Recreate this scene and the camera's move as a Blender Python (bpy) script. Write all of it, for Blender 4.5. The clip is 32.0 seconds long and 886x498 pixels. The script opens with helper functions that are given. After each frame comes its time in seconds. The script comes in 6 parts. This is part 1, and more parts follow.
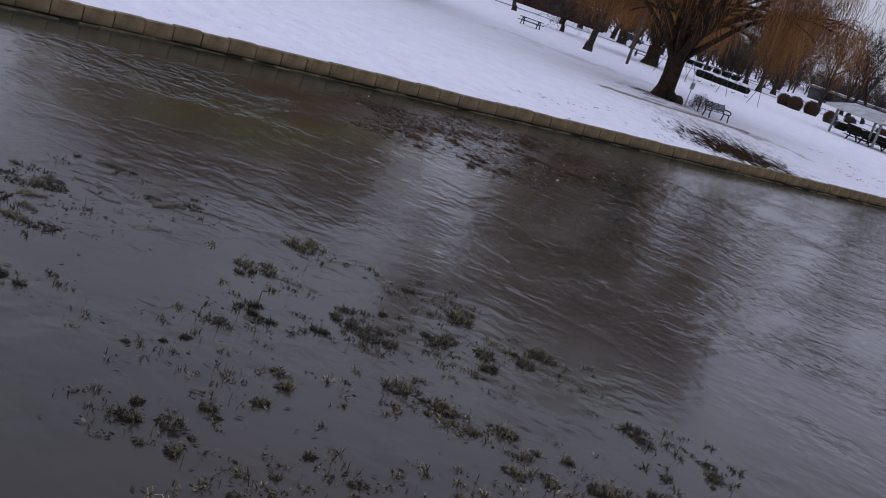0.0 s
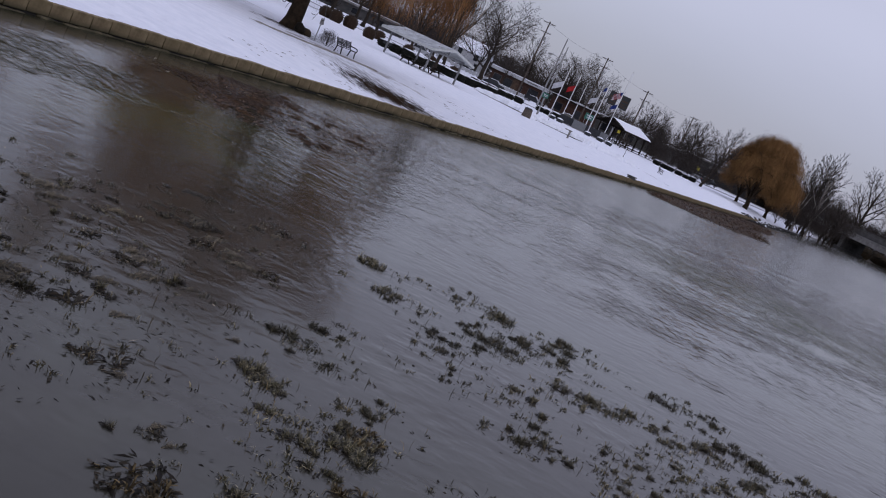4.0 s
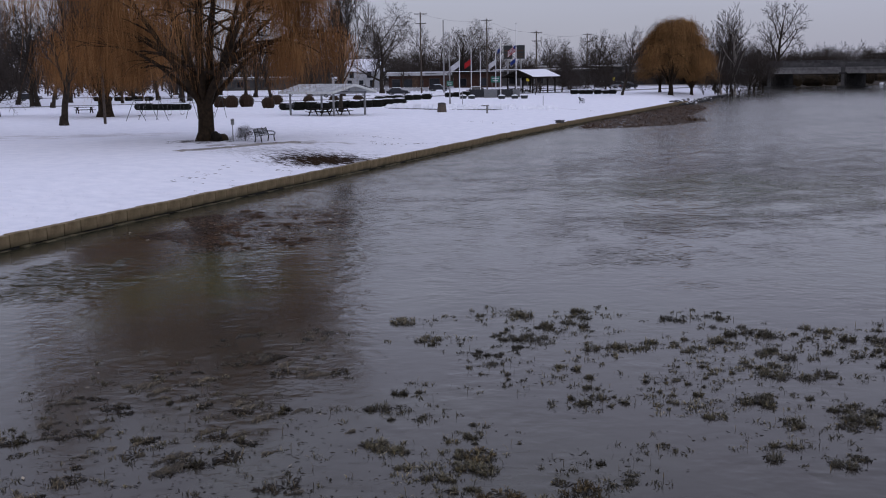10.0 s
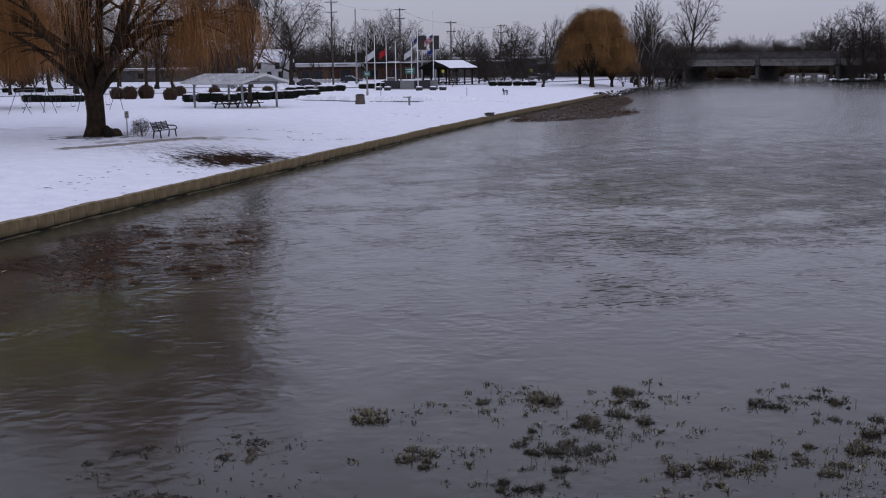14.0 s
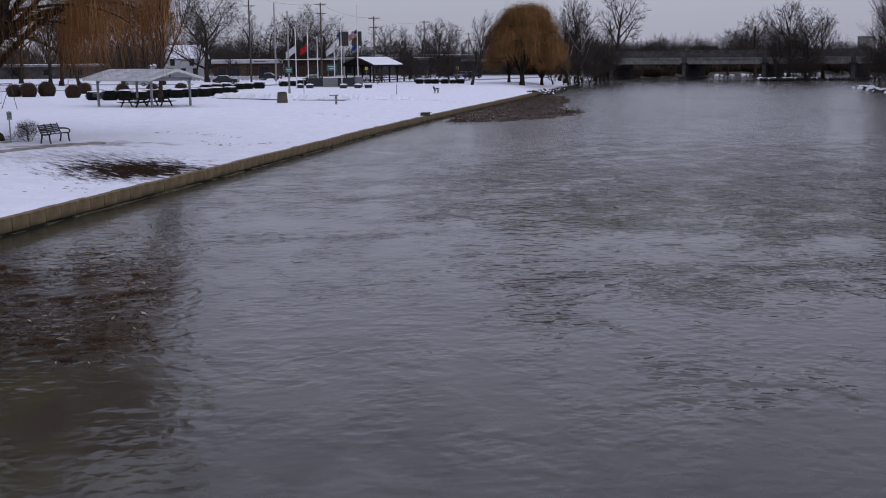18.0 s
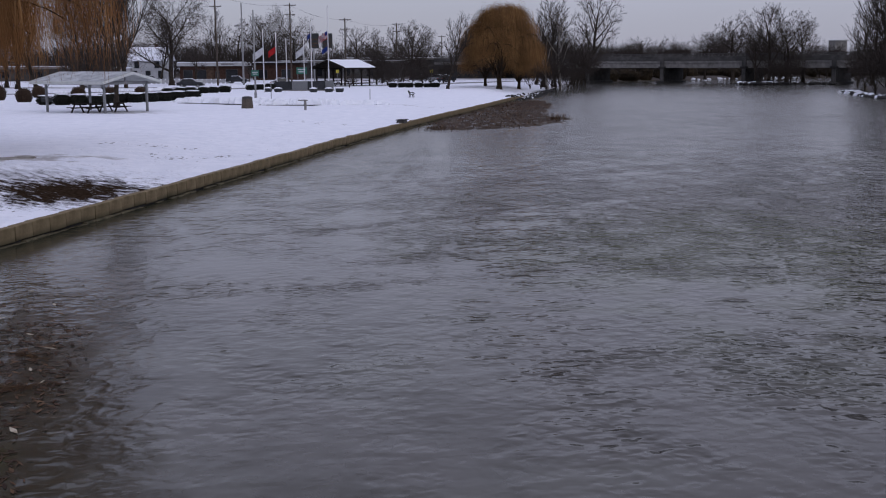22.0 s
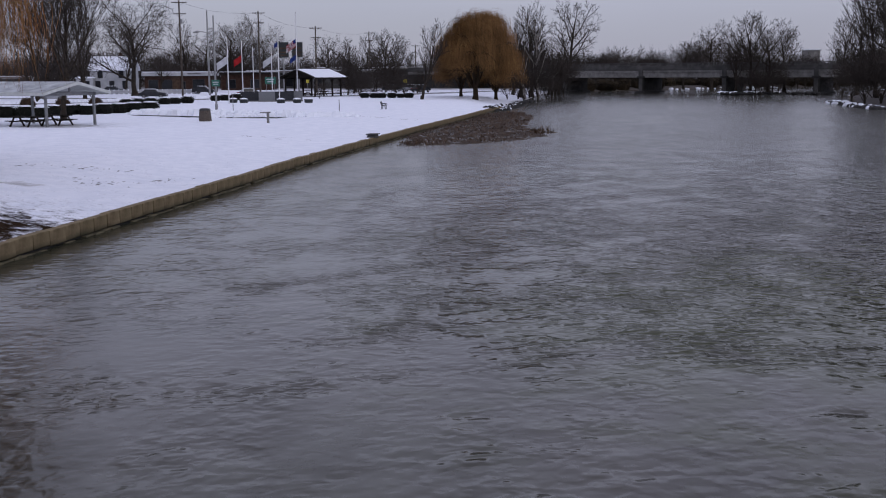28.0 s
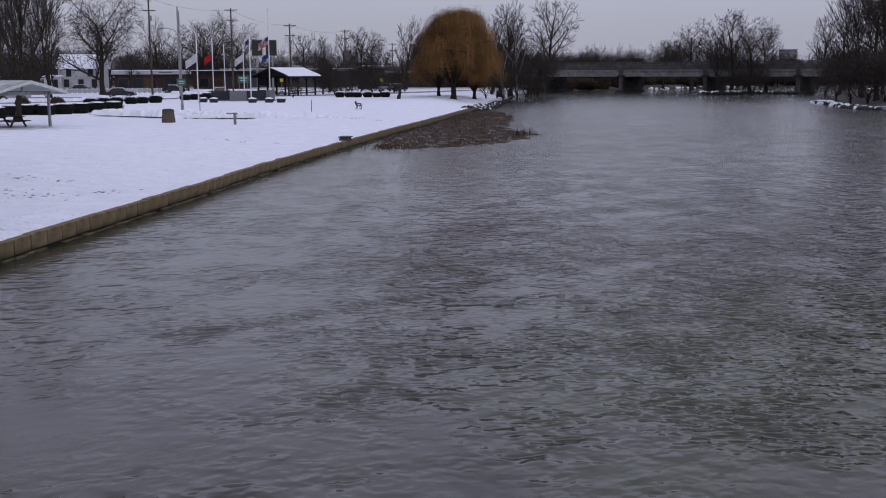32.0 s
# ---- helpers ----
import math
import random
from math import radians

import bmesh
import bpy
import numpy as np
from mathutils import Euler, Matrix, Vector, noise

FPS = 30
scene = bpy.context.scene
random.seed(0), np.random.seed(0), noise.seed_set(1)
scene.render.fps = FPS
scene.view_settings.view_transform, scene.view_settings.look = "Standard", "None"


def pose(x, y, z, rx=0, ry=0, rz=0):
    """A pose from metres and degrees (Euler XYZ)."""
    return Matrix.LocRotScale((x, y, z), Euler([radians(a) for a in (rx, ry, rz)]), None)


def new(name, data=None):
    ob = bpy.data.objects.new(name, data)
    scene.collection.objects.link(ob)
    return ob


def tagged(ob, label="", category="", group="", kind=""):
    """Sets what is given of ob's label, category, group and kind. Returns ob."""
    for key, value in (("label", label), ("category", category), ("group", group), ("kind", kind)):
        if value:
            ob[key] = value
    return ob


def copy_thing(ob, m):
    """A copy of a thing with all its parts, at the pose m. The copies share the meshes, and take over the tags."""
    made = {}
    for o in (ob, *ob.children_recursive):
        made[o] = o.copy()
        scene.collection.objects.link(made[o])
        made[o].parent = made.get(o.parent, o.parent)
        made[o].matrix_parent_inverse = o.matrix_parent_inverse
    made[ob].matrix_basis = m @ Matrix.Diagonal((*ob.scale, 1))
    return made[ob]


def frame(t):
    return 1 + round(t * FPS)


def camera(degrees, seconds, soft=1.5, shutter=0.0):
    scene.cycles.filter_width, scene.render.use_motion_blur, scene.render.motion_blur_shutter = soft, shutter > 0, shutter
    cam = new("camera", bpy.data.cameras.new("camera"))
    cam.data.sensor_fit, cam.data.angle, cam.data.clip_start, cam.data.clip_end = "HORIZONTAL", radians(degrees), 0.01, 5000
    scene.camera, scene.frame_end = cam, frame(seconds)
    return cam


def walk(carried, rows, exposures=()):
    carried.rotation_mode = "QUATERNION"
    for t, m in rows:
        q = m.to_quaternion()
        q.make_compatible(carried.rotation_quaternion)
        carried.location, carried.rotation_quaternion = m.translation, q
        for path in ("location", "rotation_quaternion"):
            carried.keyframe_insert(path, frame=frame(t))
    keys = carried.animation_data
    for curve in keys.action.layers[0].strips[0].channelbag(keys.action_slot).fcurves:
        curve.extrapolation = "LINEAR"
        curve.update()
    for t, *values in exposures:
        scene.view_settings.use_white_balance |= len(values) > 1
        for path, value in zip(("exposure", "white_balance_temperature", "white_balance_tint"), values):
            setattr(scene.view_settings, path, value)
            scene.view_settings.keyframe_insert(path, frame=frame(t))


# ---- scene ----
# The camera flies low along a river beside a snowy park.
cam = camera(45.06, 32.0, soft=1.1)
PATH = [
    (0, 8.36, 12.24, 4.70, -14.51, 29.13, 19.04),
    (1, 6.12, 9.33, 4.35, -11.89, 16.54, 22.10),
    (2, 3.98, 7.51, 4.16, -10.45, 9.08, 24.11),
    (3, 1.98, 6.32, 4.04, -9.35, 3.81, 26.43),
    (3.5, 0.95, 5.78, 4.09, -9.48, 1.35, 26.54),
    (5.5, -0.13, 3.86, 4.58, -10.09, 0.84, 16.50),
    (6, -0.21, 2.71, 4.82, -9.68, 0.32, 12.85),
    (6.5, -0.11, 1.66, 5.16, -9.99, 0.63, 9.63),
    (7, 0.06, 0.78, 5.42, -10.04, 0.80, 6.51),
    (7.5, 0.18, 0.19, 5.55, -9.86, 0.84, 3.70),
    (8, 0.22, -0.13, 5.60, -9.65, 0.69, 1.17),
    (8.5, 0.14, -0.35, 5.64, -9.45, 0.35, -0.23),
    (9, -0.00, -0.00, 5.59, -9.37, 0.00, -0.90),
    (10, -0.30, 1.81, 5.45, -9.42, -0.59, -0.85),
    (11, -0.61, 3.72, 5.38, -9.54, -1.45, -0.82),
    (12, -0.89, 5.74, 5.31, -9.66, -3.02, -0.77),
    (13, -1.12, 7.83, 5.20, -9.77, -4.45, -0.72),
    (14, -1.32, 9.87, 5.09, -9.86, -5.52, -0.65),
    (14.5, -1.40, 10.87, 5.01, -9.89, -5.96, -0.63),
    (16.5, -1.61, 14.82, 4.83, -9.97, -7.95, -0.57),
    (17, -1.60, 15.88, 4.82, -9.98, -8.63, -0.51),
    (18, -1.57, 17.84, 4.88, -10.00, -9.87, -0.41),
    (19, -1.54, 19.93, 4.97, -10.06, -10.54, -0.24),
    (20, -1.42, 21.55, 5.14, -10.11, -10.96, -0.12),
    (22, -0.93, 24.51, 4.84, -9.84, -11.43, -0.27),
    (24, -0.52, 26.99, 4.79, -9.71, -11.93, -0.23),
    (25.5, -0.18, 28.66, 4.82, -9.52, -12.23, -0.20),
    (27.5, 0.28, 30.88, 4.79, -9.37, -12.68, -0.30),
    (28, 0.42, 31.52, 4.78, -9.33, -12.83, -0.29),
    (30, 0.95, 33.56, 4.81, -9.34, -13.43, -0.26),
    (32, 1.42, 35.77, 4.79, -9.40, -14.04, -0.21),
]
walk(cam, [(t, pose(x, y, z, 90 + pitch, 0, yaw) @ pose(0, 0, 0, 0, 0, roll))
           for t, x, y, z, pitch, yaw, roll in PATH])

# ---- overcast sky ----
world = bpy.data.worlds.new("overcast_sky")
scene.world = world
world.use_nodes = True
wn, wl = world.node_tree.nodes, world.node_tree.links
wn.clear()
SUN_UP, SUN_TURN = radians(32), radians(150)
w_out = wn.new("ShaderNodeOutputWorld")
w_bg = wn.new("ShaderNodeBackground")
w_sky = wn.new("ShaderNodeTexSky")
w_sky.sky_type, w_sky.sun_disc, w_sky.sun_elevation, w_sky.sun_rotation = "NISHITA", False, SUN_UP, SUN_TURN
w_co = wn.new("ShaderNodeTexCoord")
w_sep = wn.new("ShaderNodeSeparateXYZ")
w_max = wn.new("ShaderNodeMath"); w_max.operation = "MAXIMUM"; w_max.inputs[1].default_value = 0.0
w_mul = wn.new("ShaderNodeMath"); w_mul.operation = "MULTIPLY_ADD"
w_mul.inputs[1].default_value = 0.20
w_low = wn.new("ShaderNodeMapRange"); w_low.interpolation_type = "SMOOTHSTEP"
w_low.inputs["From Min"].default_value, w_low.inputs["From Max"].default_value = 0.02, 0.17
w_low.inputs["To Min"].default_value, w_low.inputs["To Max"].default_value = 0.415, 0.605
w_noise = wn.new("ShaderNodeTexNoise"); w_noise.inputs["Scale"].default_value = 2.2; w_noise.inputs["Detail"].default_value = 4
w_map = wn.new("ShaderNodeMapping"); w_map.inputs["Scale"].default_value = (1, 1, 3.5)
w_rng = wn.new("ShaderNodeMapRange"); w_rng.inputs["To Min"].default_value, w_rng.inputs["To Max"].default_value = 0.9, 1.1
w_m2 = wn.new("ShaderNodeMath"); w_m2.operation = "MULTIPLY"
w_col = wn.new("ShaderNodeVectorMath"); w_col.operation = "SCALE"; w_col.inputs[0].default_value = (0.985, 1.0, 1.295)
w_mix = wn.new("ShaderNodeMix"); w_mix.data_type = "RGBA"; w_mix.inputs["Factor"].default_value = 0.985
wl.new(w_co.outputs["Generated"], w_sep.inputs[0])
wl.new(w_sep.outputs["Z"], w_max.inputs[0])
wl.new(w_max.outputs[0], w_mul.inputs[0])
wl.new(w_max.outputs[0], w_low.inputs["Value"])
wl.new(w_low.outputs[0], w_mul.inputs[2])
wl.new(w_co.outputs["Generated"], w_map.inputs[0])
wl.new(w_map.outputs[0], w_noise.inputs["Vector"])
wl.new(w_noise.outputs[0], w_rng.inputs["Value"])
wl.new(w_mul.outputs[0], w_m2.inputs[0])
wl.new(w_rng.outputs[0], w_m2.inputs[1])
wl.new(w_m2.outputs[0], w_col.inputs["Scale"])
wl.new(w_sky.outputs[0], w_mix.inputs["A"])
wl.new(w_col.outputs[0], w_mix.inputs["B"])
wl.new(w_mix.outputs["Result"], w_bg.inputs["Color"])
wl.new(w_bg.outputs[0], w_out.inputs[0])
w_bg.inputs["Strength"].default_value = 0.80
sun = new("veiled_sun", bpy.data.lights.new("veiled_sun", "SUN"))
sun.data.energy, sun.data.angle, sun.data.color = 0.35, radians(40), (1.0, 0.97, 1.0)
sun.matrix_world = pose(0, 0, 60, 58, 0, 30)


# ---- materials ----
class Mat:
    """A small builder for node materials."""

    def __init__(self, name, rough=0.8, metal=0.0, ior=1.45):
        self.m = bpy.data.materials.new(name)
        self.m.use_nodes = True
        self.n, self.l = self.m.node_tree.nodes, self.m.node_tree.links
        self.b = self.n["Principled BSDF"]
        self.b.inputs["Roughness"].default_value = rough
        if rough > 0.65:
            self.b.inputs["Specular IOR Level"].default_value = 0.15
        self.b.inputs["Metallic"].default_value = metal
        self.b.inputs["IOR"].default_value = ior
        self.co = self.n.new("ShaderNodeTexCoord").outputs["Object"]
        self.pos = self.n.new("ShaderNodeNewGeometry").outputs["Position"]

    def noise(self, scale, detail=4, src=None, stretch=None, rough=0.55, distort=0.0):
        t = self.n.new("ShaderNodeTexNoise")
        t.inputs["Scale"].default_value, t.inputs["Detail"].default_value = scale, detail
        t.inputs["Roughness"].default_value, t.inputs["Distortion"].default_value = rough, distort
        src = src or self.co
        if stretch:
            mp = self.n.new("ShaderNodeMapping")
            mp.inputs["Scale"].default_value = stretch
            self.l.new(src, mp.inputs[0])
            src = mp.outputs[0]
        self.l.new(src, t.inputs["Vector"])
        return t.outputs[0]

    def grain(self, length, width, turn, detail=5, rough=0.6, distort=0.2):
        """A noise whose streaks are length by width metres and run along turn."""
        mp = self.n.new("ShaderNodeMapping")
        mp.vector_type = "TEXTURE"
        mp.inputs["Rotation"].default_value = (0, 0, turn)
        mp.inputs["Scale"].default_value = (length, width, 1)
        self.l.new(self.pos, mp.inputs[0])
        return self.noise(1.0, detail, mp.outputs[0], None, rough, distort)

    def ramp(self, fac, *stops):
        r = self.n.new("ShaderNodeValToRGB")
        el = r.color_ramp.elements
        while len(el) < len(stops):
            el.new(0.5)
        for e, (p, c) in zip(el, stops):
            e.position, e.color = p, (*c, 1) if len(c) == 3 else c
        self.l.new(fac, r.inputs[0])
        return r.outputs[0]

    def span(self, fac, a, b, lo=0.0, hi=1.0):
        r = self.n.new("ShaderNodeMapRange")
        r.inputs["From Min"].default_value, r.inputs["From Max"].default_value = a, b
        r.inputs["To Min"].default_value, r.inputs["To Max"].default_value = lo, hi
        self.l.new(fac, r.inputs["Value"])
        return r.outputs[0]

    def math(self, op, a, b=0.0, c=None):
        r = self.n.new("ShaderNodeMath")
        r.operation = op
        for i, v in enumerate((a, b, c)):
            if v is None:
                continue
            if isinstance(v, (int, float)):
                r.inputs[i].default_value = v
            else:
                self.l.new(v, r.inputs[i])
        return r.outputs[0]

    def mix(self, fac, a, b):
        r = self.n.new("ShaderNodeMix")
        r.data_type = "RGBA"
        for key, v in (("Factor", fac), ("A", a), ("B", b)):
            if isinstance(v, tuple):
                r.inputs[key].default_value = (*v, 1)
            elif isinstance(v, (int, float)):
                r.inputs[key].default_value = v
            else:
                self.l.new(v, r.inputs[key])
        return r.outputs["Result"]

    def axis(self, k, src=None):
        s = self.n.new("ShaderNodeSeparateXYZ")
        self.l.new(src or self.pos, s.inputs[0])
        return s.outputs[k]

    def color(self, c):
        if isinstance(c, tuple):
            self.b.inputs["Base Color"].default_value = (*c, 1)
        else:
            self.l.new(c, self.b.inputs["Base Color"])
        return self

    def rough(self, r):
        self.l.new(r, self.b.inputs["Roughness"])
        return self

    def bump(self, h, strength=0.3, dist=0.05):
        bp = self.n.new("ShaderNodeBump")
        bp.inputs["Strength"].default_value, bp.inputs["Distance"].default_value = strength, dist
        self.l.new(h, bp.inputs["Height"])
        self.l.new(bp.outputs[0], self.b.inputs["Normal"])
        return self

    def random(self):
        return self.n.new("ShaderNodeObjectInfo").outputs["Random"]

    def island(self):
        return self.n.new("ShaderNodeNewGeometry").outputs["Random Per Island"]

    def spot(self, x, y, rx, ry, turn=0.0, wobble=None):
        """1 at the middle of an ellipse on the ground, 0 at its rim, broken up by a noise."""
        mp = self.n.new("ShaderNodeMapping")
        mp.vector_type = "TEXTURE"
        mp.inputs["Location"].default_value = (x, y, 0)
        mp.inputs["Rotation"].default_value = (0, 0, turn)
        mp.inputs["Scale"].default_value = (rx, ry, 1000)
        self.l.new(self.pos, mp.inputs[0])
        v = self.n.new("ShaderNodeVectorMath")
        v.operation = "LENGTH"
        self.l.new(mp.outputs[0], v.inputs[0])
        r = self.math("SUBTRACT", 1.0, v.outputs["Value"])
        if wobble is not None:
            r = self.math("MULTIPLY_ADD", wobble, 3.0, self.math("SUBTRACT", r, 1.5))
        return r


def simple(name, c1, c2, scale=4.0, rough=0.75, metal=0.0, bump=0.2, dist=0.01, by_object=0.0):
    m = Mat(name, rough, metal)
    f = m.noise(scale, 5)
    col = m.ramp(f, (0.3, c1), (0.7, c2))
    if by_object:
        col = m.mix(m.math("MULTIPLY", m.random(), by_object), col, tuple(v * 0.45 for v in c1))
    m.color(col)
    if bump:
        m.bump(m.noise(scale * 6, 3), bump, dist)
    return m.m


# snow lawn with muddy bare patches, and the river bed below the water line
g = Mat("snow_ground", 0.7)
fine, mid, big = g.noise(9, 5, g.pos), g.noise(1.3, 4, g.pos), g.noise(0.12, 3, g.pos)
snow = g.mix(g.span(mid, 0.3, 0.7), (0.745, 0.768, 0.845), (0.84, 0.853, 0.918))
scratch = g.grain(0.8, 0.34, -0.87, 6, 0.72, 0.6)
patch = g.math("MULTIPLY_ADD", g.math("SUBTRACT", scratch, 0.5), 2.1, g.spot(-6.36, 62.78, 4.6, 5.6, -0.35))
patch2 = g.spot(-8.43, 65.79, 7.0, 4.6, 0.35, scratch)
root = g.spot(-15.48, 74.13, 2.6, 3.2, 0.0, g.noise(1.6, 4, g.pos))
tread = g.spot(-10.66, 70.52, 5.5, 1.3, 0.45, g.noise(0.9, 5, g.pos))
dirt = g.ramp(fine, (0.3, (0.010, 0.0065, 0.0045)), (0.7, (0.050, 0.033, 0.022)))
col = g.mix(g.span(patch2, 0.30, 1.1, 0, 0.5), snow, dirt)
col = g.mix(g.span(g.math("MULTIPLY_ADD", fine, 0.5, patch), 0.48, 0.86), col, dirt)
col = g.mix(g.span(root, 0.2, 0.6, 0, 0.9), col, dirt)
worn = g.spot(-10.0, 117.4, 5.0, 2.6, -0.75, g.noise(0.9, 5, g.pos))
col = g.mix(g.span(worn, 0.0, 0.6, 0, 0.6), col, (0.17, 0.14, 0.11))
col = g.mix(g.span(tread, 0.1, 0.5, 0, 0.6), col, (0.22, 0.19, 0.16))
bare = g.span(g.noise(0.55, 6, g.pos, None, 0.7, 0.8), 0.70, 0.74)
col = g.mix(g.math("MULTIPLY", bare, 0.6), col, dirt)
scrubby = g.math("MULTIPLY_ADD", g.noise(0.25, 5, g.pos), 0.5, g.math("SUBTRACT", g.spot(155.0, 395.0, 240.0, 135.0, -0.3), 0.15))
col = g.mix(g.span(scrubby, 0.0, 0.3, 0, 0.92), col, (0.06, 0.05, 0.042))
woodland = g.math("MULTIPLY_ADD", g.noise(0.12, 5, g.pos), 0.5, g.math("SUBTRACT", g.spot(350.0, 650.0, 560.0, 420.0), 0.15))
col = g.mix(g.span(woodland, 0.0, 0.3, 0, 0.9), col, (0.06, 0.05, 0.042))
eastside = g.math("MULTIPLY_ADD", g.noise(0.3, 5, g.pos), 1.1, g.math("SUBTRACT", g.spot(121.0, 178.0, 30.0, 62.0, -0.45), 0.45))
col = g.mix(g.span(eastside, 0.0, 0.25, 0, 0.93), col, (0.05, 0.042, 0.034))
walked = g.spot(-25.80, 82.56, 17.0, 7.0, 0.25, g.noise(0.7, 6, g.pos, (0.6, 1.6, 1.0), 0.65, 0.5))
col = g.mix(g.span(walked, 0.55, 1.1, 0, 0.35), col, (0.20, 0.165, 0.13))
bed = g.span(g.axis("Z"), -0.02, 0.12, 1, 0)
col = g.mix(bed, col, (0.07, 0.055, 0.035))
dents = g.span(g.noise(2.4, 2, g.pos, None, 0.5, 0.3), 0.60, 0.72)
soft_h = g.math("MULTIPLY_ADD", g.noise(0.35, 3, g.pos), 2.5, mid)
g.b.inputs["Specular IOR Level"].default_value = 0.0
g.color(col).bump(g.math("SUBTRACT", g.math("MULTIPLY_ADD", fine, 0.3, soft_h), g.math("MULTIPLY", dents, 0.7)), 0.7, 0.10)
SNOW_GROUND = g.m

# river water: mud and weed showing through, some reflection painted in, rippled reflecting surface
w = Mat("river_water", 0.06, 0.0, 1.33)
weed = w.noise(0.11, 5, w.pos, (1.0, 1.0, 1.0), 0.6, 0.4)
murk = w.noise(0.5, 5, w.pos, (1.0, 0.6, 1.0), 0.6)
# body colour, lightened mid-river and far off to stand for reflected sky
sky_sheen = w.mix(w.span(w.spot(6.0, 46.0, 60.0, 26.0), 0.0, 0.6), (0.044, 0.039, 0.033), (0.066, 0.061, 0.054))
sky_sheen = w.mix(w.span(w.axis("Y"), 60.0, 130.0), sky_sheen, (0.085, 0.080, 0.074))
base = w.mix(w.span(weed, 0.45, 0.65, 0, 0.6), sky_sheen, (0.072, 0.078, 0.058))
shoal = w.spot(-9.03, 29.24, 10.5, 22.0, -0.28, murk)
base = w.mix(w.span(shoal, 0.0, 0.5, 0, 0.9), base, (0.034, 0.030, 0.019))
green = w.spot(-7.2, 30.5, 4.2, 9.0, -0.25, w.noise(0.5, 5, w.pos, (1.0, 0.8, 1.0), 0.65, 0.6))
base = w.mix(w.span(murk, 0.4, 0.7, 0, 0.6), base, (0.026, 0.023, 0.02))
base = w.mix(w.span(green, 0.2, 0.9, 0, 0.85), base, (0.050, 0.052, 0.018))
for bx, by, brx, bry, turn_b in ((-6.9, 39.8, 3.4, 5.6, -0.30), (-3.8, 25.6, 1.3, 3.4, -0.35), (-4.2, 20.0, 4.6, 5.5, 0.0)):
    silty = w.spot(bx, by, brx, bry, turn_b, w.noise(0.8, 5, w.pos, (1.0, 0.8, 1.0), 0.6, 0.5))
    base = w.mix(w.span(silty, 0.0, 0.8, 0, 0.85), base, (0.027, 0.0225, 0.015))
bedw = w.spot(12.6, 49.5, 9.0, 10.5, -0.3, w.noise(0.32, 5, w.pos, (1.0, 1.3, 1.0), 0.65, 0.5))
base = w.mix(w.span(bedw, 0.0, 0.7, 0, 0.9), base, (0.044, 0.047, 0.022))
drowned = w.spot(-10.6, 30.5, 2.6, 3.2, -0.3, w.noise(0.9, 5, w.pos, (1.0, 0.7, 1.0), 0.65, 0.5))
base = w.mix(w.span(drowned, 0.0, 0.6, 0, 0.9), base, (0.016, 0.019, 0.008))
# darker band beside the wall, its dark reflection put into the colour
wall_reflection = w.span(w.math("MULTIPLY_ADD", w.axis("Y"), -0.395, w.axis("X")), -27.8, -25.4, 0.85, 0.0)
base = w.mix(wall_reflection, base, (0.026, 0.026, 0.015))
rip_a = w.noise(2.1, 1.4, w.pos, (0.72, 0.80, 1.0), 0.5, 0.3)
rip_b = w.noise(5.2, 1, w.pos, (0.7, 0.8, 1.0), 0.5, 0.2)
rip_c = w.noise(0.85, 1.5, w.pos, (0.8, 0.8, 1.0), 0.5, 0.2)
drift = w.noise(0.06, 3, w.pos, (1.0, 0.7, 1.0))
gusts = w.grain(9.0, 3.2, 0.35, 4, 0.6, 0.6)
cells = w.noise(0.62, 3, w.pos, (1.0, 0.62, 1.0), 0.6, 0.6)
riffle = w.spot(16.5, 57.0, 13.0, 20.0, -0.42, w.grain(11.0, 4.0, 0.3, 4, 0.6, 0.5))
riffle2 = w.spot(5.5, 38.0, 4.0, 9.0, 0.2, w.grain(5.0, 2.0, 0.5, 4, 0.6, 0.5))
calm = w.math("MULTIPLY", w.span(w.axis("Y"), 24.0, 60.0, 0.26, 1.45), w.span(drift, 0.35, 0.65, 0.16, 0.36))
calm = w.math("MULTIPLY", calm, w.span(gusts, 0.35, 0.62, 0.72, 1.35))
calm = w.math("MULTIPLY", calm, w.span(w.axis("Y"), 80.0, 190.0, 1.0, 1.35))
calm = w.math("ADD", calm, w.span(riffle, 0.0, 0.6, 0.0, 1.2))
calm = w.math("ADD", calm, w.span(riffle2, 0.0, 0.7, 0.0, 0.22))
lee = w.span(w.math("MULTIPLY_ADD", w.axis("Y"), -0.42, w.axis("X")), -27.0, -8.0, 0.55, 1.0)
calm = w.math("ADD", calm, w.span(drowned, 0.0, 0.6, 0.0, 0.9))
calm = w.math("MULTIPLY", w.math("MULTIPLY", calm, lee), w.span(cells, 0.40, 0.62, 0.45, 1.7))
rip = w.math("MULTIPLY", w.math("SUBTRACT", w.math("MULTIPLY_ADD", rip_c, 0.75, w.math("MULTIPLY_ADD", rip_b, 0.50, rip_a)), 1.125), calm)
w.rough(w.math("MULTIPLY", w.span(w.axis("Y"), 30.0, 120.0, 0.14, 0.21), w.span(w.axis("Y"), 165.0, 235.0, 1.0, 0.3)))
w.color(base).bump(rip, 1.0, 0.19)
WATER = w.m

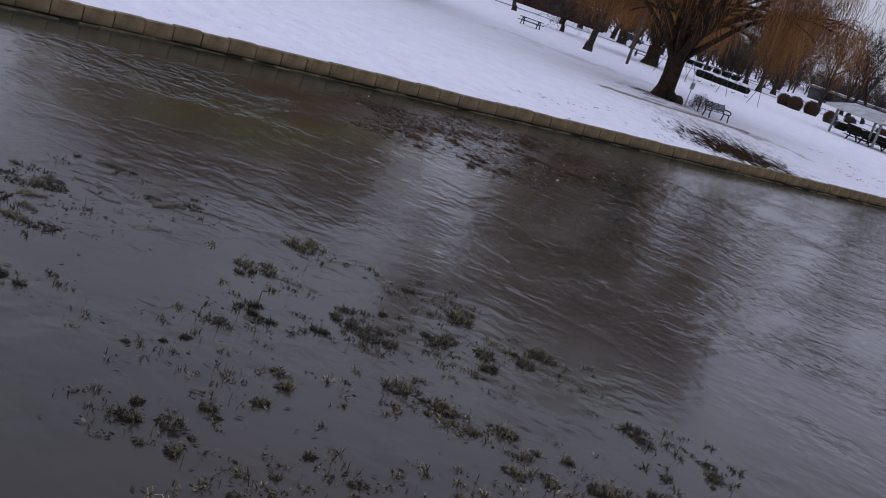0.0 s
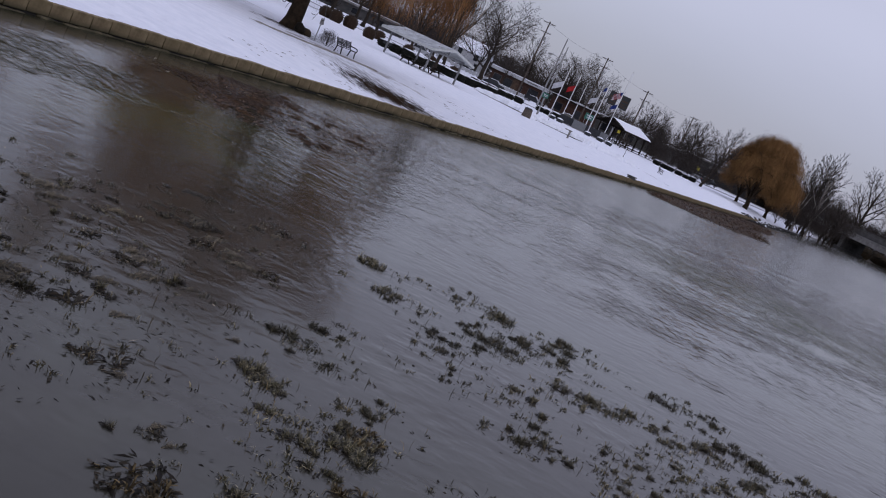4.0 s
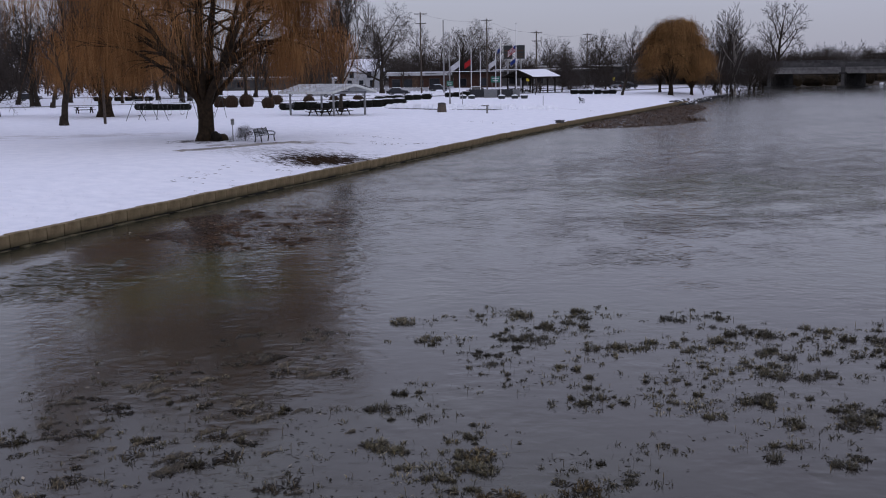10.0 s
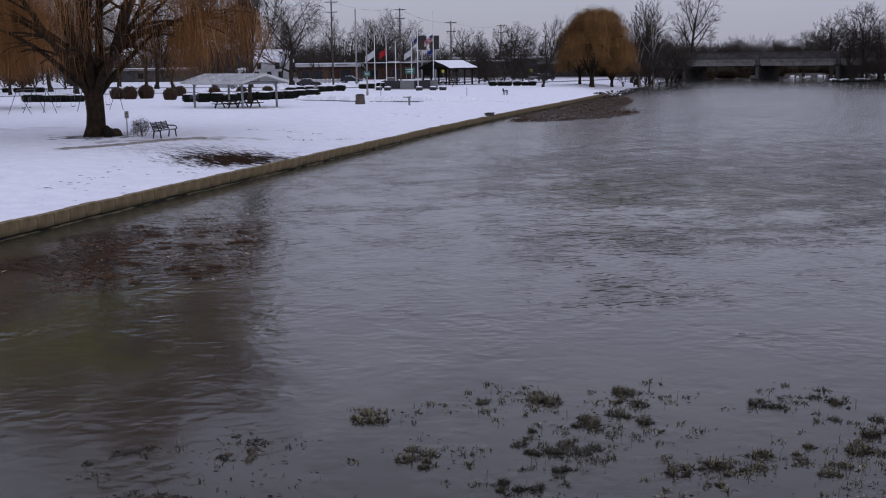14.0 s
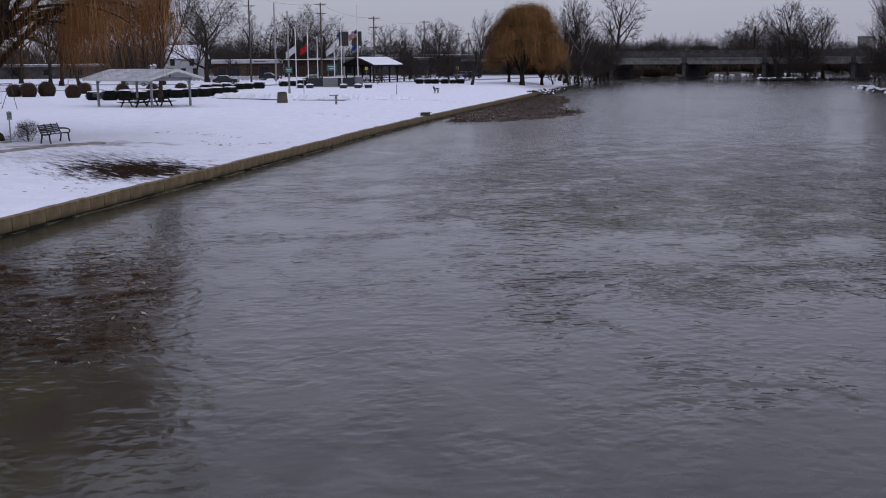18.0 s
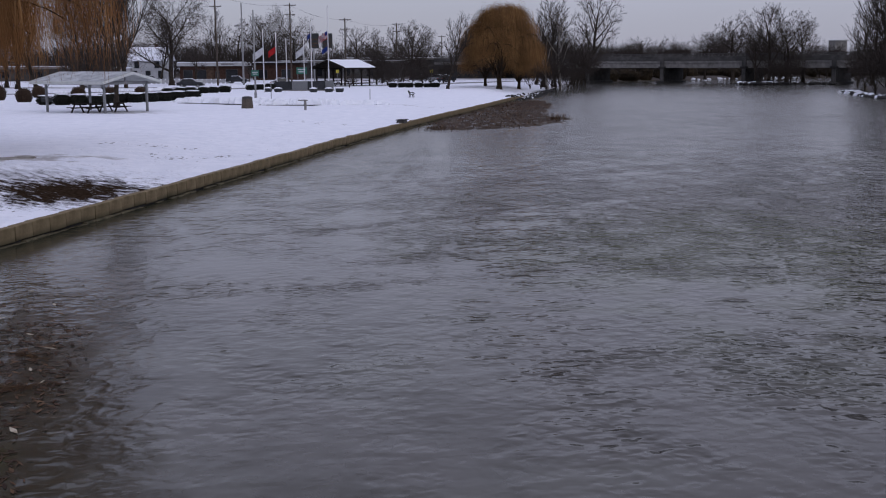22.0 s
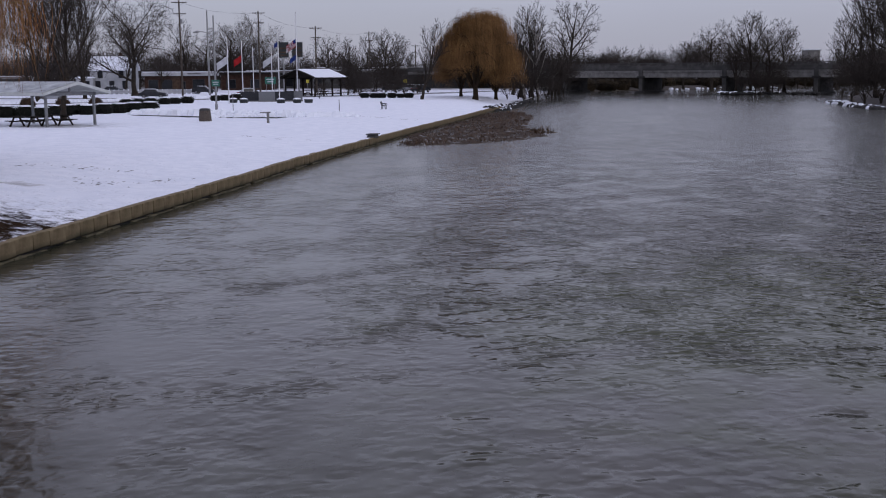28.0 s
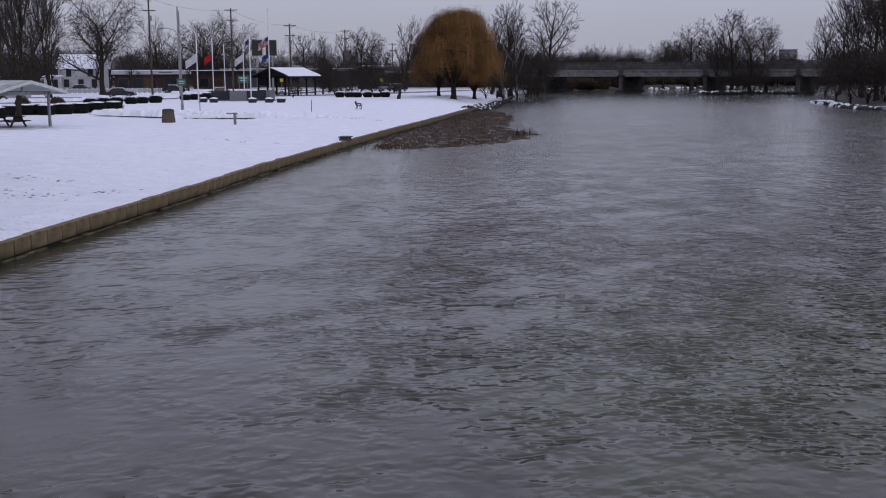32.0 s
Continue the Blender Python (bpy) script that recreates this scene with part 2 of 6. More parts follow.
WALL_BLOCK = Mat("tan_concrete_block", 0.85)
f1, f2 = WALL_BLOCK.noise(2.5, 5), WALL_BLOCK.noise(22, 4)
c = WALL_BLOCK.ramp(f1, (0.3, (0.120, 0.090, 0.052)), (0.7, (0.250, 0.194, 0.118)))
c = WALL_BLOCK.mix(WALL_BLOCK.math("MULTIPLY", WALL_BLOCK.random(), 0.45), c, (0.14, 0.11, 0.06))
c = WALL_BLOCK.mix(WALL_BLOCK.span(WALL_BLOCK.math("MULTIPLY_ADD", WALL_BLOCK.noise(0.8, 3, WALL_BLOCK.pos), -0.25, WALL_BLOCK.axis("Z")), -0.08, 0.12, 0.92, 0), c, (0.035, 0.035, 0.02))
WALL_BLOCK.color(c).bump(f2, 0.5, 0.02)
WALL_BLOCK = WALL_BLOCK.m

BARK = simple("dark_bark", (0.014, 0.011, 0.009), (0.050, 0.040, 0.031), 3.0, 0.9, 0, 0.6, 0.03)
BARK_WILLOW = simple("willow_bark", (0.011, 0.008, 0.005), (0.044, 0.030, 0.019), 3.0, 0.9, 0, 0.7, 0.04)
TWIG = simple("grey_twigs", (0.022, 0.018, 0.016), (0.064, 0.053, 0.046), 0.8, 0.9, 0, 0, 0)
BIRCH = simple("pale_birch_bark", (0.14, 0.12, 0.11), (0.40, 0.37, 0.34), 3.0, 0.8, 0, 0.3, 0.02)


def strand_mat(name, a, b, c3, rough=0.7):
    m = Mat(name, rough)
    m.color(m.mix(m.span(m.noise(0.35, 3, m.pos), 0.35, 0.65, 0, 0.8), m.ramp(m.island(), (0.1, a), (0.6, b), (1.0, c3)), a))
    return m.m


STRAND = strand_mat("willow_strands_brown", (0.13, 0.060, 0.021), (0.255, 0.122, 0.043), (0.38, 0.215, 0.09))
STRAND_GOLD = strand_mat("willow_strands_gold", (0.11, 0.056, 0.021), (0.235, 0.126, 0.047), (0.41, 0.245, 0.098))
HEDGE = strand_mat("dark_hedge", (0.006, 0.007, 0.005), (0.014, 0.015, 0.010), (0.026, 0.024, 0.017))
BALLBUSH = strand_mat("brown_bush", (0.030, 0.018, 0.011), (0.068, 0.042, 0.025), (0.12, 0.078, 0.048))
LEAF = strand_mat("rusty_wet_leaves", (0.026, 0.014, 0.009), (0.078, 0.040, 0.021), (0.17, 0.10, 0.055))
REED = strand_mat("dead_reeds", (0.024, 0.012, 0.006), (0.070, 0.036, 0.015), (0.16, 0.092, 0.042))
TUFT = strand_mat("marsh_grass", (0.014, 0.012, 0.007), (0.098, 0.086, 0.040), (0.38, 0.32, 0.19), 0.38)
WEED = strand_mat("dark_wet_weed", (0.010, 0.008, 0.006), (0.022, 0.017, 0.011), (0.06, 0.043, 0.024))
ROOF_FROST = simple("frosted_roof", (0.24, 0.25, 0.26), (0.50, 0.52, 0.54), 1.2, 0.7, 0, 0.2, 0.01)
MUD = simple("wet_mud_mat", (0.018, 0.010, 0.006), (0.060, 0.034, 0.017), 2.5, 0.7, 0, 0.6, 0.05)
LEDGE = simple("slimy_ledge_concrete", (0.026, 0.025, 0.015), (0.135, 0.115, 0.070), 2.2, 0.8, 0, 0.5, 0.03)
CONCRETE = simple("weathered_concrete", (0.13, 0.125, 0.12), (0.27, 0.26, 0.25), 0.8, 0.9, 0, 0.3, 0.03)
CONCRETE_DARK = simple("stained_concrete", (0.045, 0.045, 0.045), (0.105, 0.10, 0.097), 0.6, 0.9, 0, 0.3, 0.03)
SNOWCAP = simple("snow_cap", (0.74, 0.765, 0.83), (0.84, 0.855, 0.91), 3.0, 0.6, 0, 0.4, 0.03)
SLUSH = simple("slushy_asphalt", (0.08, 0.08, 0.085), (0.32, 0.32, 0.33), 0.9, 0.8, 0, 0.4, 0.02)
GRAVEL = simple("bare_footpath", (0.13, 0.11, 0.09), (0.42, 0.40, 0.38), 1.8, 0.9, 0, 0.4, 0.02)
BLACK_METAL = simple("black_painted_metal", (0.010, 0.012, 0.012), (0.022, 0.026, 0.026), 8, 0.45, 0, 0.05, 0.002)
GREY_METAL = simple("galvanised_steel", (0.20, 0.20, 0.205), (0.32, 0.32, 0.325), 5, 0.5, 0.6, 0.05, 0.002)
POLE_WHITE = simple("white_pole", (0.55, 0.55, 0.57), (0.72, 0.72, 0.73), 3, 0.45, 0, 0.05, 0.002)
POLE_WOOD = simple("creosoted_pole", (0.045, 0.036, 0.03), (0.10, 0.082, 0.068), 3, 0.9, 0, 0.3, 0.01)
# tone of wet stone and paths; on the bridge it carries painted shade
WET_SHADED_CONCRETE = simple("wet_and_shaded_concrete", (0.018, 0.018, 0.018), (0.05, 0.048, 0.046), 0.7, 0.8, 0, 0.3, 0.03)
WOOD_DARK = simple("dark_stained_wood", (0.010, 0.008, 0.007), (0.028, 0.022, 0.018), 4, 0.8, 0, 0.3, 0.01)
POST_GREY = simple("grey_painted_post", (0.16, 0.165, 0.17), (0.26, 0.265, 0.27), 3, 0.7, 0, 0.1, 0.005)
FASCIA = simple("pale_green_trim", (0.42, 0.44, 0.42), (0.56, 0.57, 0.55), 3, 0.6, 0, 0.05, 0.004)
BRICK = simple("red_brown_brick", (0.030, 0.016, 0.012), (0.065, 0.036, 0.027), 1.4, 0.9, 0, 0.3, 0.02)
BRICK_TAN = simple("tan_brick", (0.045, 0.030, 0.022), (0.10, 0.065, 0.045), 1.4, 0.9, 0, 0.3, 0.02)
SIDING = simple("white_siding", (0.30, 0.31, 0.32), (0.44, 0.44, 0.45), 0.9, 0.7, 0, 0.15, 0.02)
GLASS_DARK = simple("dark_window_glass", (0.010, 0.011, 0.013), (0.02, 0.022, 0.026), 2, 0.12, 0, 0, 0)
GRANITE = simple("polished_dark_granite", (0.010, 0.011, 0.013), (0.03, 0.032, 0.036), 12, 0.25, 0, 0, 0)
GRANITE_GREY = simple("grey_granite", (0.11, 0.115, 0.12), (0.18, 0.185, 0.19), 12, 0.4, 0, 0, 0)
STRIPE_RED = simple("dark_red_cloth", (0.20, 0.008, 0.012), (0.28, 0.015, 0.018), 2, 0.8, 0, 0, 0)
RED_CLOTH = simple("red_cloth", (0.24, 0.012, 0.015), (0.36, 0.024, 0.024), 2, 0.8, 0, 0, 0)
WHITE_CLOTH = simple("white_cloth", (0.36, 0.37, 0.39), (0.52, 0.52, 0.54), 2, 0.8, 0, 0, 0)
BLUE_CLOTH = simple("blue_cloth", (0.010, 0.018, 0.09), (0.02, 0.04, 0.17), 2, 0.8, 0, 0, 0)
GREEN_SIGN = simple("green_sign_paint", (0.012, 0.09, 0.065), (0.025, 0.14, 0.10), 3, 0.5, 0, 0, 0)
BIN_STONE = simple("dark_pebble_bin", (0.055, 0.045, 0.038), (0.14, 0.115, 0.095), 18, 0.9, 0, 0.6, 0.02)
RUBBER = simple("black_rubber", (0.008, 0.008, 0.008), (0.018, 0.018, 0.018), 5, 0.8, 0, 0, 0)
YELLOW = simple("yellow_plastic", (0.45, 0.36, 0.03), (0.6, 0.5, 0.06), 3, 0.5, 0, 0, 0)
CAR_DARK = simple("dark_car_paint", (0.012, 0.013, 0.016), (0.022, 0.024, 0.028), 2, 0.25, 0, 0, 0)
CAR_SILVER = simple("silver_car_paint", (0.30, 0.31, 0.33), (0.40, 0.41, 0.43), 2, 0.25, 0.3, 0, 0)
STRAW_TUFT = strand_mat("straw_grass", (0.03, 0.022, 0.012), (0.11, 0.080, 0.040), (0.32, 0.24, 0.12))
MATTED = strand_mat("matted_weed", (0.018, 0.014, 0.008), (0.088, 0.070, 0.041), (0.34, 0.27, 0.16), 0.4)
STRAW = simple("straw_litter", (0.20, 0.16, 0.10), (0.45, 0.40, 0.32), 4, 0.8, 0, 0, 0)


# ---- mesh helpers ----
def mesh_from(name, verts, faces, mat, smooth=False):
    me = bpy.data.meshes.new(name)
    me.from_pydata(verts, [], faces)
    me.materials.append(mat)
    if smooth:
        me.polygons.foreach_set("use_smooth", [True] * len(me.polygons))
    me.update()
    return me


class Geo:
    """Collects boxes, tubes and panels into one mesh."""

    def __init__(self):
        self.v, self.f = [], []

    def box(self, cx, cy, cz, sx, sy, sz, turn=0.0, taper=1.0, bev=0.0):
        b = len(self.v)
        c, s = math.cos(turn), math.sin(turn)
        rings = [(-1, 1.0)] if not bev else []
        hx, hy, hz = sx / 2, sy / 2, sz / 2
        if bev:
            levels = [(-hz, hx - bev, hy - bev), (-hz + bev, hx, hy), (hz - bev, hx * taper, hy * taper), (hz, hx * taper - bev, hy * taper - bev)]
        else:
            levels = [(-hz, hx, hy), (hz, hx * taper, hy * taper)]
        for z, ax, ay in levels:
            for x, y in ((-ax, -ay), (ax, -ay), (ax, ay), (-ax, ay)):
                self.v.append((cx + x * c - y * s, cy + x * s + y * c, cz + z))
        self.f.append((b + 3, b + 2, b + 1, b))
        n = len(levels)
        for k in range(n - 1):
            for i in range(4):
                j = (i + 1) % 4
                self.f.append((b + 4 * k + i, b + 4 * k + j, b + 4 * k + 4 + j, b + 4 * k + 4 + i))
        t = b + 4 * (n - 1)
        self.f.append((t, t + 1, t + 2, t + 3))
        return self

    def tube(self, pts, radii, sides=6, cap=True):
        b = len(self.v)
        n = len(pts)
        for i in range(n):
            p = Vector(pts[i])
            d = Vector(pts[min(i + 1, n - 1)]) - Vector(pts[max(i - 1, 0)])
            d = d.normalized() if d.length > 1e-9 else Vector((0, 0, 1))
            a = d.cross(Vector((0.31, 0.87, 0.11)) if abs(d.y) < 0.9 else Vector((1, 0, 0))).normalized()
            c = d.cross(a)
            r = radii[i] if isinstance(radii, (list, tuple)) else radii
            for k in range(sides):
                u = 2 * math.pi * k / sides
                q = p + a * (r * math.cos(u)) + c * (r * math.sin(u))
                self.v.append((q.x, q.y, q.z))
        for i in range(n - 1):
            for k in range(sides):
                j = (k + 1) % sides
                self.f.append((b + i * sides + k, b + i * sides + j, b + (i + 1) * sides + j, b + (i + 1) * sides + k))
        if cap:
            self.f.append(tuple(b + k for k in reversed(range(sides))))
            self.f.append(tuple(b + (n - 1) * sides + k for k in range(sides)))
        return self

    def quad(self, *p):
        b = len(self.v)
        self.v.extend(tuple(q) for q in p)
        self.f.append(tuple(range(b, b + len(p))))
        return self

    def mesh(self, name, mat, smooth=False):
        return mesh_from(name, self.v, self.f, mat, smooth)


def thing(name, label, category, m=None, group="", kind=""):
    e = new(name)
    e.empty_display_size = 0.2
    if m is not None:
        e.matrix_world = m
    return tagged(e, label, category, group, kind)


def part(name, geo, mat, parent, label="", smooth=False):
    ob = new(name, geo.mesh(name, mat, smooth) if isinstance(geo, Geo) else geo)
    ob.parent = parent
    if label:
        ob["label"] = label
    return ob


def solid(name, geo, mat, label, category, m=None, group="", kind="", smooth=False):
    ob = new(name, geo.mesh(name, mat, smooth))
    if m is not None:
        ob.matrix_world = m
    return tagged(ob, label, category, group, kind)


rnd = random.Random(7)

# ---- the river banks ----
WALL = [(-28.0, -60.0), (-23.22, -1.72), (-18.92, 17.20), (-14.40, 34.20), (-12.40, 40.0), (-10.05, 46.5), (-7.20, 54.0), (-4.05, 62.0), (-1.00, 70.0), (2.10, 78.0),
        (5.10, 86.2), (7.00, 91.0), (11.40, 101.91), (18.23, 118.34), (27.09, 139.06), (35.69, 159.70), (40.42, 171.14)]
BANK_W = WALL + [(48.16, 190.92), (60.20, 221.88), (73.96, 258.00), (86.00, 287.24), (137.60, 319.92), (223.60, 352.60), (361.20, 516.00), (900, 3000)]
BANK_E = [(60.20, -60.20), (70.52, 51.60), (79.12, 120.40), (86.86, 151.36), (98.04, 177.16), (129.00, 225.32), (172.00, 273.48), (249.40, 309.60), (361.20, 361.20), (481.60, 516.00), (1200, 3000)]
WALL_TOP = 0.51


def along(line, y):
    for (x0, y0), (x1, y1) in zip(line[:-1], line[1:]):
        if y <= y1:
            return x0 + (x1 - x0) * (y - y0) / (y1 - y0)
    return line[-1][0]


def smooth(a, b, x):
    t = min(max((x - a) / (b - a), 0.0), 1.0)
    return t * t * (3 - 2 * t)


def lawn(x, y):
    """The height of the park's ground."""
    d = along(BANK_W, y) - x
    rise = 0.60 - 0.10 * smooth(85, 115, y)
    z = WALL_TOP - 0.02 + rise * smooth(0.3, 9.5, d)
    if d > 1:
        z += 0.05 * noise.noise((x * 0.16, y * 0.16, 0.0)) + 0.02 * noise.noise((x * 0.7, y * 0.7, 3.0))
    if y > 172:
        z -= 0.45 * smooth(172, 190, y) * (1 - smooth(1, 10, d))
    return z


rows_y = [-70, -50, -30, -15, 0, 8, 16, 24] + [24 + 0.8 * k for k in range(1, 190)] + [178, 182, 187, 193, 200, 208, 216, 225, 235, 250, 270, 290, 310, 340, 380, 430, 500, 620, 800, 1100, 1600, 2400, 3000]
left_d = [2600, 1500, 900, 600, 420, 320, 260, 210, 170, 140, 118, 100, 86, 75, 66, 58, 51, 45, 40, 35.5, 31.5, 28, 25, 22, 19.5, 17, 15, 13.2, 11.6, 10.2, 9, 8, 7, 6.2, 5.4, 4.7, 4, 3.4, 2.8, 2.3, 1.8, 1.3, 0.9, 0.55, 0.3]
gv, gf, width_n = [], [], 0
for y in rows_y:
    xl, xr = along(BANK_W, y), along(BANK_E, y)
    row = [(xl - d, y, lawn(xl - d, y)) for d in left_d]
    row += [(xl - 0.26, y, lawn(xl - 0.3, y) - 0.01), (xl - 0.24, y, -0.7), (xl + 4, y, -0.7), ((xl + xr) / 2, y, -1.2), (xr - 6, y, -0.8)]
    for d, z in ((-1.5, -0.2), (0.2, 0.12), (1.6, 0.45), (4, 0.8), (9, 1.0), (25, 1.1), (80, 1.1), (300, 1.2), (2500, 1.2)):
        wob = 0.8 * noise.noise((y * 0.25, d, 9.0))
        row.append((xr + d + wob, y, z + 0.12 * noise.noise((y * 0.4, d * 0.4, 1.0))))
    width_n = len(row)
    gv += row
for i in range(len(rows_y) - 1):
    for k in range(width_n - 1):
        a = i * width_n + k
        gf.append((a, a + 1, a + width_n + 1, a + width_n))
ground = new("ground", mesh_from("ground", gv, gf, SNOW_GROUND, True))
tagged(ground, "snow covered park lawn with muddy bare patches and river bed", "ground", kind="structure")

wg = Geo().quad((-80, -80, 0), (700, -80, 0), (700, 1500, 0), (-80, 1500, 0))
water = solid("water", wg, WATER, "grey rippled river water with murky weed below", "river", kind="structure")
# ---- trees ----
def grow(geo, p, d, length, r, level, rng, cfg, tips):
    """One limb: a bent tube, with smaller limbs along it."""
    n = cfg.get("segs", (5, 5, 3, 2, 2))[level]
    pts, radii = [p.copy()], [r]
    end_r = r * cfg["taper"]
    for i in range(n):
        wob = Vector((rng.uniform(-1, 1), rng.uniform(-1, 1), rng.uniform(-0.6, 0.8))) * cfg["bend"]
        d = (d + wob + Vector((0, 0, cfg["lift"] * (1 if level else 0.4)))).normalized()
        p = p + d * (length / n)
        pts.append(p.copy())
        radii.append(r + (end_r - r) * (i + 1) / n)
    geo[0 if level < cfg["trunk_levels"] else 1].tube(pts, radii, 7 if level == 0 else 5 if level == 1 else 3, cap=False)
    if level >= cfg["levels"]:
        tips.append((pts[-1], d))
        return
    kids = cfg["kids"][min(level, len(cfg["kids"]) - 1)]
    first = cfg["first"] if level == 0 else 0.25
    for k in range(kids):
        u = first + (1 - first) * (k + rng.random()) / kids
        i = min(int(u * n), n - 1)
        q = pts[i].lerp(pts[i + 1], u * n - i)
        axis = (pts[i + 1] - pts[i]).normalized()
        side = axis.orthogonal().normalized()
        side = Matrix.Rotation(k * 2.4 + rng.random() * 1.2, 3, axis) @ side
        a = cfg["angle"] * rng.uniform(0.7, 1.25)
        nd = (axis * math.cos(a) + side * math.sin(a)).normalized()
        grow(geo, q, nd, length * cfg["shrink"] * rng.uniform(0.7, 1.15) * (1.1 - 0.35 * u), max(radii[i] * cfg["thin"], cfg["min_r"]), level + 1, rng, cfg, tips)
    tips.append((pts[-1], d))


BARE = dict(levels=4, trunk_levels=2, kids=[9, 6, 5, 4], first=0.28, angle=0.75, shrink=0.55, thin=0.55, taper=0.35, bend=0.13, lift=0.05, min_r=0.025)


def bare_tree_meshes(seed, height, cfg, trunk_r, bark=BARK, twig=TWIG):
    rng = random.Random(seed)
    geo = (Geo(), Geo())
    tips = []
    grow(geo, Vector((0, 0, -0.3)), Vector((0, 0, 1)), height * 0.72, trunk_r, 0, rng, cfg, tips)
    geo[0].tube([(0, 0, -0.3), (0, 0, 0.25), (0, 0, 0.8)], [trunk_r * 1.7, trunk_r * 1.25, trunk_r * 1.02], 8, cap=False)
    return geo[0].mesh("trunk", bark, True), geo[1].mesh("crown", twig)


def tree(name, meshes, label, x, y, turn=0.0, scale=1.0, z=None, group="bare trees"):
    t = thing(name, label, "tree", pose(x, y, lawn(x, y) if z is None else z, 0, 0, turn), group)
    t.scale = (scale, scale, scale)
    part("trunk", meshes[0], None, t)
    part("crown", meshes[1], None, t, "bare twiggy crown")
    return t


def willow_meshes(seed, height, radius, strands, thick, strand_mat_, low, trunk_r, skirt=1.0, dome=0.4, clusters=90, limbs=11, lobes=0):
    """Trunk and arching limbs, and thin strands that hang from them."""
    rng = random.Random(seed)
    wood, hang = Geo(), Geo()
    fork = height * 0.14
    wood.tube([(0, 0, -0.3), (0, 0, 0.2), (0.05, 0, 0.8), (0, 0.05, fork)], [trunk_r * 1.6, trunk_r * 1.25, trunk_r, trunk_r * 0.92], 10, cap=False)
    arcs = []
    for k in range(limbs):
        a = 2 * math.pi * (k + rng.uniform(-0.3, 0.3)) / limbs
        low_limb = k % 3 != 0
        top = height * (rng.uniform(0.5, 0.78) if low_limb else rng.uniform(0.85, 1.0))
        reach = radius * (rng.uniform(0.6, 0.95) if low_limb else rng.uniform(0.25, 0.5))
        pts = []
        for i in range(8):
            u = i / 7
            rr = reach * (1 - (1 - u) ** 1.25) if low_limb else reach * u
            zz = fork * 0.85 + (top - fork) * (1 - (1 - u) ** 1.7)
            pts.append(Vector((math.cos(a + 0.25 * math.sin(3 * u + k)) * rr, math.sin(a + 0.25 * math.sin(3 * u + k)) * rr, zz)))
        r0 = trunk_r * rng.uniform(0.36, 0.54)
        wood.tube(pts, [r0 * (1 - 0.8 * i / 7) for i in range(8)], 6, cap=False)
        arcs.append(pts)
        for j in range(10):
            i = rng.randint(2, 7)
            p = pts[i]
            b = a + rng.uniform(-1.1, 1.1)
            ln = radius * rng.uniform(0.3, 0.62)
            rise = rng.uniform(0.12, 0.35) * ln
            sub = []
            for s in range(6):
                u = s / 5
                sub.append(p + Vector((math.cos(b) * ln * u, math.sin(b) * ln * u, rise * 4 * u * (1 - u) + 0.15 * ln * u - 0.35 * ln * u * u)))
            q = r0 * 0.3
            wood.tube(sub, [max(q * (1 - 0.75 * s / 5), 0.02) for s in range(6)], 4, cap=False)
            arcs.append(sub)
            for _ in range(3):
                s0 = sub[rng.randint(1, 4)]
                b2 = b + rng.uniform(-1.3, 1.3)
                l2 = ln * rng.uniform(0.35, 0.7)
                tw = [s0 + Vector((math.cos(b2) * l2 * u, math.sin(b2) * l2 * u, l2 * (0.5 * u - 0.7 * u * u))) for u in (0, 0.3, 0.6, 1.0)]
                wood.tube(tw, [0.035, 0.028, 0.02, 0.014], 3, cap=False)
                arcs.append(tw)
    heads = []
    for k in range(lobes):
        a, u = 2.4 * k + rng.uniform(-0.5, 0.5), math.sqrt((k + 0.4) / lobes)
        rl = radius * rng.uniform(0.24, 0.40)
        c0 = Vector(((radius - 0.7 * rl) * u * math.cos(a), (radius - 0.7 * rl) * u * math.sin(a), height * (0.34 + 0.56 * math.sqrt(1 - u ** 4)) * rng.uniform(0.78, 1.08)))
        reach0, floor0 = rng.uniform(0.6, 1.05), rng.uniform(0.8, 1.7)
        for _ in range(34):
            b, e = rng.uniform(0, 2 * math.pi), math.asin(rng.uniform(-0.15, 1.0))
            q = rl * rng.uniform(0.75, 1.0)
            heads.append((c0 + Vector((q * math.cos(e) * math.cos(b), q * math.cos(e) * math.sin(b), 0.75 * q * math.sin(e))), reach0 * rng.uniform(0.7, 1.1), floor0 * rng.uniform(0.85, 1.2)))
    for k in range(clusters):
        if rng.random() < dome:
            a, u = rng.uniform(0, 2 * math.pi), rng.random() ** 0.55
            lump = 1 + 0.15 * math.sin(2 * a + seed) + 0.12 * math.sin(5 * a + 2 * seed)
            rr = radius * u * lump * rng.uniform(0.8, 1.05)
            c = Vector((rr * math.cos(a), rr * math.sin(a), height * (0.45 + 0.52 * math.sqrt(max(1 - u * u, 0))) * rng.uniform(0.86, 1.04)))
        else:
            arc = rng.choice(arcs)
            i = rng.randint(len(arc) // 2, len(arc) - 1)
            c = arc[i].copy()
        heads.append((c, rng.uniform(0.55, 1.0), rng.uniform(0.75, 1.9)))
    for n_s in range(strands):
        c, reach, floor_k = rng.choice(heads)
        sp = 0.68 if lobes else 0.75
        p = c + Vector((rng.gauss(0, sp), rng.gauss(0, sp), rng.gauss(0, sp * 0.75)))
        out = Vector((p.x, p.y, 0))
        rr = out.length
        out = out.normalized() if rr > 0.01 else Vector((1, 0, 0))
        out = Matrix.Rotation(rng.uniform(-0.9, 0.9), 3, "Z") @ out
        fall = max(p.z - low * floor_k * rng.uniform(0.8, 1.4), 0.6)
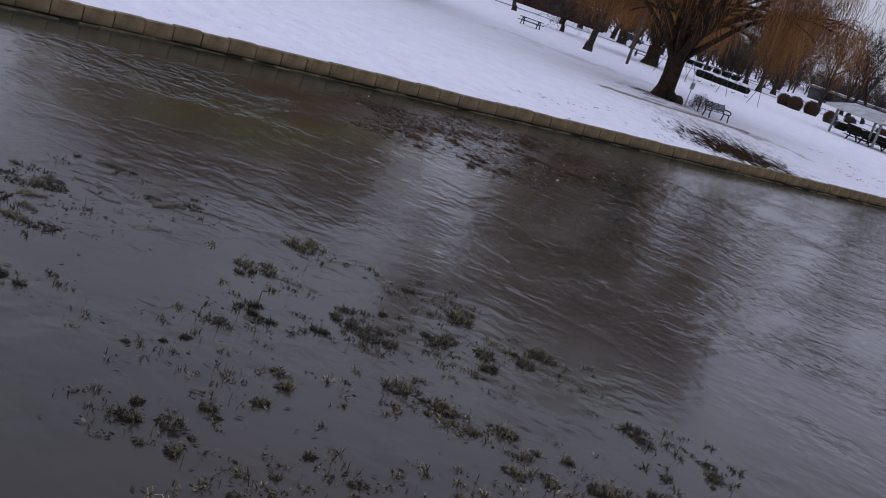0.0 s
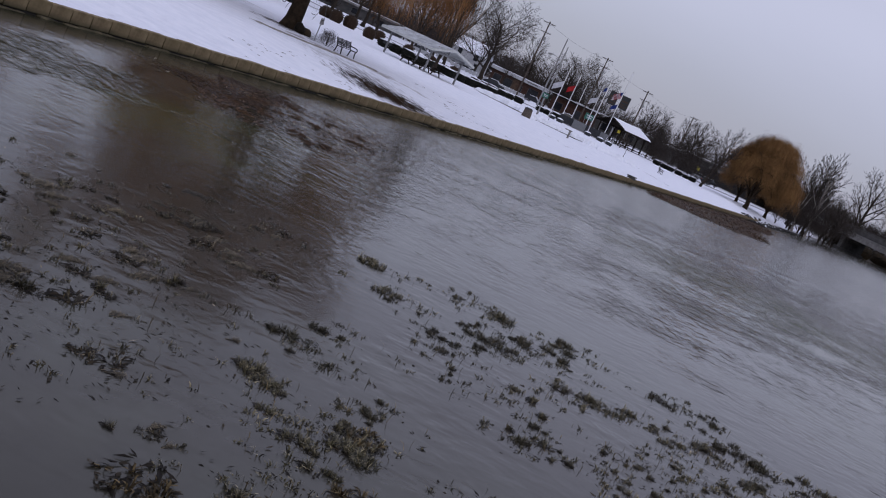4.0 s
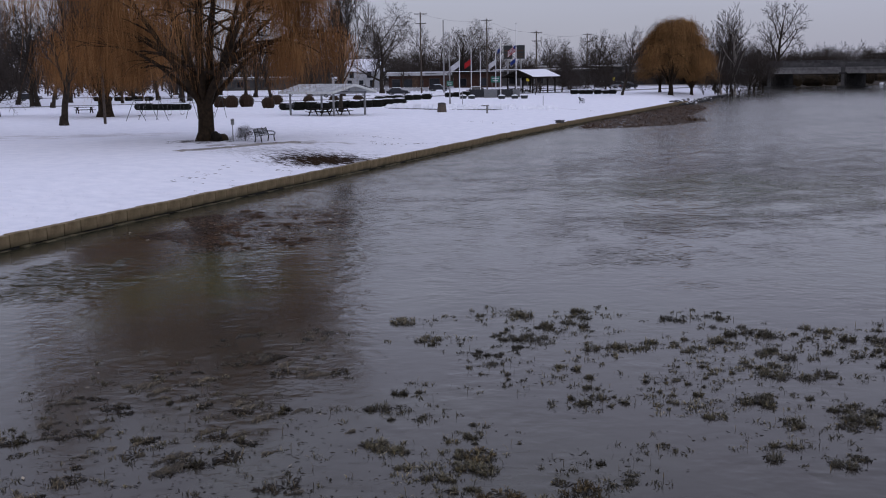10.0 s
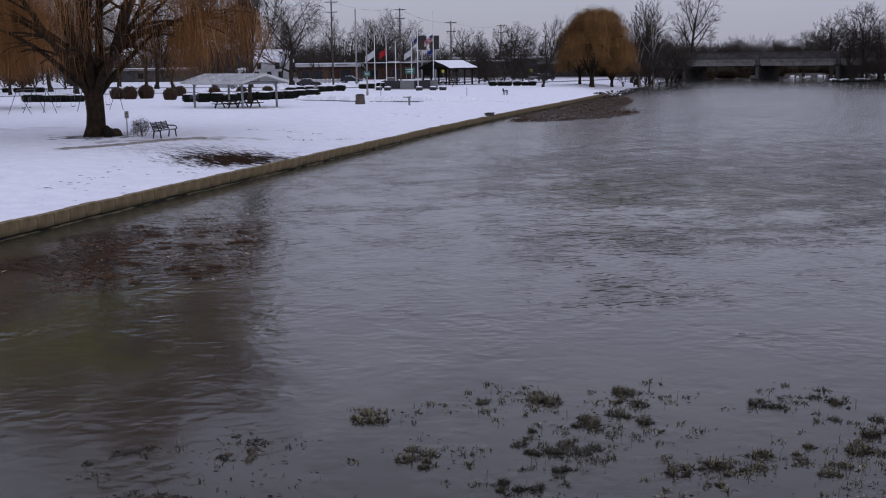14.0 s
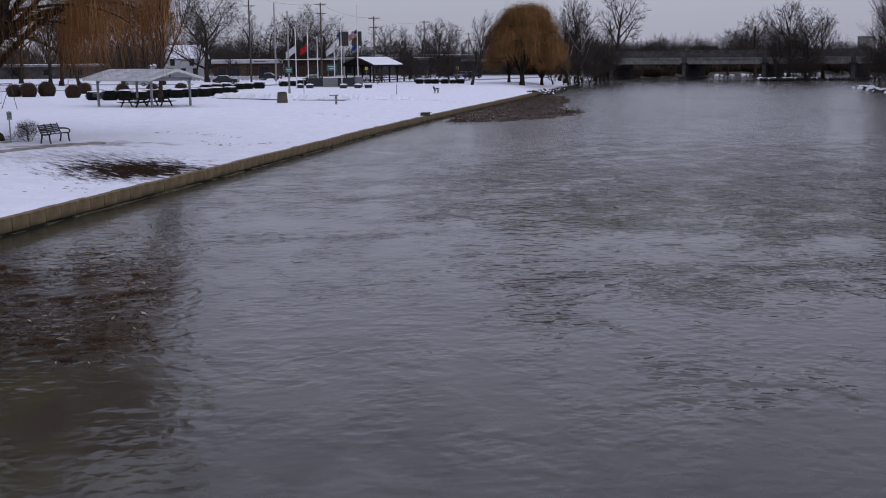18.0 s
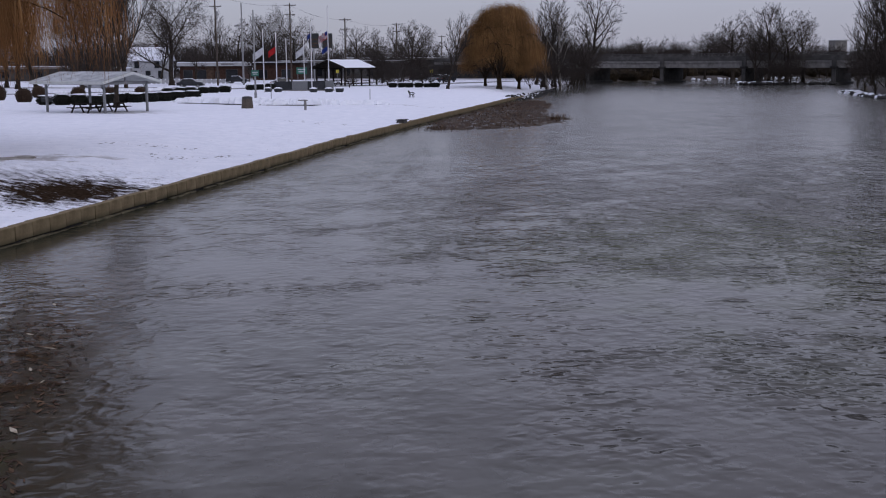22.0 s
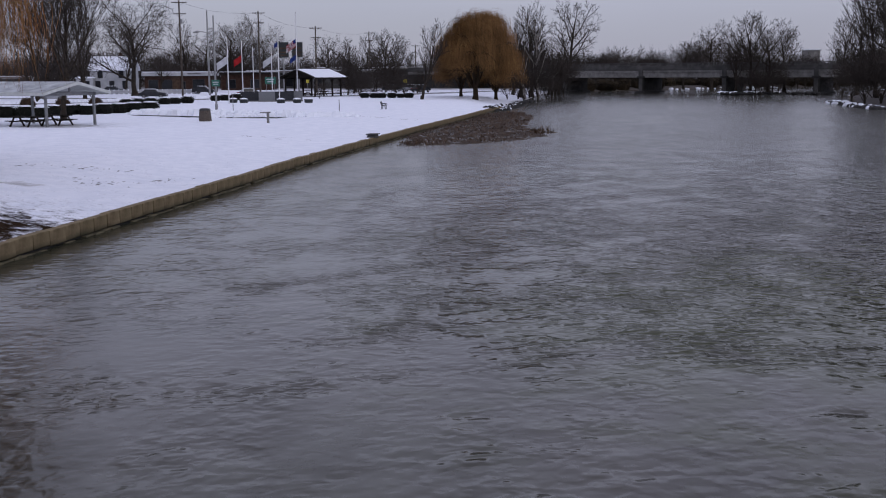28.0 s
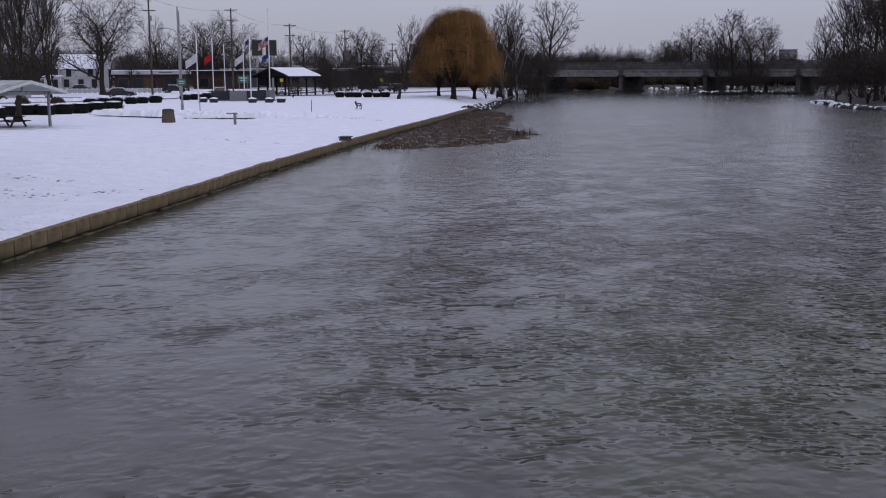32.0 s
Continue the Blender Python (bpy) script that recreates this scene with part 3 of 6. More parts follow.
        ln = min(fall, reach * rng.uniform(0.4, 1.0) * height * 0.5 * skirt * (0.5 + 0.75 * min(rr / radius, 1)))
        drift = rng.uniform(0.2, 0.9) * 0.6
        r = thick * rng.uniform(0.7, 1.3)
        sw = rng.uniform(-0.24, 0.24) * ln
        pts = [p - out * 0.5 + Vector((0, 0, -0.25)), p + out * drift * 0.4 + Vector((0, 0, 0.05 - ln * 0.1)),
               p + out * drift * 0.8 + Vector((sw * 0.3, sw * 0.2, -ln * 0.5)), p + out * drift + Vector((sw, sw * 0.5, -ln))]
        hang.tube(pts, [r, r, r * 0.85, r * 0.45], 3, cap=False)
    return wood.mesh("trunk", BARK_WILLOW, True), hang.mesh("crown", strand_mat_)


def old_willow_meshes(seed, height, strands, thick, strand_mat_, low, trunk_r):
    """An old willow: a short flared trunk, sinuous upright limbs, arching branches and hair-thin hanging strands."""
    rng = random.Random(seed)
    wood, hang = Geo(), Geo()
    fork = 2.5
    wood.tube([(0, 0, -0.3), (0, 0, 0.15), (0.03, 0, 0.6), (0.05, 0.02, 1.4), (0, 0.05, fork), (-0.05, 0.05, fork + 0.6)],
              [trunk_r * 1.75, trunk_r * 1.35, trunk_r * 1.08, trunk_r, trunk_r * 1.05, trunk_r * 0.7], 12, cap=False)
    hooks = []

    def bough(p, d, length, r, n, bend, sag):
        """A wandering tapered tube; sag pulls its end down."""
        pts, radii = [p.copy()], [r]
        for i in range(n):
            u = (i + 1) / n
            d = (d + Vector((rng.uniform(-1, 1), rng.uniform(-1, 1), rng.uniform(-0.5, 0.6))) * bend + Vector((0, 0, -sag * u))).normalized()
            p = p + d * (length / n)
            pts.append(p.copy())
            radii.append(max(r * (1 - 0.82 * u), 0.012))
        return pts, radii

    for k in range(7):
        a = 2 * math.pi * k / 7 + rng.uniform(-0.3, 0.3)
        tilt = rng.uniform(0.16, 0.34) if k % 2 else rng.uniform(0.36, 0.62)
        d = Vector((math.cos(a) * math.sin(tilt), math.sin(a) * math.sin(tilt), math.cos(tilt)))
        start = Vector((0.16 * math.cos(a), 0.16 * math.sin(a), fork - 0.35 + rng.uniform(-0.2, 0.5)))
        limb, radii = bough(start, d, height * rng.uniform(0.62, 0.86), trunk_r * rng.uniform(0.42, 0.64), 11, 0.13, -0.05)
        wood.tube(limb, radii, 7, cap=False)
        for j in range(14):
            i = rng.randint(2, 11)
            b = a + rng.uniform(-1.7, 1.7)
            e = rng.uniform(0.15, 0.75)
            d2 = Vector((math.cos(b) * math.cos(e), math.sin(b) * math.cos(e), math.sin(e)))
            branch, r2 = bough(limb[i], d2, rng.uniform(4.0, 8.4) * (1.15 - 0.05 * i), max(radii[i] * 0.5, 0.045), 8, 0.15, 0.22)
            wood.tube(branch, r2, 5, cap=False)
            hooks.append(branch[3:])
            for _ in range(5):
                q = branch[rng.randint(2, 7)]
                c = b + rng.uniform(-1.4, 1.4)
                twig, r3 = bough(q, Vector((math.cos(c), math.sin(c), rng.uniform(-0.1, 0.7))).normalized(), rng.uniform(1.0, 2.6), 0.026, 5, 0.18, 0.3)
                wood.tube(twig, r3, 3, cap=False)
                hooks.append(twig[1:])
    for side, start_z, rise, length in ((0.0, 3.2, 0.95, 9.0), (0.35, 4.4, 0.8, 9.6), (-0.4, 3.9, 0.9, 9.8), (-0.15, 5.0, 0.6, 8.6), (3.0, 4.0, 1.0, 8.4), (3.5, 3.4, 0.85, 8.0), (2.6, 5.0, 0.7, 7.4)):
        d = Vector((math.cos(side) * math.cos(rise), math.sin(side) * math.cos(rise), math.sin(rise)))
        limb, radii = bough(Vector((0.3 * math.cos(side), 0.3 * math.sin(side), start_z - 0.8)), d, length, trunk_r * 0.40, 10, 0.10, 0.17)
        wood.tube(limb, radii, 6, cap=False)
        for j in range(12):
            q = limb[rng.randint(4, 10)]
            c = side + rng.uniform(-1.2, 1.2)
            twig, r3 = bough(q, Vector((math.cos(c), math.sin(c), rng.uniform(0.0, 0.8))).normalized(), rng.uniform(1.6, 3.4), 0.036, 6, 0.16, 0.26)
            wood.tube(twig, r3, 4, cap=False)
            hooks.append(twig[2:])
    for _ in range(strands):
        line_h = rng.choice(hooks)
        p = rng.choice(line_h) + Vector((rng.gauss(0, 0.28), rng.gauss(0, 0.28), rng.gauss(0, 0.2)))
        rr = math.hypot(p.x, p.y)
        high = p.z > 9.8
        if rr < 2.2 and not high or (-4.0 < p.x < 4.6 and not high and rng.random() < 0.86):
            continue
        if not high and rng.random() < (0.25 if p.x < 0 else 0.35 if p.x > 4.6 and p.z < 8.2 else 0.72):
            continue
        fall = p.z - low * rng.uniform(0.85, 1.7)
        if fall < 0.3:
            fall = rng.uniform(0.3, 0.9)
        ln = min(fall, rng.uniform(0.8, 3.4 if high else 4.2))
        a = rng.uniform(0, 6.28)
        out = Vector((math.cos(a), math.sin(a), 0)) * rng.uniform(0.05, 0.45)
        sw = Vector((rng.gauss(0, 0.16), rng.gauss(0, 0.16), 0)) * ln
        r = thick * rng.uniform(0.6, 1.3)
        hang.tube([p, p + out * 0.7 + Vector((0, 0, 0.06 - ln * 0.08)), p + out + sw * 0.5 + Vector((0, 0, -ln * 0.5)), p + out * 0.9 + sw + Vector((0, 0, -ln))], [r, r, r * 0.85, r * 0.4], 3, cap=False)
    return wood.mesh("trunk", BARK_WILLOW, True), hang.mesh("crown", strand_mat_)


def willow(meshes, label, x, y, turn=0.0, scale=1.0):
    t = thing("willow_tree", label, "tree", pose(x, y, lawn(x, y), 0, 0, turn), "willows")
    t.scale = scale if isinstance(scale, tuple) else (scale, scale, scale)
    part("trunk", meshes[0], None, t, "thick forked brown trunk and limbs")
    part("crown", meshes[1], None, t, "hanging leafless strands")
    return t


def put_part(ob_name, me, parent, label=""):
    return part(ob_name, me, None, parent, label)


near_willow = old_willow_meshes(4, 20.5, 46000, 0.0082, STRAND, 3.2, 0.52)
gold_willow = willow_meshes(11, 12.6, 6.0, 26000, 0.0105, STRAND_GOLD, 2.6, 0.40, 0.7, 0.5, 40, 11, 22)
willow(near_willow, "large leafless weeping willow with brown drooping strands", -15.48, 74.65, 12)
willow(gold_willow, "golden weeping willow standing at the river bend", 42.9, 194.7, 0)
willow(gold_willow, "smaller golden weeping willow at the river bend", 43.4, 206.1, 140, 0.66)
willow(gold_willow, "smaller golden weeping willow at the river bend", 49.5, 206.4, 250, 0.7)
second = willow_meshes(5, 16.0, 8.0, 5200, 0.015, STRAND, 2.4, 0.55, 1.0, 0.45, 100)
narrow = willow_meshes(6, 15.0, 6.2, 9000, 0.012, STRAND, 2.8, 0.78, 0.9, 0.4, 80)
willow(narrow, "large brown weeping willow with a thick trunk behind the swing set", -36.98, 123.84, 10)
# willows added out of view; their reflection darkens the water by the wall
for label_w, xw, yw, tw, sw in (
        ("unseen brown weeping willow added on the upstream lawn", -45.0, 79.1, 40, 1.15),
        ("unseen brown weeping willow added on the upstream lawn", -51.4, 72.2, 150, 1.2)):
    willow(second, label_w, xw, yw, tw, sw)

oak = bare_tree_meshes(21, 15.0, BARE, 0.36)
elm = bare_tree_meshes(22, 15.0, dict(BARE, angle=0.55, lift=0.10, kids=[11, 6, 5, 4], first=0.2), 0.32)
maple = bare_tree_meshes(23, 14.0, dict(BARE, angle=0.95, kids=[8, 7, 5, 4], bend=0.18), 0.34)
stems = bare_tree_meshes(24, 14.0, dict(BARE, angle=0.44, lift=0.12, kids=[11, 6, 5, 4], first=0.14, shrink=0.66), 0.24)
crab_m = bare_tree_meshes(28, 8.0, dict(BARE, angle=0.85, kids=[10, 7, 6, 4], first=0.10, shrink=0.8, bend=0.2, min_r=0.025), 0.24)
spread_m = bare_tree_meshes(27, 15.0, dict(BARE, angle=0.95, kids=[9, 8, 6, 5], shrink=0.66, first=0.22, bend=0.17), 0.42)
birch_m = bare_tree_meshes(25, 15.0, dict(BARE, angle=0.6, kids=[14, 6, 5, 3], first=0.2, shrink=0.40), 0.2, BIRCH)
shrub = bare_tree_meshes(26, 4.0, dict(BARE, levels=3, kids=[14, 8, 6], angle=0.8, first=0.05, shrink=0.75, lift=0.03, min_r=0.014), 0.07)
PARK_TREES = (
    (elm, "bare_tree", "bare tree standing in the snowy lawn", -34.40, 102.34, 0, 1.05),
    (crab_m, "crab_tree", "low dark bare tree with spreading twigs", -51.1, 129.0, 50, 0.95),
    (spread_m, "bare_tree", "dark bare tree beyond the lawn", -62.7, 172.0, 150, 0.95),
    (spread_m, "bare_tree", "dark bare tree near the hedge", -40.42, 177.16, 250, 1.0),
    (elm, "bare_tree", "dark bare tree near the hedge", -56.6, 163.4, 50, 1.0),
    (stems, "bare_tree", "many-stemmed dark bare tree near the hedge", -52.3, 184.9, 50, 1.0),
    (oak, "bare_tree", "dark bare tree beyond the lawn", -63.9, 193.5, 250, 1.0),
    (spread_m, "bare_tree", "dark bare tree beyond the lawn", -72.2, 176.3, 20, 1.0),
    (stems, "bare_tree", "dark bare tree at the park edge", -77.2, 193.5, 10, 1.15),
    (elm, "bare_tree", "dark bare tree at the park edge", -69.9, 184.9, 60, 1.1),
    (oak, "bare_tree", "spreading bare tree at the park edge", -66.9, 159.1, 110, 1.0),
    (stems, "bare_tree", "dark bare tree at the park edge", -59.8, 202.1, 160, 1.2),
    (elm, "bare_tree", "dark bare tree behind the willows", -56.1, 206.4, 210, 1.2),
    (oak, "bare_tree", "dark bare tree behind the willows", -34.6, 215.0, 260, 1.1),
    (stems, "bare_tree", "dark bare tree behind the willows", -51.8, 225.3, 310, 1.2),
    (stems, "bare_tree", "upright many-stemmed bare tree behind the picnic shelter", -10.8, 129.00, 20, 1.0),
    (oak, "bare_tree", "bare dark tree at the park edge", -61.92, 172.00, 30, 1.0),
    (elm, "bare_tree", "bare dark tree at the park edge", -79.12, 199.52, 70, 1.1),
    (maple, "bare_tree", "spreading bare tree at the park edge", -67.08, 144.48, 160, 0.9),
    (stems, "bare_tree", "upright bare tree beyond the hedge", -22.36, 199.52, 90, 1.1),
    (elm, "young_tree", "slender young bare tree at the end of the lawn", 33.2, 189.0, 30, 0.72),
)
ROAD_TREES = (
    (spread_m, "bare_tree", "big spreading bare tree before the white house", -10.66, 238.22, 75, 1.2),
    (elm, "bare_tree", "bare dark tree beside the road", -38.70, 227.90, 130, 1.1),
    (oak, "bare_tree", "bare dark tree beyond the park road", -60.20, 258.00, 250, 1.1),
    (elm, "bare_tree", "bare dark tree beyond the park road", -30.96, 210.70, 220, 1.0),
    (oak, "bare_tree", "bare dark tree beyond the park road", -47.30, 245.10, 190, 1.15),
    (maple, "bare_tree", "bare tree behind the brick shop", 4.1, 327.6, 90, 1.2),
    (oak, "bare_tree", "bare tree behind the brick shop", 10.2, 335.0, 40, 1.25),
    (elm, "bare_tree", "bare tree behind the brick shop", -1.7, 333.5, 140, 1.15),
    (maple, "bare_tree", "dark bare tree beside the shop", -6.8, 270.1, 210, 0.75),
    (oak, "bare_tree", "bare dark tree beside the road", -24.08, 258.00, 10, 1.1),
    (stems, "bare_tree", "upright bare tree beside the road", -17.20, 215.00, 200, 1.15),
    (spread_m, "bare_tree", "broad bare tree on the island before the bridge", 118.3, 238.8, 40, 0.95),
    (oak, "bare_tree", "dark bare tree by the park road", -50.74, 202.96, 40, 1.1),
    (spread_m, "bare_tree", "spreading dark bare tree by the park road", -43.00, 194.36, 80, 1.0),
    (spread_m, "bare_tree", "round bare tree behind the shops", 18.2, 328.5, 100, 1.05),
    (spread_m, "bare_tree", "round bare tree behind the shops", 12.6, 338.8, 190, 1.15),
    (oak, "bare_tree", "bare tree behind the shops", -14.3, 323.4, 60, 1.2),
    (maple, "bare_tree", "dark bare tree beside the white house", -22.5, 274.0, 60, 0.8),
    (spread_m, "bare_tree", "big dark bare tree before the white house", -29.1, 265.0, 200, 1.15),
    (elm, "bare_tree", "dark bare tree beside the white house", -15.7, 292.7, 10, 0.9),
    (maple, "bare_tree", "low bare tree before the shops", 4.8, 274.3, 10, 0.5),
)
BRIDGE_TREES = (
    (stems, "bare_tree", "tall bare tree on the far bank", 114.0, 189.4, 10, 1.3),
    (oak, "bare_tree", "bare tree on the island before the bridge", 127.5, 248.0, 310, 1.0),
    (elm, "bare_tree", "bare tree on the island before the bridge", 115.9, 248.3, 100, 0.9),
    (oak, "bare_tree", "bare tree behind the bridge", 130.3, 304.9, 70, 0.9),
    (maple, "bare_tree", "dark bare tree at the bridge end", 120.0, 312.0, 70, 0.8),
    (elm, "bare_tree", "dark bare tree at the bridge end", 113.8, 309.1, 170, 0.7),
    (oak, "bare_tree", "dark bare tree near the bridge end", 76.6, 252.8, 200, 0.85),
    (oak, "bare_tree", "tall bare tree behind the bridge", 97.1, 304.4, 140, 1.6),
    (oak, "bare_tree", "spreading bare tree on the island before the bridge", 116.3, 242.8, 240, 1.2),
    (maple, "bare_tree", "bare tree behind the bridge", 133.8, 295.2, 20, 1.35),
    (maple, "bare_tree", "tall bare tree on the far bank", 97.3, 167.8, 20, 1.25),
    (stems, "bare_tree", "tall bare tree on the far bank", 102.8, 178.9, 90, 1.25),
    (elm, "bare_tree", "tall bare tree on the far bank", 103.0, 169.9, 170, 1.4),
    (oak, "bare_tree", "bare tree on the far bank", 122.6, 213.8, 170, 1.1),
    (elm, "bare_tree", "bare tree behind the bridge", 165.8, 287.2, 50, 1.2),
)
BEND_TREES = (
    (birch_m, "birch_tree", "pale birch leaning over the river bank", 58.8, 220.0, 80, 1.1),
    (oak, "bare_tree", "dark bare tree on the river bank", 65.6, 236.9, 80, 0.95),
    (elm, "bare_tree", "dark bare tree on the river bank", 63.1, 242.0, 10, 1.0),
    (maple, "bare_tree", "dark bare tree on the river bank", 73.5, 250.0, 10, 0.75),
    (elm, "bare_tree", "tall dark bare tree on the river bank", 61.6, 231.7, 60, 1.15),
    (birch_m, "birch_tree", "pale grey birch on the river bank", 64.3, 229.3, 120, 1.2),
    (maple, "bare_tree", "bare tree behind the flag poles", 36.3, 293.0, 100, 0.95),
    (oak, "bare_tree", "bare tree behind the pale building", 38.5, 345.6, 10, 1.05),
    (elm, "bare_tree", "bare tree behind the pale building", 50.7, 360.3, 80, 1.0),
    (spread_m, "bare_tree", "bare tree behind the pale building", 61.4, 366.5, 30, 1.0),
    (oak, "bare_tree", "bare tree behind the open pavilion", 43.5, 282.3, 160, 0.95),
    (elm, "bare_tree", "bare tree behind the open pavilion", 33.6, 260.0, 230, 0.65),
    (maple, "bare_tree", "bare tree behind the open pavilion", 34.6, 240.2, 280, 0.45),
    (oak, "bare_tree", "bare tree behind the open pavilion", 39.9, 247.8, 200, 0.5),
) + tuple((crab_m, "crab_tree", "low twiggy bare tree behind the open pavilion", xc, yc, 47 * xc, sc) for xc, yc, sc in (
    (27.5, 228.0, 0.62), (28.1, 218.0, 0.45), (33.3, 236.0, 0.66), (33.1, 222.0, 0.40), (38.6, 240.0, 0.60), (37.6, 226.0, 0.42), (42.5, 238.0, 0.5), (31.1, 245.0, 0.75), (28.7, 212.0, 0.36))
)
for kind_m, name, label, x, y, turn, s in PARK_TREES + ROAD_TREES + BRIDGE_TREES + BEND_TREES:
    far_bank = x > along(BANK_W, y) + 2
    tree(name, kind_m, label, x, y, turn, s, z=0.4 if far_bank else None)

# scrub along the banks, and the far woods
NEAR_SCRUB = (
    (60.6, 217.8, 1.4), (68.0, 231.9, 1.8), (55.6, 210.2, 1.2), (53.5, 213.3, 1.1), (76.4, 249.3, 1.6), (118.6, 235.2, 1.2), (114.0, 236.3, 1.4), (112.9, 240.2, 1.0), (94.8, 170.2, 1.6), (93.9, 165.1, 1.9), (104.1, 187.4, 1.5), (94.0, 161.5, 1.7), (117.5, 210.6, 1.6), (59.9, 210.9, 0.9), (106.1, 321.6, 2.0), (114.3, 323.1, 2.4))
BRIDGE_SCRUB = (
    (122.8, 324.6, 2.2), (134.4, 328.7, 2.5), (145.7, 329.5, 2.6), (156.4, 332.1, 2.3), (167.3, 331.2, 2.6), (180.9, 331.3, 2.4), (192.7, 328.3, 2.6), (174.6, 285.0, 2.4), (119.2, 238.6, 1.6), (114.3, 234.5, 1.1), (93.8, 158.9, 1.8), (101.6, 173.8, 2.0), (103.4, 180.5, 2.0), (62.7, 229.6, 2.0), (72.5, 243.2, 2.2), (58.1, 221.9, 1.6))
for x, y, s in NEAR_SCRUB + BRIDGE_SCRUB + tuple((150 + 11 * k + rnd.uniform(-4, 4), 335 - 1.0 * k + rnd.uniform(-8, 8), rnd.uniform(2.0, 3.4)) for k in range(-5, 18)):
    tree("bank_shrub", shrub, "dark leafless shrub on the river bank", x, y, rnd.uniform(0, 360), s,
         z=lawn(x, y) if x < along(BANK_W, y) else 0.25, group="bank shrubs")


def far_woods():
    rng = random.Random(5)
    geo = Geo()
    tall = dict(BARE, levels=3, segs=(3, 3, 1, 1), kids=[11, 7, 6], min_r=0.045, first=0.15, shrink=0.6)
    brush = dict(BARE, levels=2, segs=(2, 2, 1), kids=[16, 9], min_r=0.06, first=0.02, shrink=0.8, angle=0.7)
    for k in range(640):
        u = rng.uniform(-0.88, 0.50)
        dist = rng.uniform(285, 400) if k % 2 else rng.uniform(380, 520)
        if u < -0.48:
            dist *= 0.72
        x, y = 1.0 + dist * math.sin(u + 0.24), 20 + dist * math.cos(u + 0.24)
        if along(BANK_W, y) - 6 < x < along(BANK_E, y) + 3 and y < 420:
            continue
        if -25 < x < 62 and y < 330 - abs(x - 15) * 0.5:
            continue
        pair = (geo, geo)
        if k % 2 == 0:
            grow(pair, Vector((x, y, 0.8)), Vector((0, 0, 1)), rng.uniform(4.5, 10.5), 0.24, 0, rng, tall, [])
        else:
            grow(pair, Vector((x, y, 0.5)), Vector((0, 0, 1)), rng.uniform(3.5, 7.0), 0.16, 0, rng, brush, [])
    return geo


tagged(new("far_woods", far_woods().mesh("far_woods", TWIG)), "distant leafless woods along the horizon", "woods", kind="stuff")


def clump_mesh(seed, rx, ry, rz, count, leaf, mat, flat=0.0):
    """A rounded bush: many small tilted leaves over a lumpy core."""
    rng = random.Random(seed)
    geo = Geo()
    for _ in range(count):
        a, u = rng.uniform(0, 2 * math.pi), rng.uniform(-0.75, 1.0)
        h = math.sqrt(max(1 - u * u, 0)) ** (1 - flat)
        k = rng.uniform(0.8, 1.05)
        p = Vector((math.cos(a) * h * rx * k, math.sin(a) * h * ry * k, rz * (1 + u * k)))
        d1 = Vector((rng.uniform(-1, 1), rng.uniform(-1, 1), rng.uniform(-1, 1))).normalized() * leaf
        d2 = d1.orthogonal().normalized() * leaf * 0.6
        geo.quad(p - d1, p + d2, p + d1, p - d2)
    for lv, (zz, rr) in enumerate(((0.0, 0.7), (0.55, 0.9), (1.1, 0.92), (1.6, 0.7), (1.88, 0.35))):
        for k in range(10):
            a = 2 * math.pi * k / 10
            geo.v.append((math.cos(a) * rx * rr, math.sin(a) * ry * rr, rz * zz))
    b = len(geo.v) - 50
    for lv in range(4):
        for k in range(10):
            j = (k + 1) % 10
            geo.f.append((b + lv * 10 + k, b + lv * 10 + j, b + lv * 10 + 10 + j, b + lv * 10 + 10 + k))
    geo.f.append(tuple(b + 40 + k for k in range(10)))
    return geo.mesh("leaves", mat)


def cap_mesh(rx, ry, z0, seed, thick=0.1):
    geo = Geo()
    rng = random.Random(seed)
    rings = ((1.0, 0.0), (0.95, 0.55), (0.6, 0.95), (0.25, 1.0))
    for r, h in rings:
        for k in range(12):
            a = 2 * math.pi * k / 12
            q = r * rng.uniform(0.85, 1.08)
            geo.v.append((math.cos(a) * rx * q, math.sin(a) * ry * q, z0 + thick * h))
    for lv in range(3):
        for k in range(12):
            j = (k + 1) % 12
            geo.f.append((lv * 12 + k, lv * 12 + j, lv * 12 + 12 + j, lv * 12 + 12 + k))
    geo.f.append(tuple(36 + k for k in range(12)))
    return geo.mesh("snow_cap", SNOWCAP, True)


hedge_m = clump_mesh(31, 0.95, 0.75, 0.5, 420, 0.07, HEDGE, 0.6)
hedge_cap = cap_mesh(0.74, 0.54, 0.96, 3, 0.12)
thicket_m = clump_mesh(33, 3.4, 2.4, 1.8, 1000, 0.22, WEED)
ball_m = clump_mesh(32, 1.05, 1.05, 0.88, 700, 0.07, BALLBUSH)


def hedge(x, y, turn, s=1.0, cap=True):
    t = thing("hedge_bush", "clipped dark evergreen hedge bush" + (" with snow on top" if cap else ""), "bush", pose(x, y, lawn(x, y) - 0.03, 0, 0, turn), "hedge bushes")
    t.scale = (s, s, s)
    put_part("leaves", hedge_m, t)
    if cap:
        put_part("snow_cap", hedge_cap, t, "white snow cap")


def line(a, b, n):
    return [(a[0] + (b[0] - a[0]) * k / max(n - 1, 1), a[1] + (b[1] - a[1]) * k / max(n - 1, 1)) for k in range(n)]


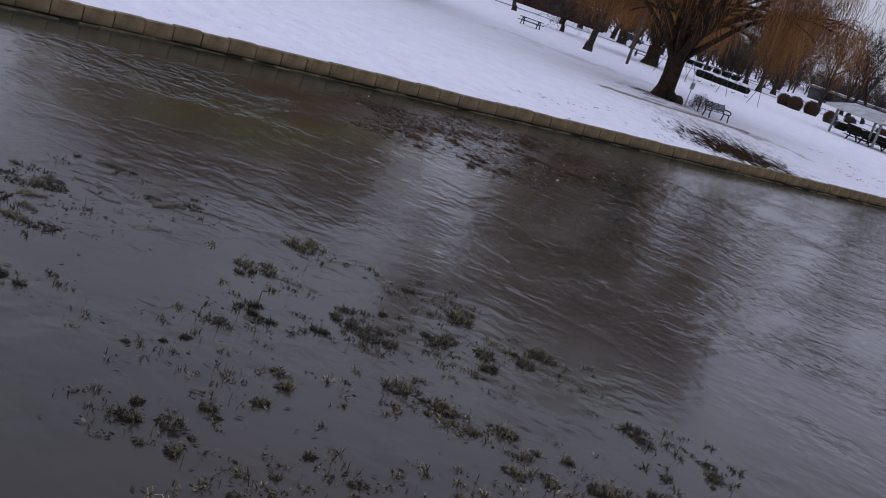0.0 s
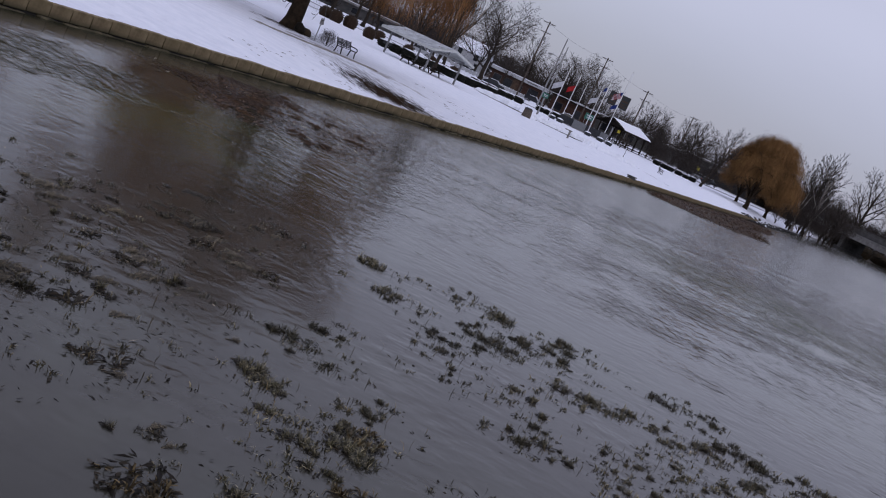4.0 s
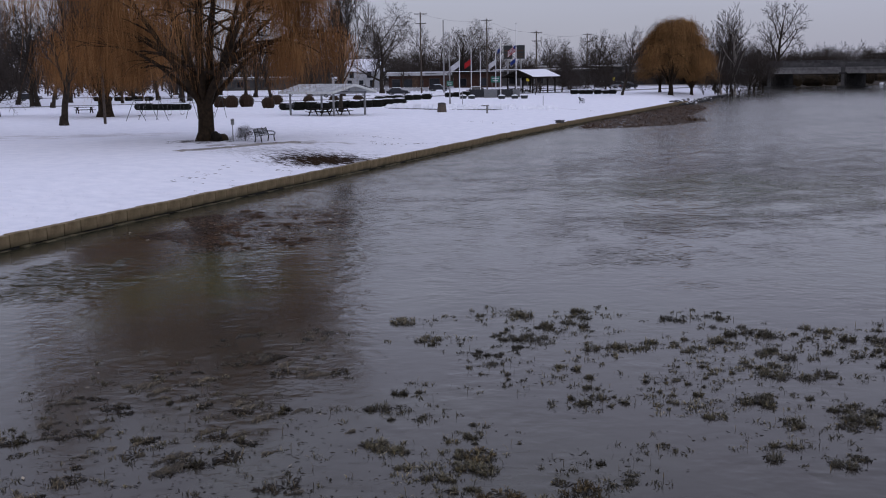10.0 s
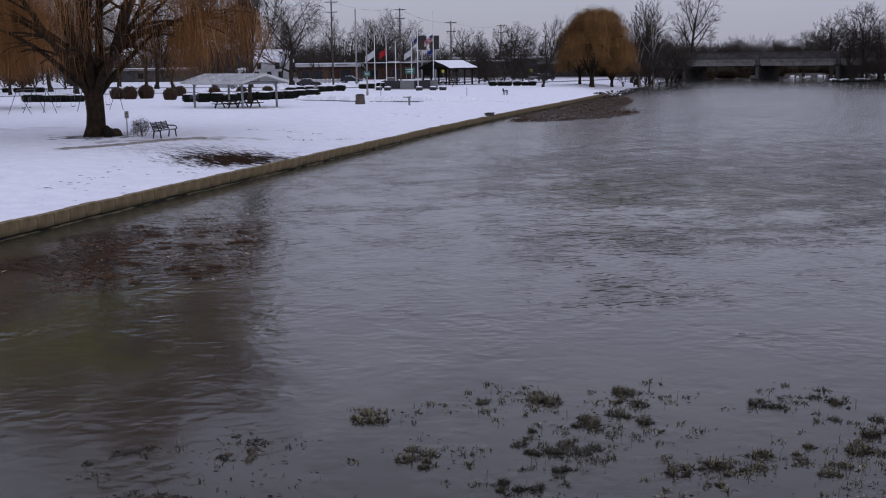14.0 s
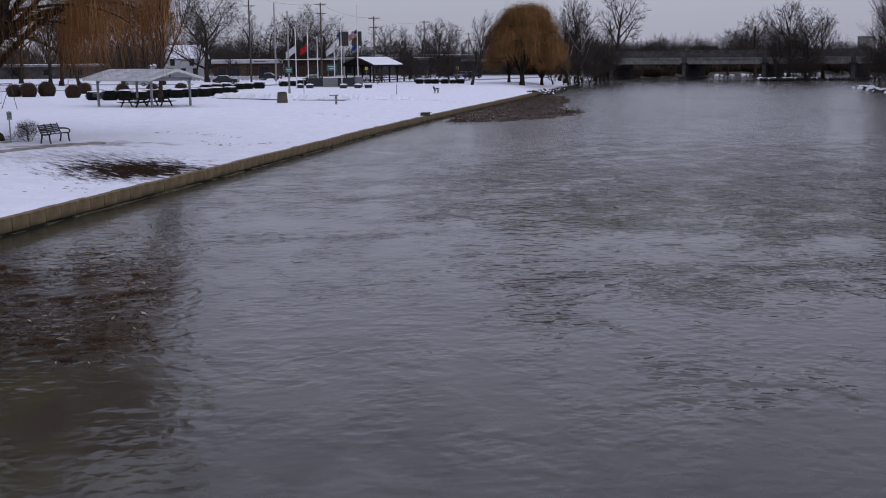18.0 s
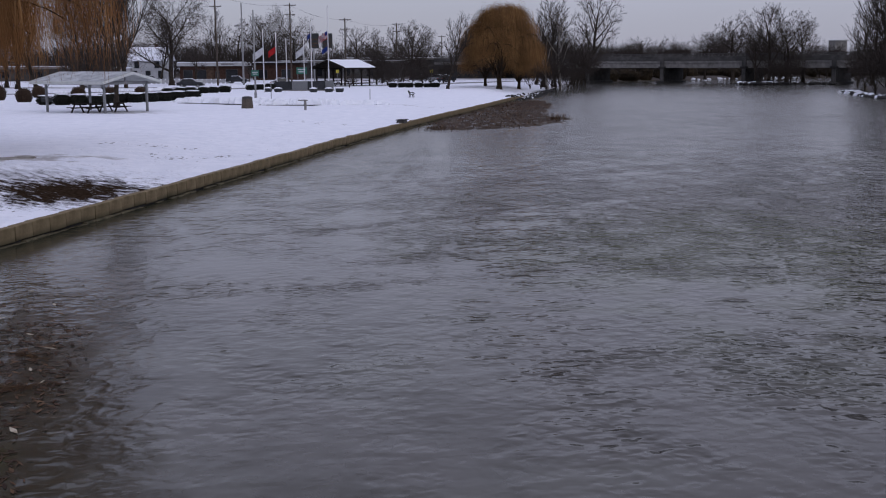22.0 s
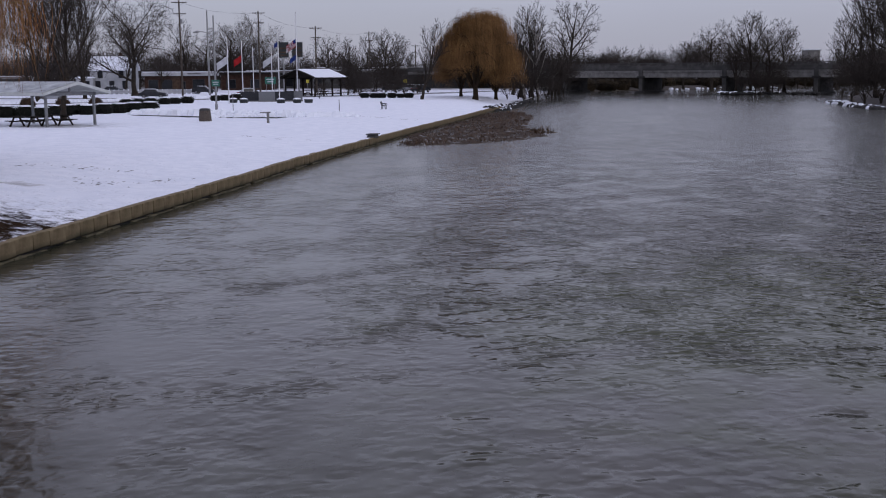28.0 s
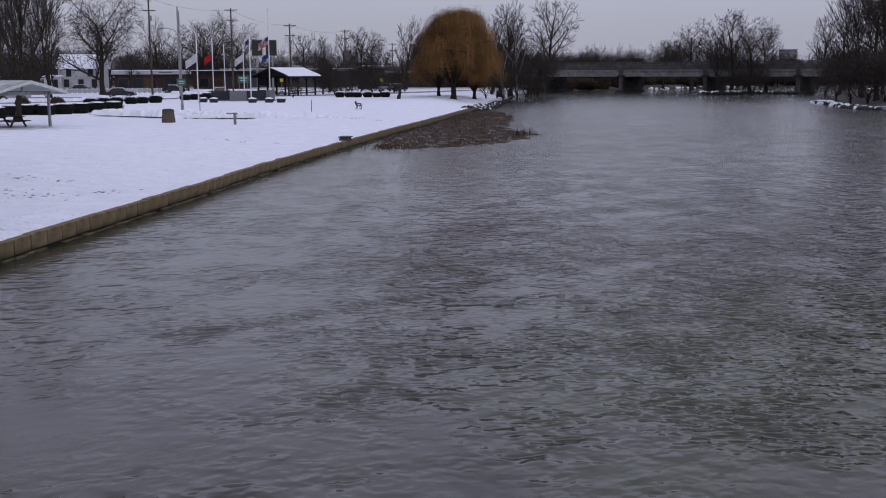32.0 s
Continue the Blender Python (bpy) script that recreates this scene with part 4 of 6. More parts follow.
# dark thickets on the bank beyond the bridge
for k in range(34):
    x = 92.0 + 7.0 * k
    y = (287.0 + (x - 86.0) * 0.64 if x < 137.6 else 320.0 + (x - 137.6) * 0.38) + rnd.uniform(1.0, 7.0)
    t = thing("thicket", "dark leafless thicket on the bank beyond the bridge", "bush", pose(x, y, 0.1, 0, 0, rnd.uniform(0, 360)), "thickets")
    t.scale = (rnd.uniform(0.9, 1.5), rnd.uniform(0.9, 1.5), rnd.uniform(0.8, 1.3))
    put_part("leaves", thicket_m, t, "tangled dark twigs")

for a, b, n, s, cap in (((-12.90, 140.44), (-6.62, 148.61), 7, 0.95, True), ((-9.89, 141.47), (-4.47, 149.21), 5, 0.95, True),
                        ((-18.49, 137.60), (-13.33, 135.88), 4, 1.0, True), ((-8.17, 171.14), (-0.86, 181.46), 6, 1.0, True),
                        ((3.01, 194.36), (7.74, 197.80), 4, 0.9, True), ((-38.87, 146.63), (-32.25, 143.71), 7, 0.9, True),
                        ((-38.53, 149.21), (-33.11, 146.80), 5, 0.9, True), ((26.66, 202.96), (33.54, 200.38), 6, 0.8, True),
                        ((-61.92, 202.96), (-51.60, 199.52), 6, 0.9, True)):
    for x, y in line(a, b, n):
        hedge(x + rnd.uniform(-0.15, 0.15), y + rnd.uniform(-0.15, 0.15), rnd.uniform(-20, 20), s * rnd.uniform(0.9, 1.1), cap)
for x, y, s in ((-27.78, 151.70, 1.0), (-25.97, 153.17, 1.05), (-22.02, 147.06, 0.9), (-22.96, 162.54, 0.85), (-17.63, 156.52, 0.85), (-14.19, 158.24, 0.8), (-29.67, 153.08, 0.9), (-10.75, 159.10, 0.8)):
    t = thing("ball_bush", "round clipped reddish brown bush", "bush", pose(x, y, lawn(x, y) - 0.05, 0, 0, rnd.uniform(0, 360)), "ball bushes")
    t.scale = (s, s, s)
    put_part("leaves", ball_m, t)

# ---- river wall, block by block ----
def build_wall():
    wall = thing("river_wall", "low tan concrete block wall along the water", "wall", kind="structure")
    pts = [Vector((x, y, 0)) for x, y in WALL]
    rng = random.Random(2)
    shapes = []
    for k in range(4):
        s = Geo().box(0, 0, 0.288, 0.882 - 0.010 * k, 0.26, 0.444 - 0.006 * k, bev=0.018)
        shapes.append(s.mesh("wall_block", WALL_BLOCK))
    step, left, count = 0.9, 0.0, 0
    for a, b in zip(pts[:-1], pts[1:]):
        d = b - a
        ln = d.length
        u = d / ln
        turn = math.atan2(u.y, u.x)
        s = left + step / 2
        while s < ln:
            p = a + u * s + Vector((-u.y, u.x, 0)) * (0.13 + rng.uniform(-0.012, 0.012))
            ob = new("wall_block", shapes[count % 4])
            ob.parent = wall
            ob.matrix_world = Matrix.Translation((p.x, p.y, rng.uniform(-0.02, 0.015))) @ Matrix.Rotation(turn + rng.uniform(-0.012, 0.012), 4, "Z")
            s += step
            count += 1
        left = s - step / 2 - ln
    return wall


build_wall()

# mortar strip and snow lip behind the blocks
core = Geo()
for (x0, y0), (x1, y1) in zip(WALL[:-1], WALL[1:]):
    ln = math.hypot(x1 - x0, y1 - y0)
    tn = math.atan2(y1 - y0, x1 - x0)
    mx, my = (x0 + x1) / 2 - math.sin(tn) * 0.15, (y0 + y1) / 2 + math.cos(tn) * 0.15
    core.box(mx, my, 0.08, ln, 0.14, 0.8, tn)
ledge = Geo()
for (x0, y0), (x1, y1) in zip(WALL[:-1], WALL[1:]):
    tn = math.atan2(y1 - y0, x1 - x0)
    ln = math.hypot(x1 - x0, y1 - y0)
    n = max(int(ln / 0.55), 1)
    for k in range(n):
        u = (k + 0.5) / n
        q = 0.07 + rnd.uniform(-0.05, 0.04)
        ledge.box(x0 + (x1 - x0) * u - math.sin(tn) * q, y0 + (y1 - y0) * u + math.cos(tn) * q, -0.17 + rnd.uniform(-0.04, 0.03), ln / n * 1.02, 0.30, 0.40, tn + rnd.uniform(-0.04, 0.04), 1.0, 0.03)
solid("wall_ledge", ledge, LEDGE, "ragged pale ledge of the wall at the water line", "wall", kind="structure")
solid("wall_backing", core, WET_SHADED_CONCRETE, "dark joint filling behind the wall blocks", "wall", kind="structure")


# ---- road bridge ----
def bridge():
    ax = math.atan2(-45.0, 40.5)
    b = thing("road_bridge", "long grey concrete road bridge on wall piers", "bridge", pose(88.5, 283.0, 0.25, 0, 0, math.degrees(ax)))
    x0, x1, wide = -48.0, 120.0, 10.5
    part("deck", Geo().box((x0 + x1) / 2, wide / 2, 4.75, x1 - x0, wide, 0.5, bev=0.05), CONCRETE, b)
    for k in range(6):
        # inner girders use the dark concrete: under-deck shade put into their colour
        part("girder", Geo().box((x0 + x1) / 2, 0.45 + k * 1.92, 3.95, x1 - x0, 0.55, 1.2, bev=0.06), CONCRETE if k == 0 else WET_SHADED_CONCRETE, b, "pale stained concrete girder" if k == 0 else "concrete girder darkened for under-deck shade")
    for y in (0.05, wide - 0.05):
        part("parapet", Geo().box((x0 + x1) / 2, y, 5.55, x1 - x0, 0.3, 1.1, bev=0.04), CONCRETE_DARK, b, "dark weathered parapet")
        rail = Geo()
        for z in (6.3, 6.62):
            rail.box((x0 + x1) / 2, y, z, x1 - x0, 0.14, 0.12)
        part("rail", rail, CONCRETE_DARK, b)
        post_m = Geo().box(0, 0, 0, 0.3, 0.22, 0.6, bev=0.02).mesh("rail_post", CONCRETE_DARK)
        for k in range(int((x1 - x0) / 2.6) + 1):
            part("rail_post", post_m, None, b).location = (x0 + k * 2.6, y, 6.35)
    part("kerb_snow", Geo().box((x0 + x1) / 2, 0.9, 5.06, x1 - x0, 1.2, 0.12, bev=0.05), SNOWCAP, b, "ploughed snow on the deck")
    for k in range(-1, 6):
        x = k * 20.2
        # piers in the dark concrete, the shade of their sides painted in
        p = part("pier", Geo().box(x, wide / 2 + 0.2, 1.2, 1.2, wide + 0.2, 4.4, bev=0.12), WET_SHADED_CONCRETE, b, "streaked concrete wall pier with shade in its colour")
        part("pier_cap", Geo().box(x, wide / 2, 3.45, 1.7, wide + 0.9, 0.5, bev=0.06), WET_SHADED_CONCRETE, b)
        part("pilaster", Geo().box(x, -0.16, 4.6, 1.0, 0.35, 2.2, bev=0.05), CONCRETE_DARK, b)
        part("pier_nose", Geo().box(x, -0.12, 1.2, 0.8, 0.4, 4.4, bev=0.08), CONCRETE_DARK, b, "streaked pier nose")
        part("footing", Geo().box(x, wide / 2, -0.2, 2.2, wide + 1.8, 1.0, bev=0.15), WET_SHADED_CONCRETE, b)
    part("abutment", Geo().box(x0 + 8, wide / 2, 2.0, 22, wide + 2, 4.6, bev=0.2), WET_SHADED_CONCRETE, b, "dark abutment in the bank")
    return b


bridge()


# ---- picnic shelter ----
def gable_roof(b, lx, ly, eave, ridge, over, roof_mat, trim_mat, snow=0.09, snow_mat=SNOWCAP):
    """A gable roof with its ridge along x: two slabs, snow on them, trim and rafters."""
    hx, hy = lx / 2 + over, ly / 2 + over
    for s in (-1, 1):
        sl = Geo()
        t = 0.10
        pts = [(-hx, s * hy, eave), (hx, s * hy, eave), (hx, 0, ridge), (-hx, 0, ridge)]
        lo = [(x, y, z - t) for x, y, z in pts]
        sl.quad(*pts).quad(*lo[::-1])
        for i in range(4):
            j = (i + 1) % 4
            sl.quad(pts[i], lo[i], lo[j], pts[j])
        part("roof_slope", sl, roof_mat, b)
        sn = Geo()
        inset = 0.12
        n = 10
        for k in range(n + 1):
            x = -hx + inset + (2 * hx - 2 * inset) * k / n
            for u, up in ((0.03, 0.0), (0.10, 1.0), (0.5, 1.1), (0.97, 1.0), (1.0, 0.5)):
                uu = u + rnd.uniform(-0.012, 0.012)
                sn.v.append((x, s * hy * (1 - uu), eave + (ridge - eave) * uu + 0.01 + snow * up * rnd.uniform(0.75, 1.2)))
        for k in range(n):
            for i in range(4):
                a = k * 5 + i
                sn.f.append((a, a + 5, a + 6, a + 1) if s < 0 else (a, a + 1, a + 6, a + 5))
        part("roof_snow", sn, snow_mat, b, "thin snow on the roof", True)
        part("eave_board", Geo().box(0, s * (hy + 0.03), eave - 0.10, 2 * hx, 0.05, 0.22), trim_mat, b)
        for e in (-1, 1):
            bb = Geo()
            o = e * (hx + 0.03)
            q = [(o - 0.025, s * hy, eave - 0.2), (o + 0.025, s * hy, eave - 0.2), (o + 0.025, s * hy, eave + 0.03), (o - 0.025, s * hy, eave + 0.03)]
            r = [(x, 0, z + ridge - eave) for x, y, z in q]
            for i in range(4):
                j = (i + 1) % 4
                bb.quad(q[i], q[j], r[j], r[i])
            bb.quad(*q).quad(*r[::-1])
            part("barge_board", bb, trim_mat, b)


def shelter():
    x, y = -11.44, 119.28
    b = thing("picnic_shelter", "open picnic shelter with a low snow-dusted gable roof", "shelter", pose(x, y, lawn(x, y), 0, 0, -42))
    lx, ly = 6.9, 4.6
    gable_roof(b, lx, ly, 2.55, 3.32, 0.9, FASCIA, FASCIA, 0.03, ROOF_FROST)
    for sx in (-1, 1):
        for sy in (-1, 1):
            part("post", Geo().box(sx * lx / 2, sy * ly / 2, 1.2, 0.16, 0.16, 2.6, bev=0.015), POST_GREY, b)
            for k in (-1, 1):
                part("brace", Geo().tube([(sx * lx / 2, sy * ly / 2, 1.95), (sx * lx / 2 - sx * 0.55, sy * ly / 2, 2.42)], 0.05, 4), POST_GREY, b)
    for sy in (-1, 1):
        part("beam", Geo().box(0, sy * ly / 2, 2.42, lx + 0.5, 0.12, 0.26, bev=0.01), POST_GREY, b)
    for sx in (-1, 1):
        part("tie_beam", Geo().box(sx * lx / 2, 0, 2.42, 0.12, ly + 0.2, 0.24, bev=0.01), POST_GREY, b)
        part("king_post", Geo().box(sx * lx / 2, 0, 2.85, 0.12, 0.12, 0.75), POST_GREY, b)


shelter()


def picnic_table():
    t = thing("picnic_table", "dark wooden picnic table with attached benches", "table", group="picnic tables")
    for k in range(5):
        part("top_plank", Geo().box(0, -0.32 + 0.16 * k, 0.76, 2.4, 0.152, 0.06, bev=0.008), WOOD_DARK, t)
    for s in (-1, 1):
        for k in range(2):
            part("seat_plank", Geo().box(0, s * (0.66 + 0.155 * k), 0.44, 2.4, 0.150, 0.06, bev=0.008), WOOD_DARK, t)
        part("crossbar", Geo().box(s * 0.8, 0, 0.40, 0.05, 1.6, 0.1), WOOD_DARK, t)
        part("top_batten", Geo().box(s * 0.8, 0, 0.68, 0.05, 0.74, 0.08), WOOD_DARK, t)
        for q in (-1, 1):
            part("leg", Geo().tube([(s * 0.86, q * 0.72, 0.0), (s * 0.86, q * 0.26, 0.70)], 0.07, 4), WOOD_DARK, t)
    return t


table_a = picnic_table()
table_a.matrix_world = pose(-12.13, 116.96, lawn(-12.13, 116.96), 0, 0, -36)
for x, y, turn in ((-10.06, 118.34, -40), (-44.38, 108.79, 15), (-43.34, 136.48, 30)):
    copy_thing(table_a, pose(x, y, lawn(x, y), 0, 0, turn))


def grill():
    x, y = -15.74, 121.09
    t = thing("charcoal_grill", "dark metal park grill on a post", "grill", pose(x, y, lawn(x, y), 0, 0, -30))
    part("post", Geo().tube([(0, 0, -0.2), (0, 0, 0.8)], 0.05, 8), GREY_METAL, t)
    part("fire_box", Geo().box(0, 0, 0.98, 0.75, 0.5, 0.32, taper=1.08, bev=0.02), BLACK_METAL, t)
    part("grate", Geo().box(0, 0, 1.155, 0.76, 0.46, 0.02), GREY_METAL, t)
    part("handle", Geo().tube([(0.38, 0.1, 1.16), (0.55, 0.1, 1.18), (0.55, -0.1, 1.18), (0.38, -0.1, 1.16)], 0.012, 5), GREY_METAL, t)


grill()


def park_bench():
    """Slatted metal bench, facing +y."""
    t = thing("park_bench", "black slatted metal park bench on the snow", "bench", group="park benches")
    for k in range(5):
        part("seat_slat", Geo().box(0, -0.18 + 0.105 * k, 0.44 + 0.008 * k, 1.75, 0.095, 0.04, bev=0.006), BLACK_METAL, t)
    for k in range(5):
        z = 0.54 + 0.085 * k
        part("back_slat", Geo().box(0, -0.27 - 0.035 * k, z, 1.75, 0.035, 0.072, bev=0.006), BLACK_METAL, t)
    for x in (-0.87, -0.3, 0.3, 0.87):
        part("back_rib", Geo().tube([(x, -0.21, 0.44), (x, -0.26, 0.52), (x, -0.43, 0.95)], 0.035, 5), BLACK_METAL, t)
    for x in (-0.87, 0.87):
        part("armrest", Geo().tube([(x, -0.34, 0.68), (x, 0.05, 0.68), (x, 0.22, 0.65), (x, 0.30, 0.58), (x, 0.28, 0.46)], 0.04, 6), BLACK_METAL, t)
        part("leg", Geo().tube([(x, 0.2, 0.44), (x, 0.22, 0.2), (x, 0.27, -0.05)], 0.045, 6), BLACK_METAL, t)
        part("leg", Geo().tube([(x, -0.2, 0.44), (x, -0.24, 0.2), (x, -0.3, -0.05)], 0.045, 6), BLACK_METAL, t)
        part("side_rail", Geo().tube([(x, -0.22, 0.42), (x, 0.26, 0.44)], 0.026, 6), BLACK_METAL, t)
    return t


bench = park_bench()
bench.matrix_world = pose(-11.18, 72.50, lawn(-11.18, 72.50), 0, 0, -112) @ Matrix.Scale(0.95, 4)
far_bench = copy_thing(bench, pose(20.30, 147.40, lawn(20.30, 147.40), 0, 0, -105) @ Matrix.Scale(0.9, 4))
tagged(far_bench, "black metal park bench far out on the snow")


def sign_post():
    x, y = -13.42, 73.27
    t = thing("sign_post", "thin metal post with a small grey notice plate", "sign", pose(x, y, lawn(x, y), 0, 0, 30))
    part("post", Geo().box(0, 0, 0.7, 0.055, 0.04, 1.6), GREY_METAL, t)
    part("plate", Geo().box(0, -0.03, 1.28, 0.24, 0.012, 0.40, bev=0.004), GREY_METAL, t, "pale grey notice plate")
    part("lettering", Geo().box(0, -0.039, 1.36, 0.2, 0.004, 0.05).box(0, -0.039, 1.26, 0.2, 0.004, 0.03).box(0, -0.039, 1.19, 0.16, 0.004, 0.03), CONCRETE_DARK, t)


sign_post()
x, y = -12.64, 73.44
tree("bare_bush", bare_tree_meshes(61, 1.5, dict(BARE, levels=3, kids=[16, 7, 5], angle=0.9, first=0.02, shrink=0.8, min_r=0.008, bend=0.2), 0.03), "small leafless bush beside the bench", x, y, 0, 0.78, group="bushes")
x, y = -14.88, 73.87
burl = Geo()
for k in range(9):
    a = rnd.uniform(0, 6.28)
    burl.box(0.3 * math.cos(a), 0.22 * math.sin(a), 0.3 + rnd.uniform(-0.15, 0.2), 0.55, 0.5, 0.5, a, 0.8, 0.12)
solid("stump", burl, WEED, "dark knobbly burl stump at the foot of the willow", "stump", pose(x + 0.45, y, lawn(x, y) - 0.05), smooth=True)


def litter_bin():
    x, y = 1.03, 120.57
    t = thing("litter_bin", "dark stone-clad tapered litter bin with a flat lid", "bin", pose(x, y, lawn(x, y), 0, 0, 10))
    part("body", Geo().tube([(0, 0, -0.05), (0, 0, 0.1), (0, 0, 0.95)], [0.52, 0.53, 0.44], 8), BIN_STONE, t)
    part("rim", Geo().tube([(0, 0, 0.93), (0, 0, 1.02)], [0.47, 0.46], 8), CONCRETE_DARK, t)
    part("lid", Geo().tube([(0, 0, 1.02), (0, 0, 1.08), (0, 0, 1.12)], [0.42, 0.40, 0.2], 8), CONCRETE_DARK, t)
    part("snow", Geo().tube([(0, 0, -0.02), (0, 0, 0.08)], [0.75, 0.54], 10), SNOWCAP, t)


litter_bin()


def swing_set(a, b, frames):
    ax, ay = a
    bx, by = b
    ln, turn = math.hypot(bx - ax, by - ay), math.degrees(math.atan2(by - ay, bx - ax))
    t = thing("swing_set", "thin metal swing set with A-frame legs", "swing set", pose(ax, ay, lawn(ax, ay), 0, 0, turn), "swing sets")
    part("top_bar", Geo().tube([(-0.2, 0, 2.15), (ln + 0.2, 0, 2.15)], 0.035, 6), BLACK_METAL, t)
    for k in range(frames):
        x = ln * k / (frames - 1)
        for s in (-1, 1):
            part("leg", Geo().tube([(x, 0, 2.18), (x + (0.25 if k == 0 else -0.25 if k == frames - 1 else 0), s * 1.1, -0.1)], 0.026, 6), BLACK_METAL, t)
    for k in range(frames - 1):
        for q in (0.3, 0.7):
            x = ln * (k + q) / (frames - 1)
            seat = part("swing_seat", Geo().tube([(x - 0.22, 0, 0.58), (x - 0.1, 0, 0.5), (x + 0.1, 0, 0.5), (x + 0.22, 0, 0.58)], 0.03, 4), RUBBER, t, "black belt seat")
            for s in (-0.22, 0.22):
                part("chain", Geo().tube([(x + s, 0, 0.58), (x + s, 0, 2.13)], 0.008, 4), GREY_METAL, t)


swing_set((-29.8, 109.7), (-29.3, 113.2), 2)
swing_set((-27.7, 111.4), (-22.5, 117.1), 3)


# ---- poles, flags, signs ----
def utility_pole(x, y, h, turn=0.0):
    t = thing("utility_pole", "tall dark wooden utility pole with crossarms", "pole", pose(x, y, 1.0, 0, 0, turn), "utility poles")
    part("pole", Geo().tube([(0, 0, -0.5), (0, 0, h * 0.5), (0, 0, h)], [0.2, 0.17, 0.13], 8), POLE_WOOD, t)
    for k, w2 in ((0, 1.35), (1, 1.15)):
        z = h - 0.4 - 2.0 * k
        arm = part("crossarm", Geo().box(0, 0.14, z, 2 * w2, 0.12, 0.14), POLE_WOOD, t)
        for q in (-0.92, -0.45, 0.45, 0.92):
            part("insulator", Geo().tube([(q * w2, 0.14, z + 0.05), (q * w2, 0.14, z + 0.24)], [0.05, 0.035], 6), GREY_METAL, t)
        for s in (-1, 1):
            part("arm_brace", Geo().tube([(s * w2 * 0.6, 0.1, z), (0, 0.12, z - 0.6)], 0.025, 4), POLE_WOOD, t)
    part("transformer", Geo().tube([(0.3, 0, h - 4.2), (0.3, 0, h - 3.3)], 0.24, 8), GREY_METAL, t, "grey drum transformer")
    return (x, y, h)


line_poles = [utility_pole(-2.0, 233.0, 17.0, -10), utility_pole(13.6, 261.6, 16.8, -20), utility_pole(25.5, 262.2, 13.8, -25), utility_pole(47.0, 325.8, 15.2, -30), utility_pole(-76.4, 209.0, 19.0, 0), utility_pole(69.5, 373.3, 13.0, -30)]
order = sorted(line_poles[:4])
for k, (p, q) in enumerate(zip(order[:-1], order[1:])):
    for off in (-1.2, 0.0, 1.2):
        pts = []
        for i in range(9):
            u = i / 8
            pts.append((p[0] + (q[0] - p[0]) * u + off * 0.3, p[1] + (q[1] - p[1]) * u + off, 1.0 + p[2] + (q[2] - p[2]) * u - 0.3 - 4 * 0.9 * u * (1 - u)))
        solid("power_line", Geo().tube(pts, 0.007, 3), RUBBER, "thin sagging black power line between poles", "cable", group="power lines")

x, y = 2.8, 232.2
solid("steel_mast", Geo().tube([(0, 0, -0.5), (0, 0, 15.2)], [0.2, 0.12], 8), GREY_METAL, "tall plain grey steel mast", "pole", pose(x, y, 1.0))
x, y = -31.22, 104.49
solid("wooden_post", Geo().tube([(0, 0, -0.3), (0, 0, 6.5)], [0.14, 0.12], 8), POLE_WOOD, "plain weathered wooden pole on the lawn", "pole", pose(x, y, lawn(x, y)))


def street_lamp():
    x, y = 2.24, 136.74
    t = thing("street_lamp", "grey street lamp with a curved arm and green sign", "lamp", pose(x, y, lawn(x, y), 0, 0, 0))
    part("pole", Geo().tube([(0, 0, -0.3), (0, 0, 4.5), (0, 0, 9.3)], [0.11, 0.09, 0.07], 8), GREY_METAL, t)
    part("arm", Geo().tube([(0, 0, 7.2), (-0.5, 0, 7.65), (-1.0, 0, 7.8), (-1.4, 0, 7.8)], 0.035, 6), GREY_METAL, t)
    part("lamp_head", Geo().tube([(-1.3, 0, 7.82), (-1.5, 0, 7.78), (-1.9, 0, 7.72)], [0.06, 0.13, 0.07], 8), GREY_METAL, t)
    part("sign_plate", Geo().box(0, -0.12, 3.0, 0.75, 0.03, 0.6, bev=0.01), GREEN_SIGN, t, "green street sign box")
    part("sign_bars", Geo().box(0, -0.14, 3.08, 0.55, 0.006, 0.09).box(0, -0.14, 2.9, 0.45, 0.006, 0.07), WHITE_CLOTH, t)
    part("lower_sleeve", Geo().tube([(0, 0, 0), (0, 0, 1.0)], 0.14, 8), GREY_METAL, t)


street_lamp()
for name, label, xx, yy, h, r, mat in (
        ("stake", "thin brown marker stake in the snow", 13.50, 132.70, 1.4, 0.03, POLE_WOOD),
        ("thin_post", "thin grey sign post", 3.78, 136.05, 2.0, 0.04, GREY_METAL),
        ("thin_post", "thin grey sign post", 26.1, 273.4, 3.0, 0.06, GREY_METAL)):
    solid(name, Geo().tube([(0, 0, -0.2), (0, 0, h)], r, 6), mat, label, "post", pose(xx, yy, lawn(xx, yy)))
x, y = 5.85, 117.30
t = thing("hydrant_post", "short grey post with a flat cap beside the kerb", "post", pose(x, y, lawn(x, y)))
part("post", Geo().tube([(0, 0, -0.2), (0, 0, 0.8)], 0.11, 8), CONCRETE, t)
part("cap", Geo().box(-0.2, 0, 0.83, 0.8, 0.22, 0.1, 0.25, bev=0.02), CONCRETE, t)


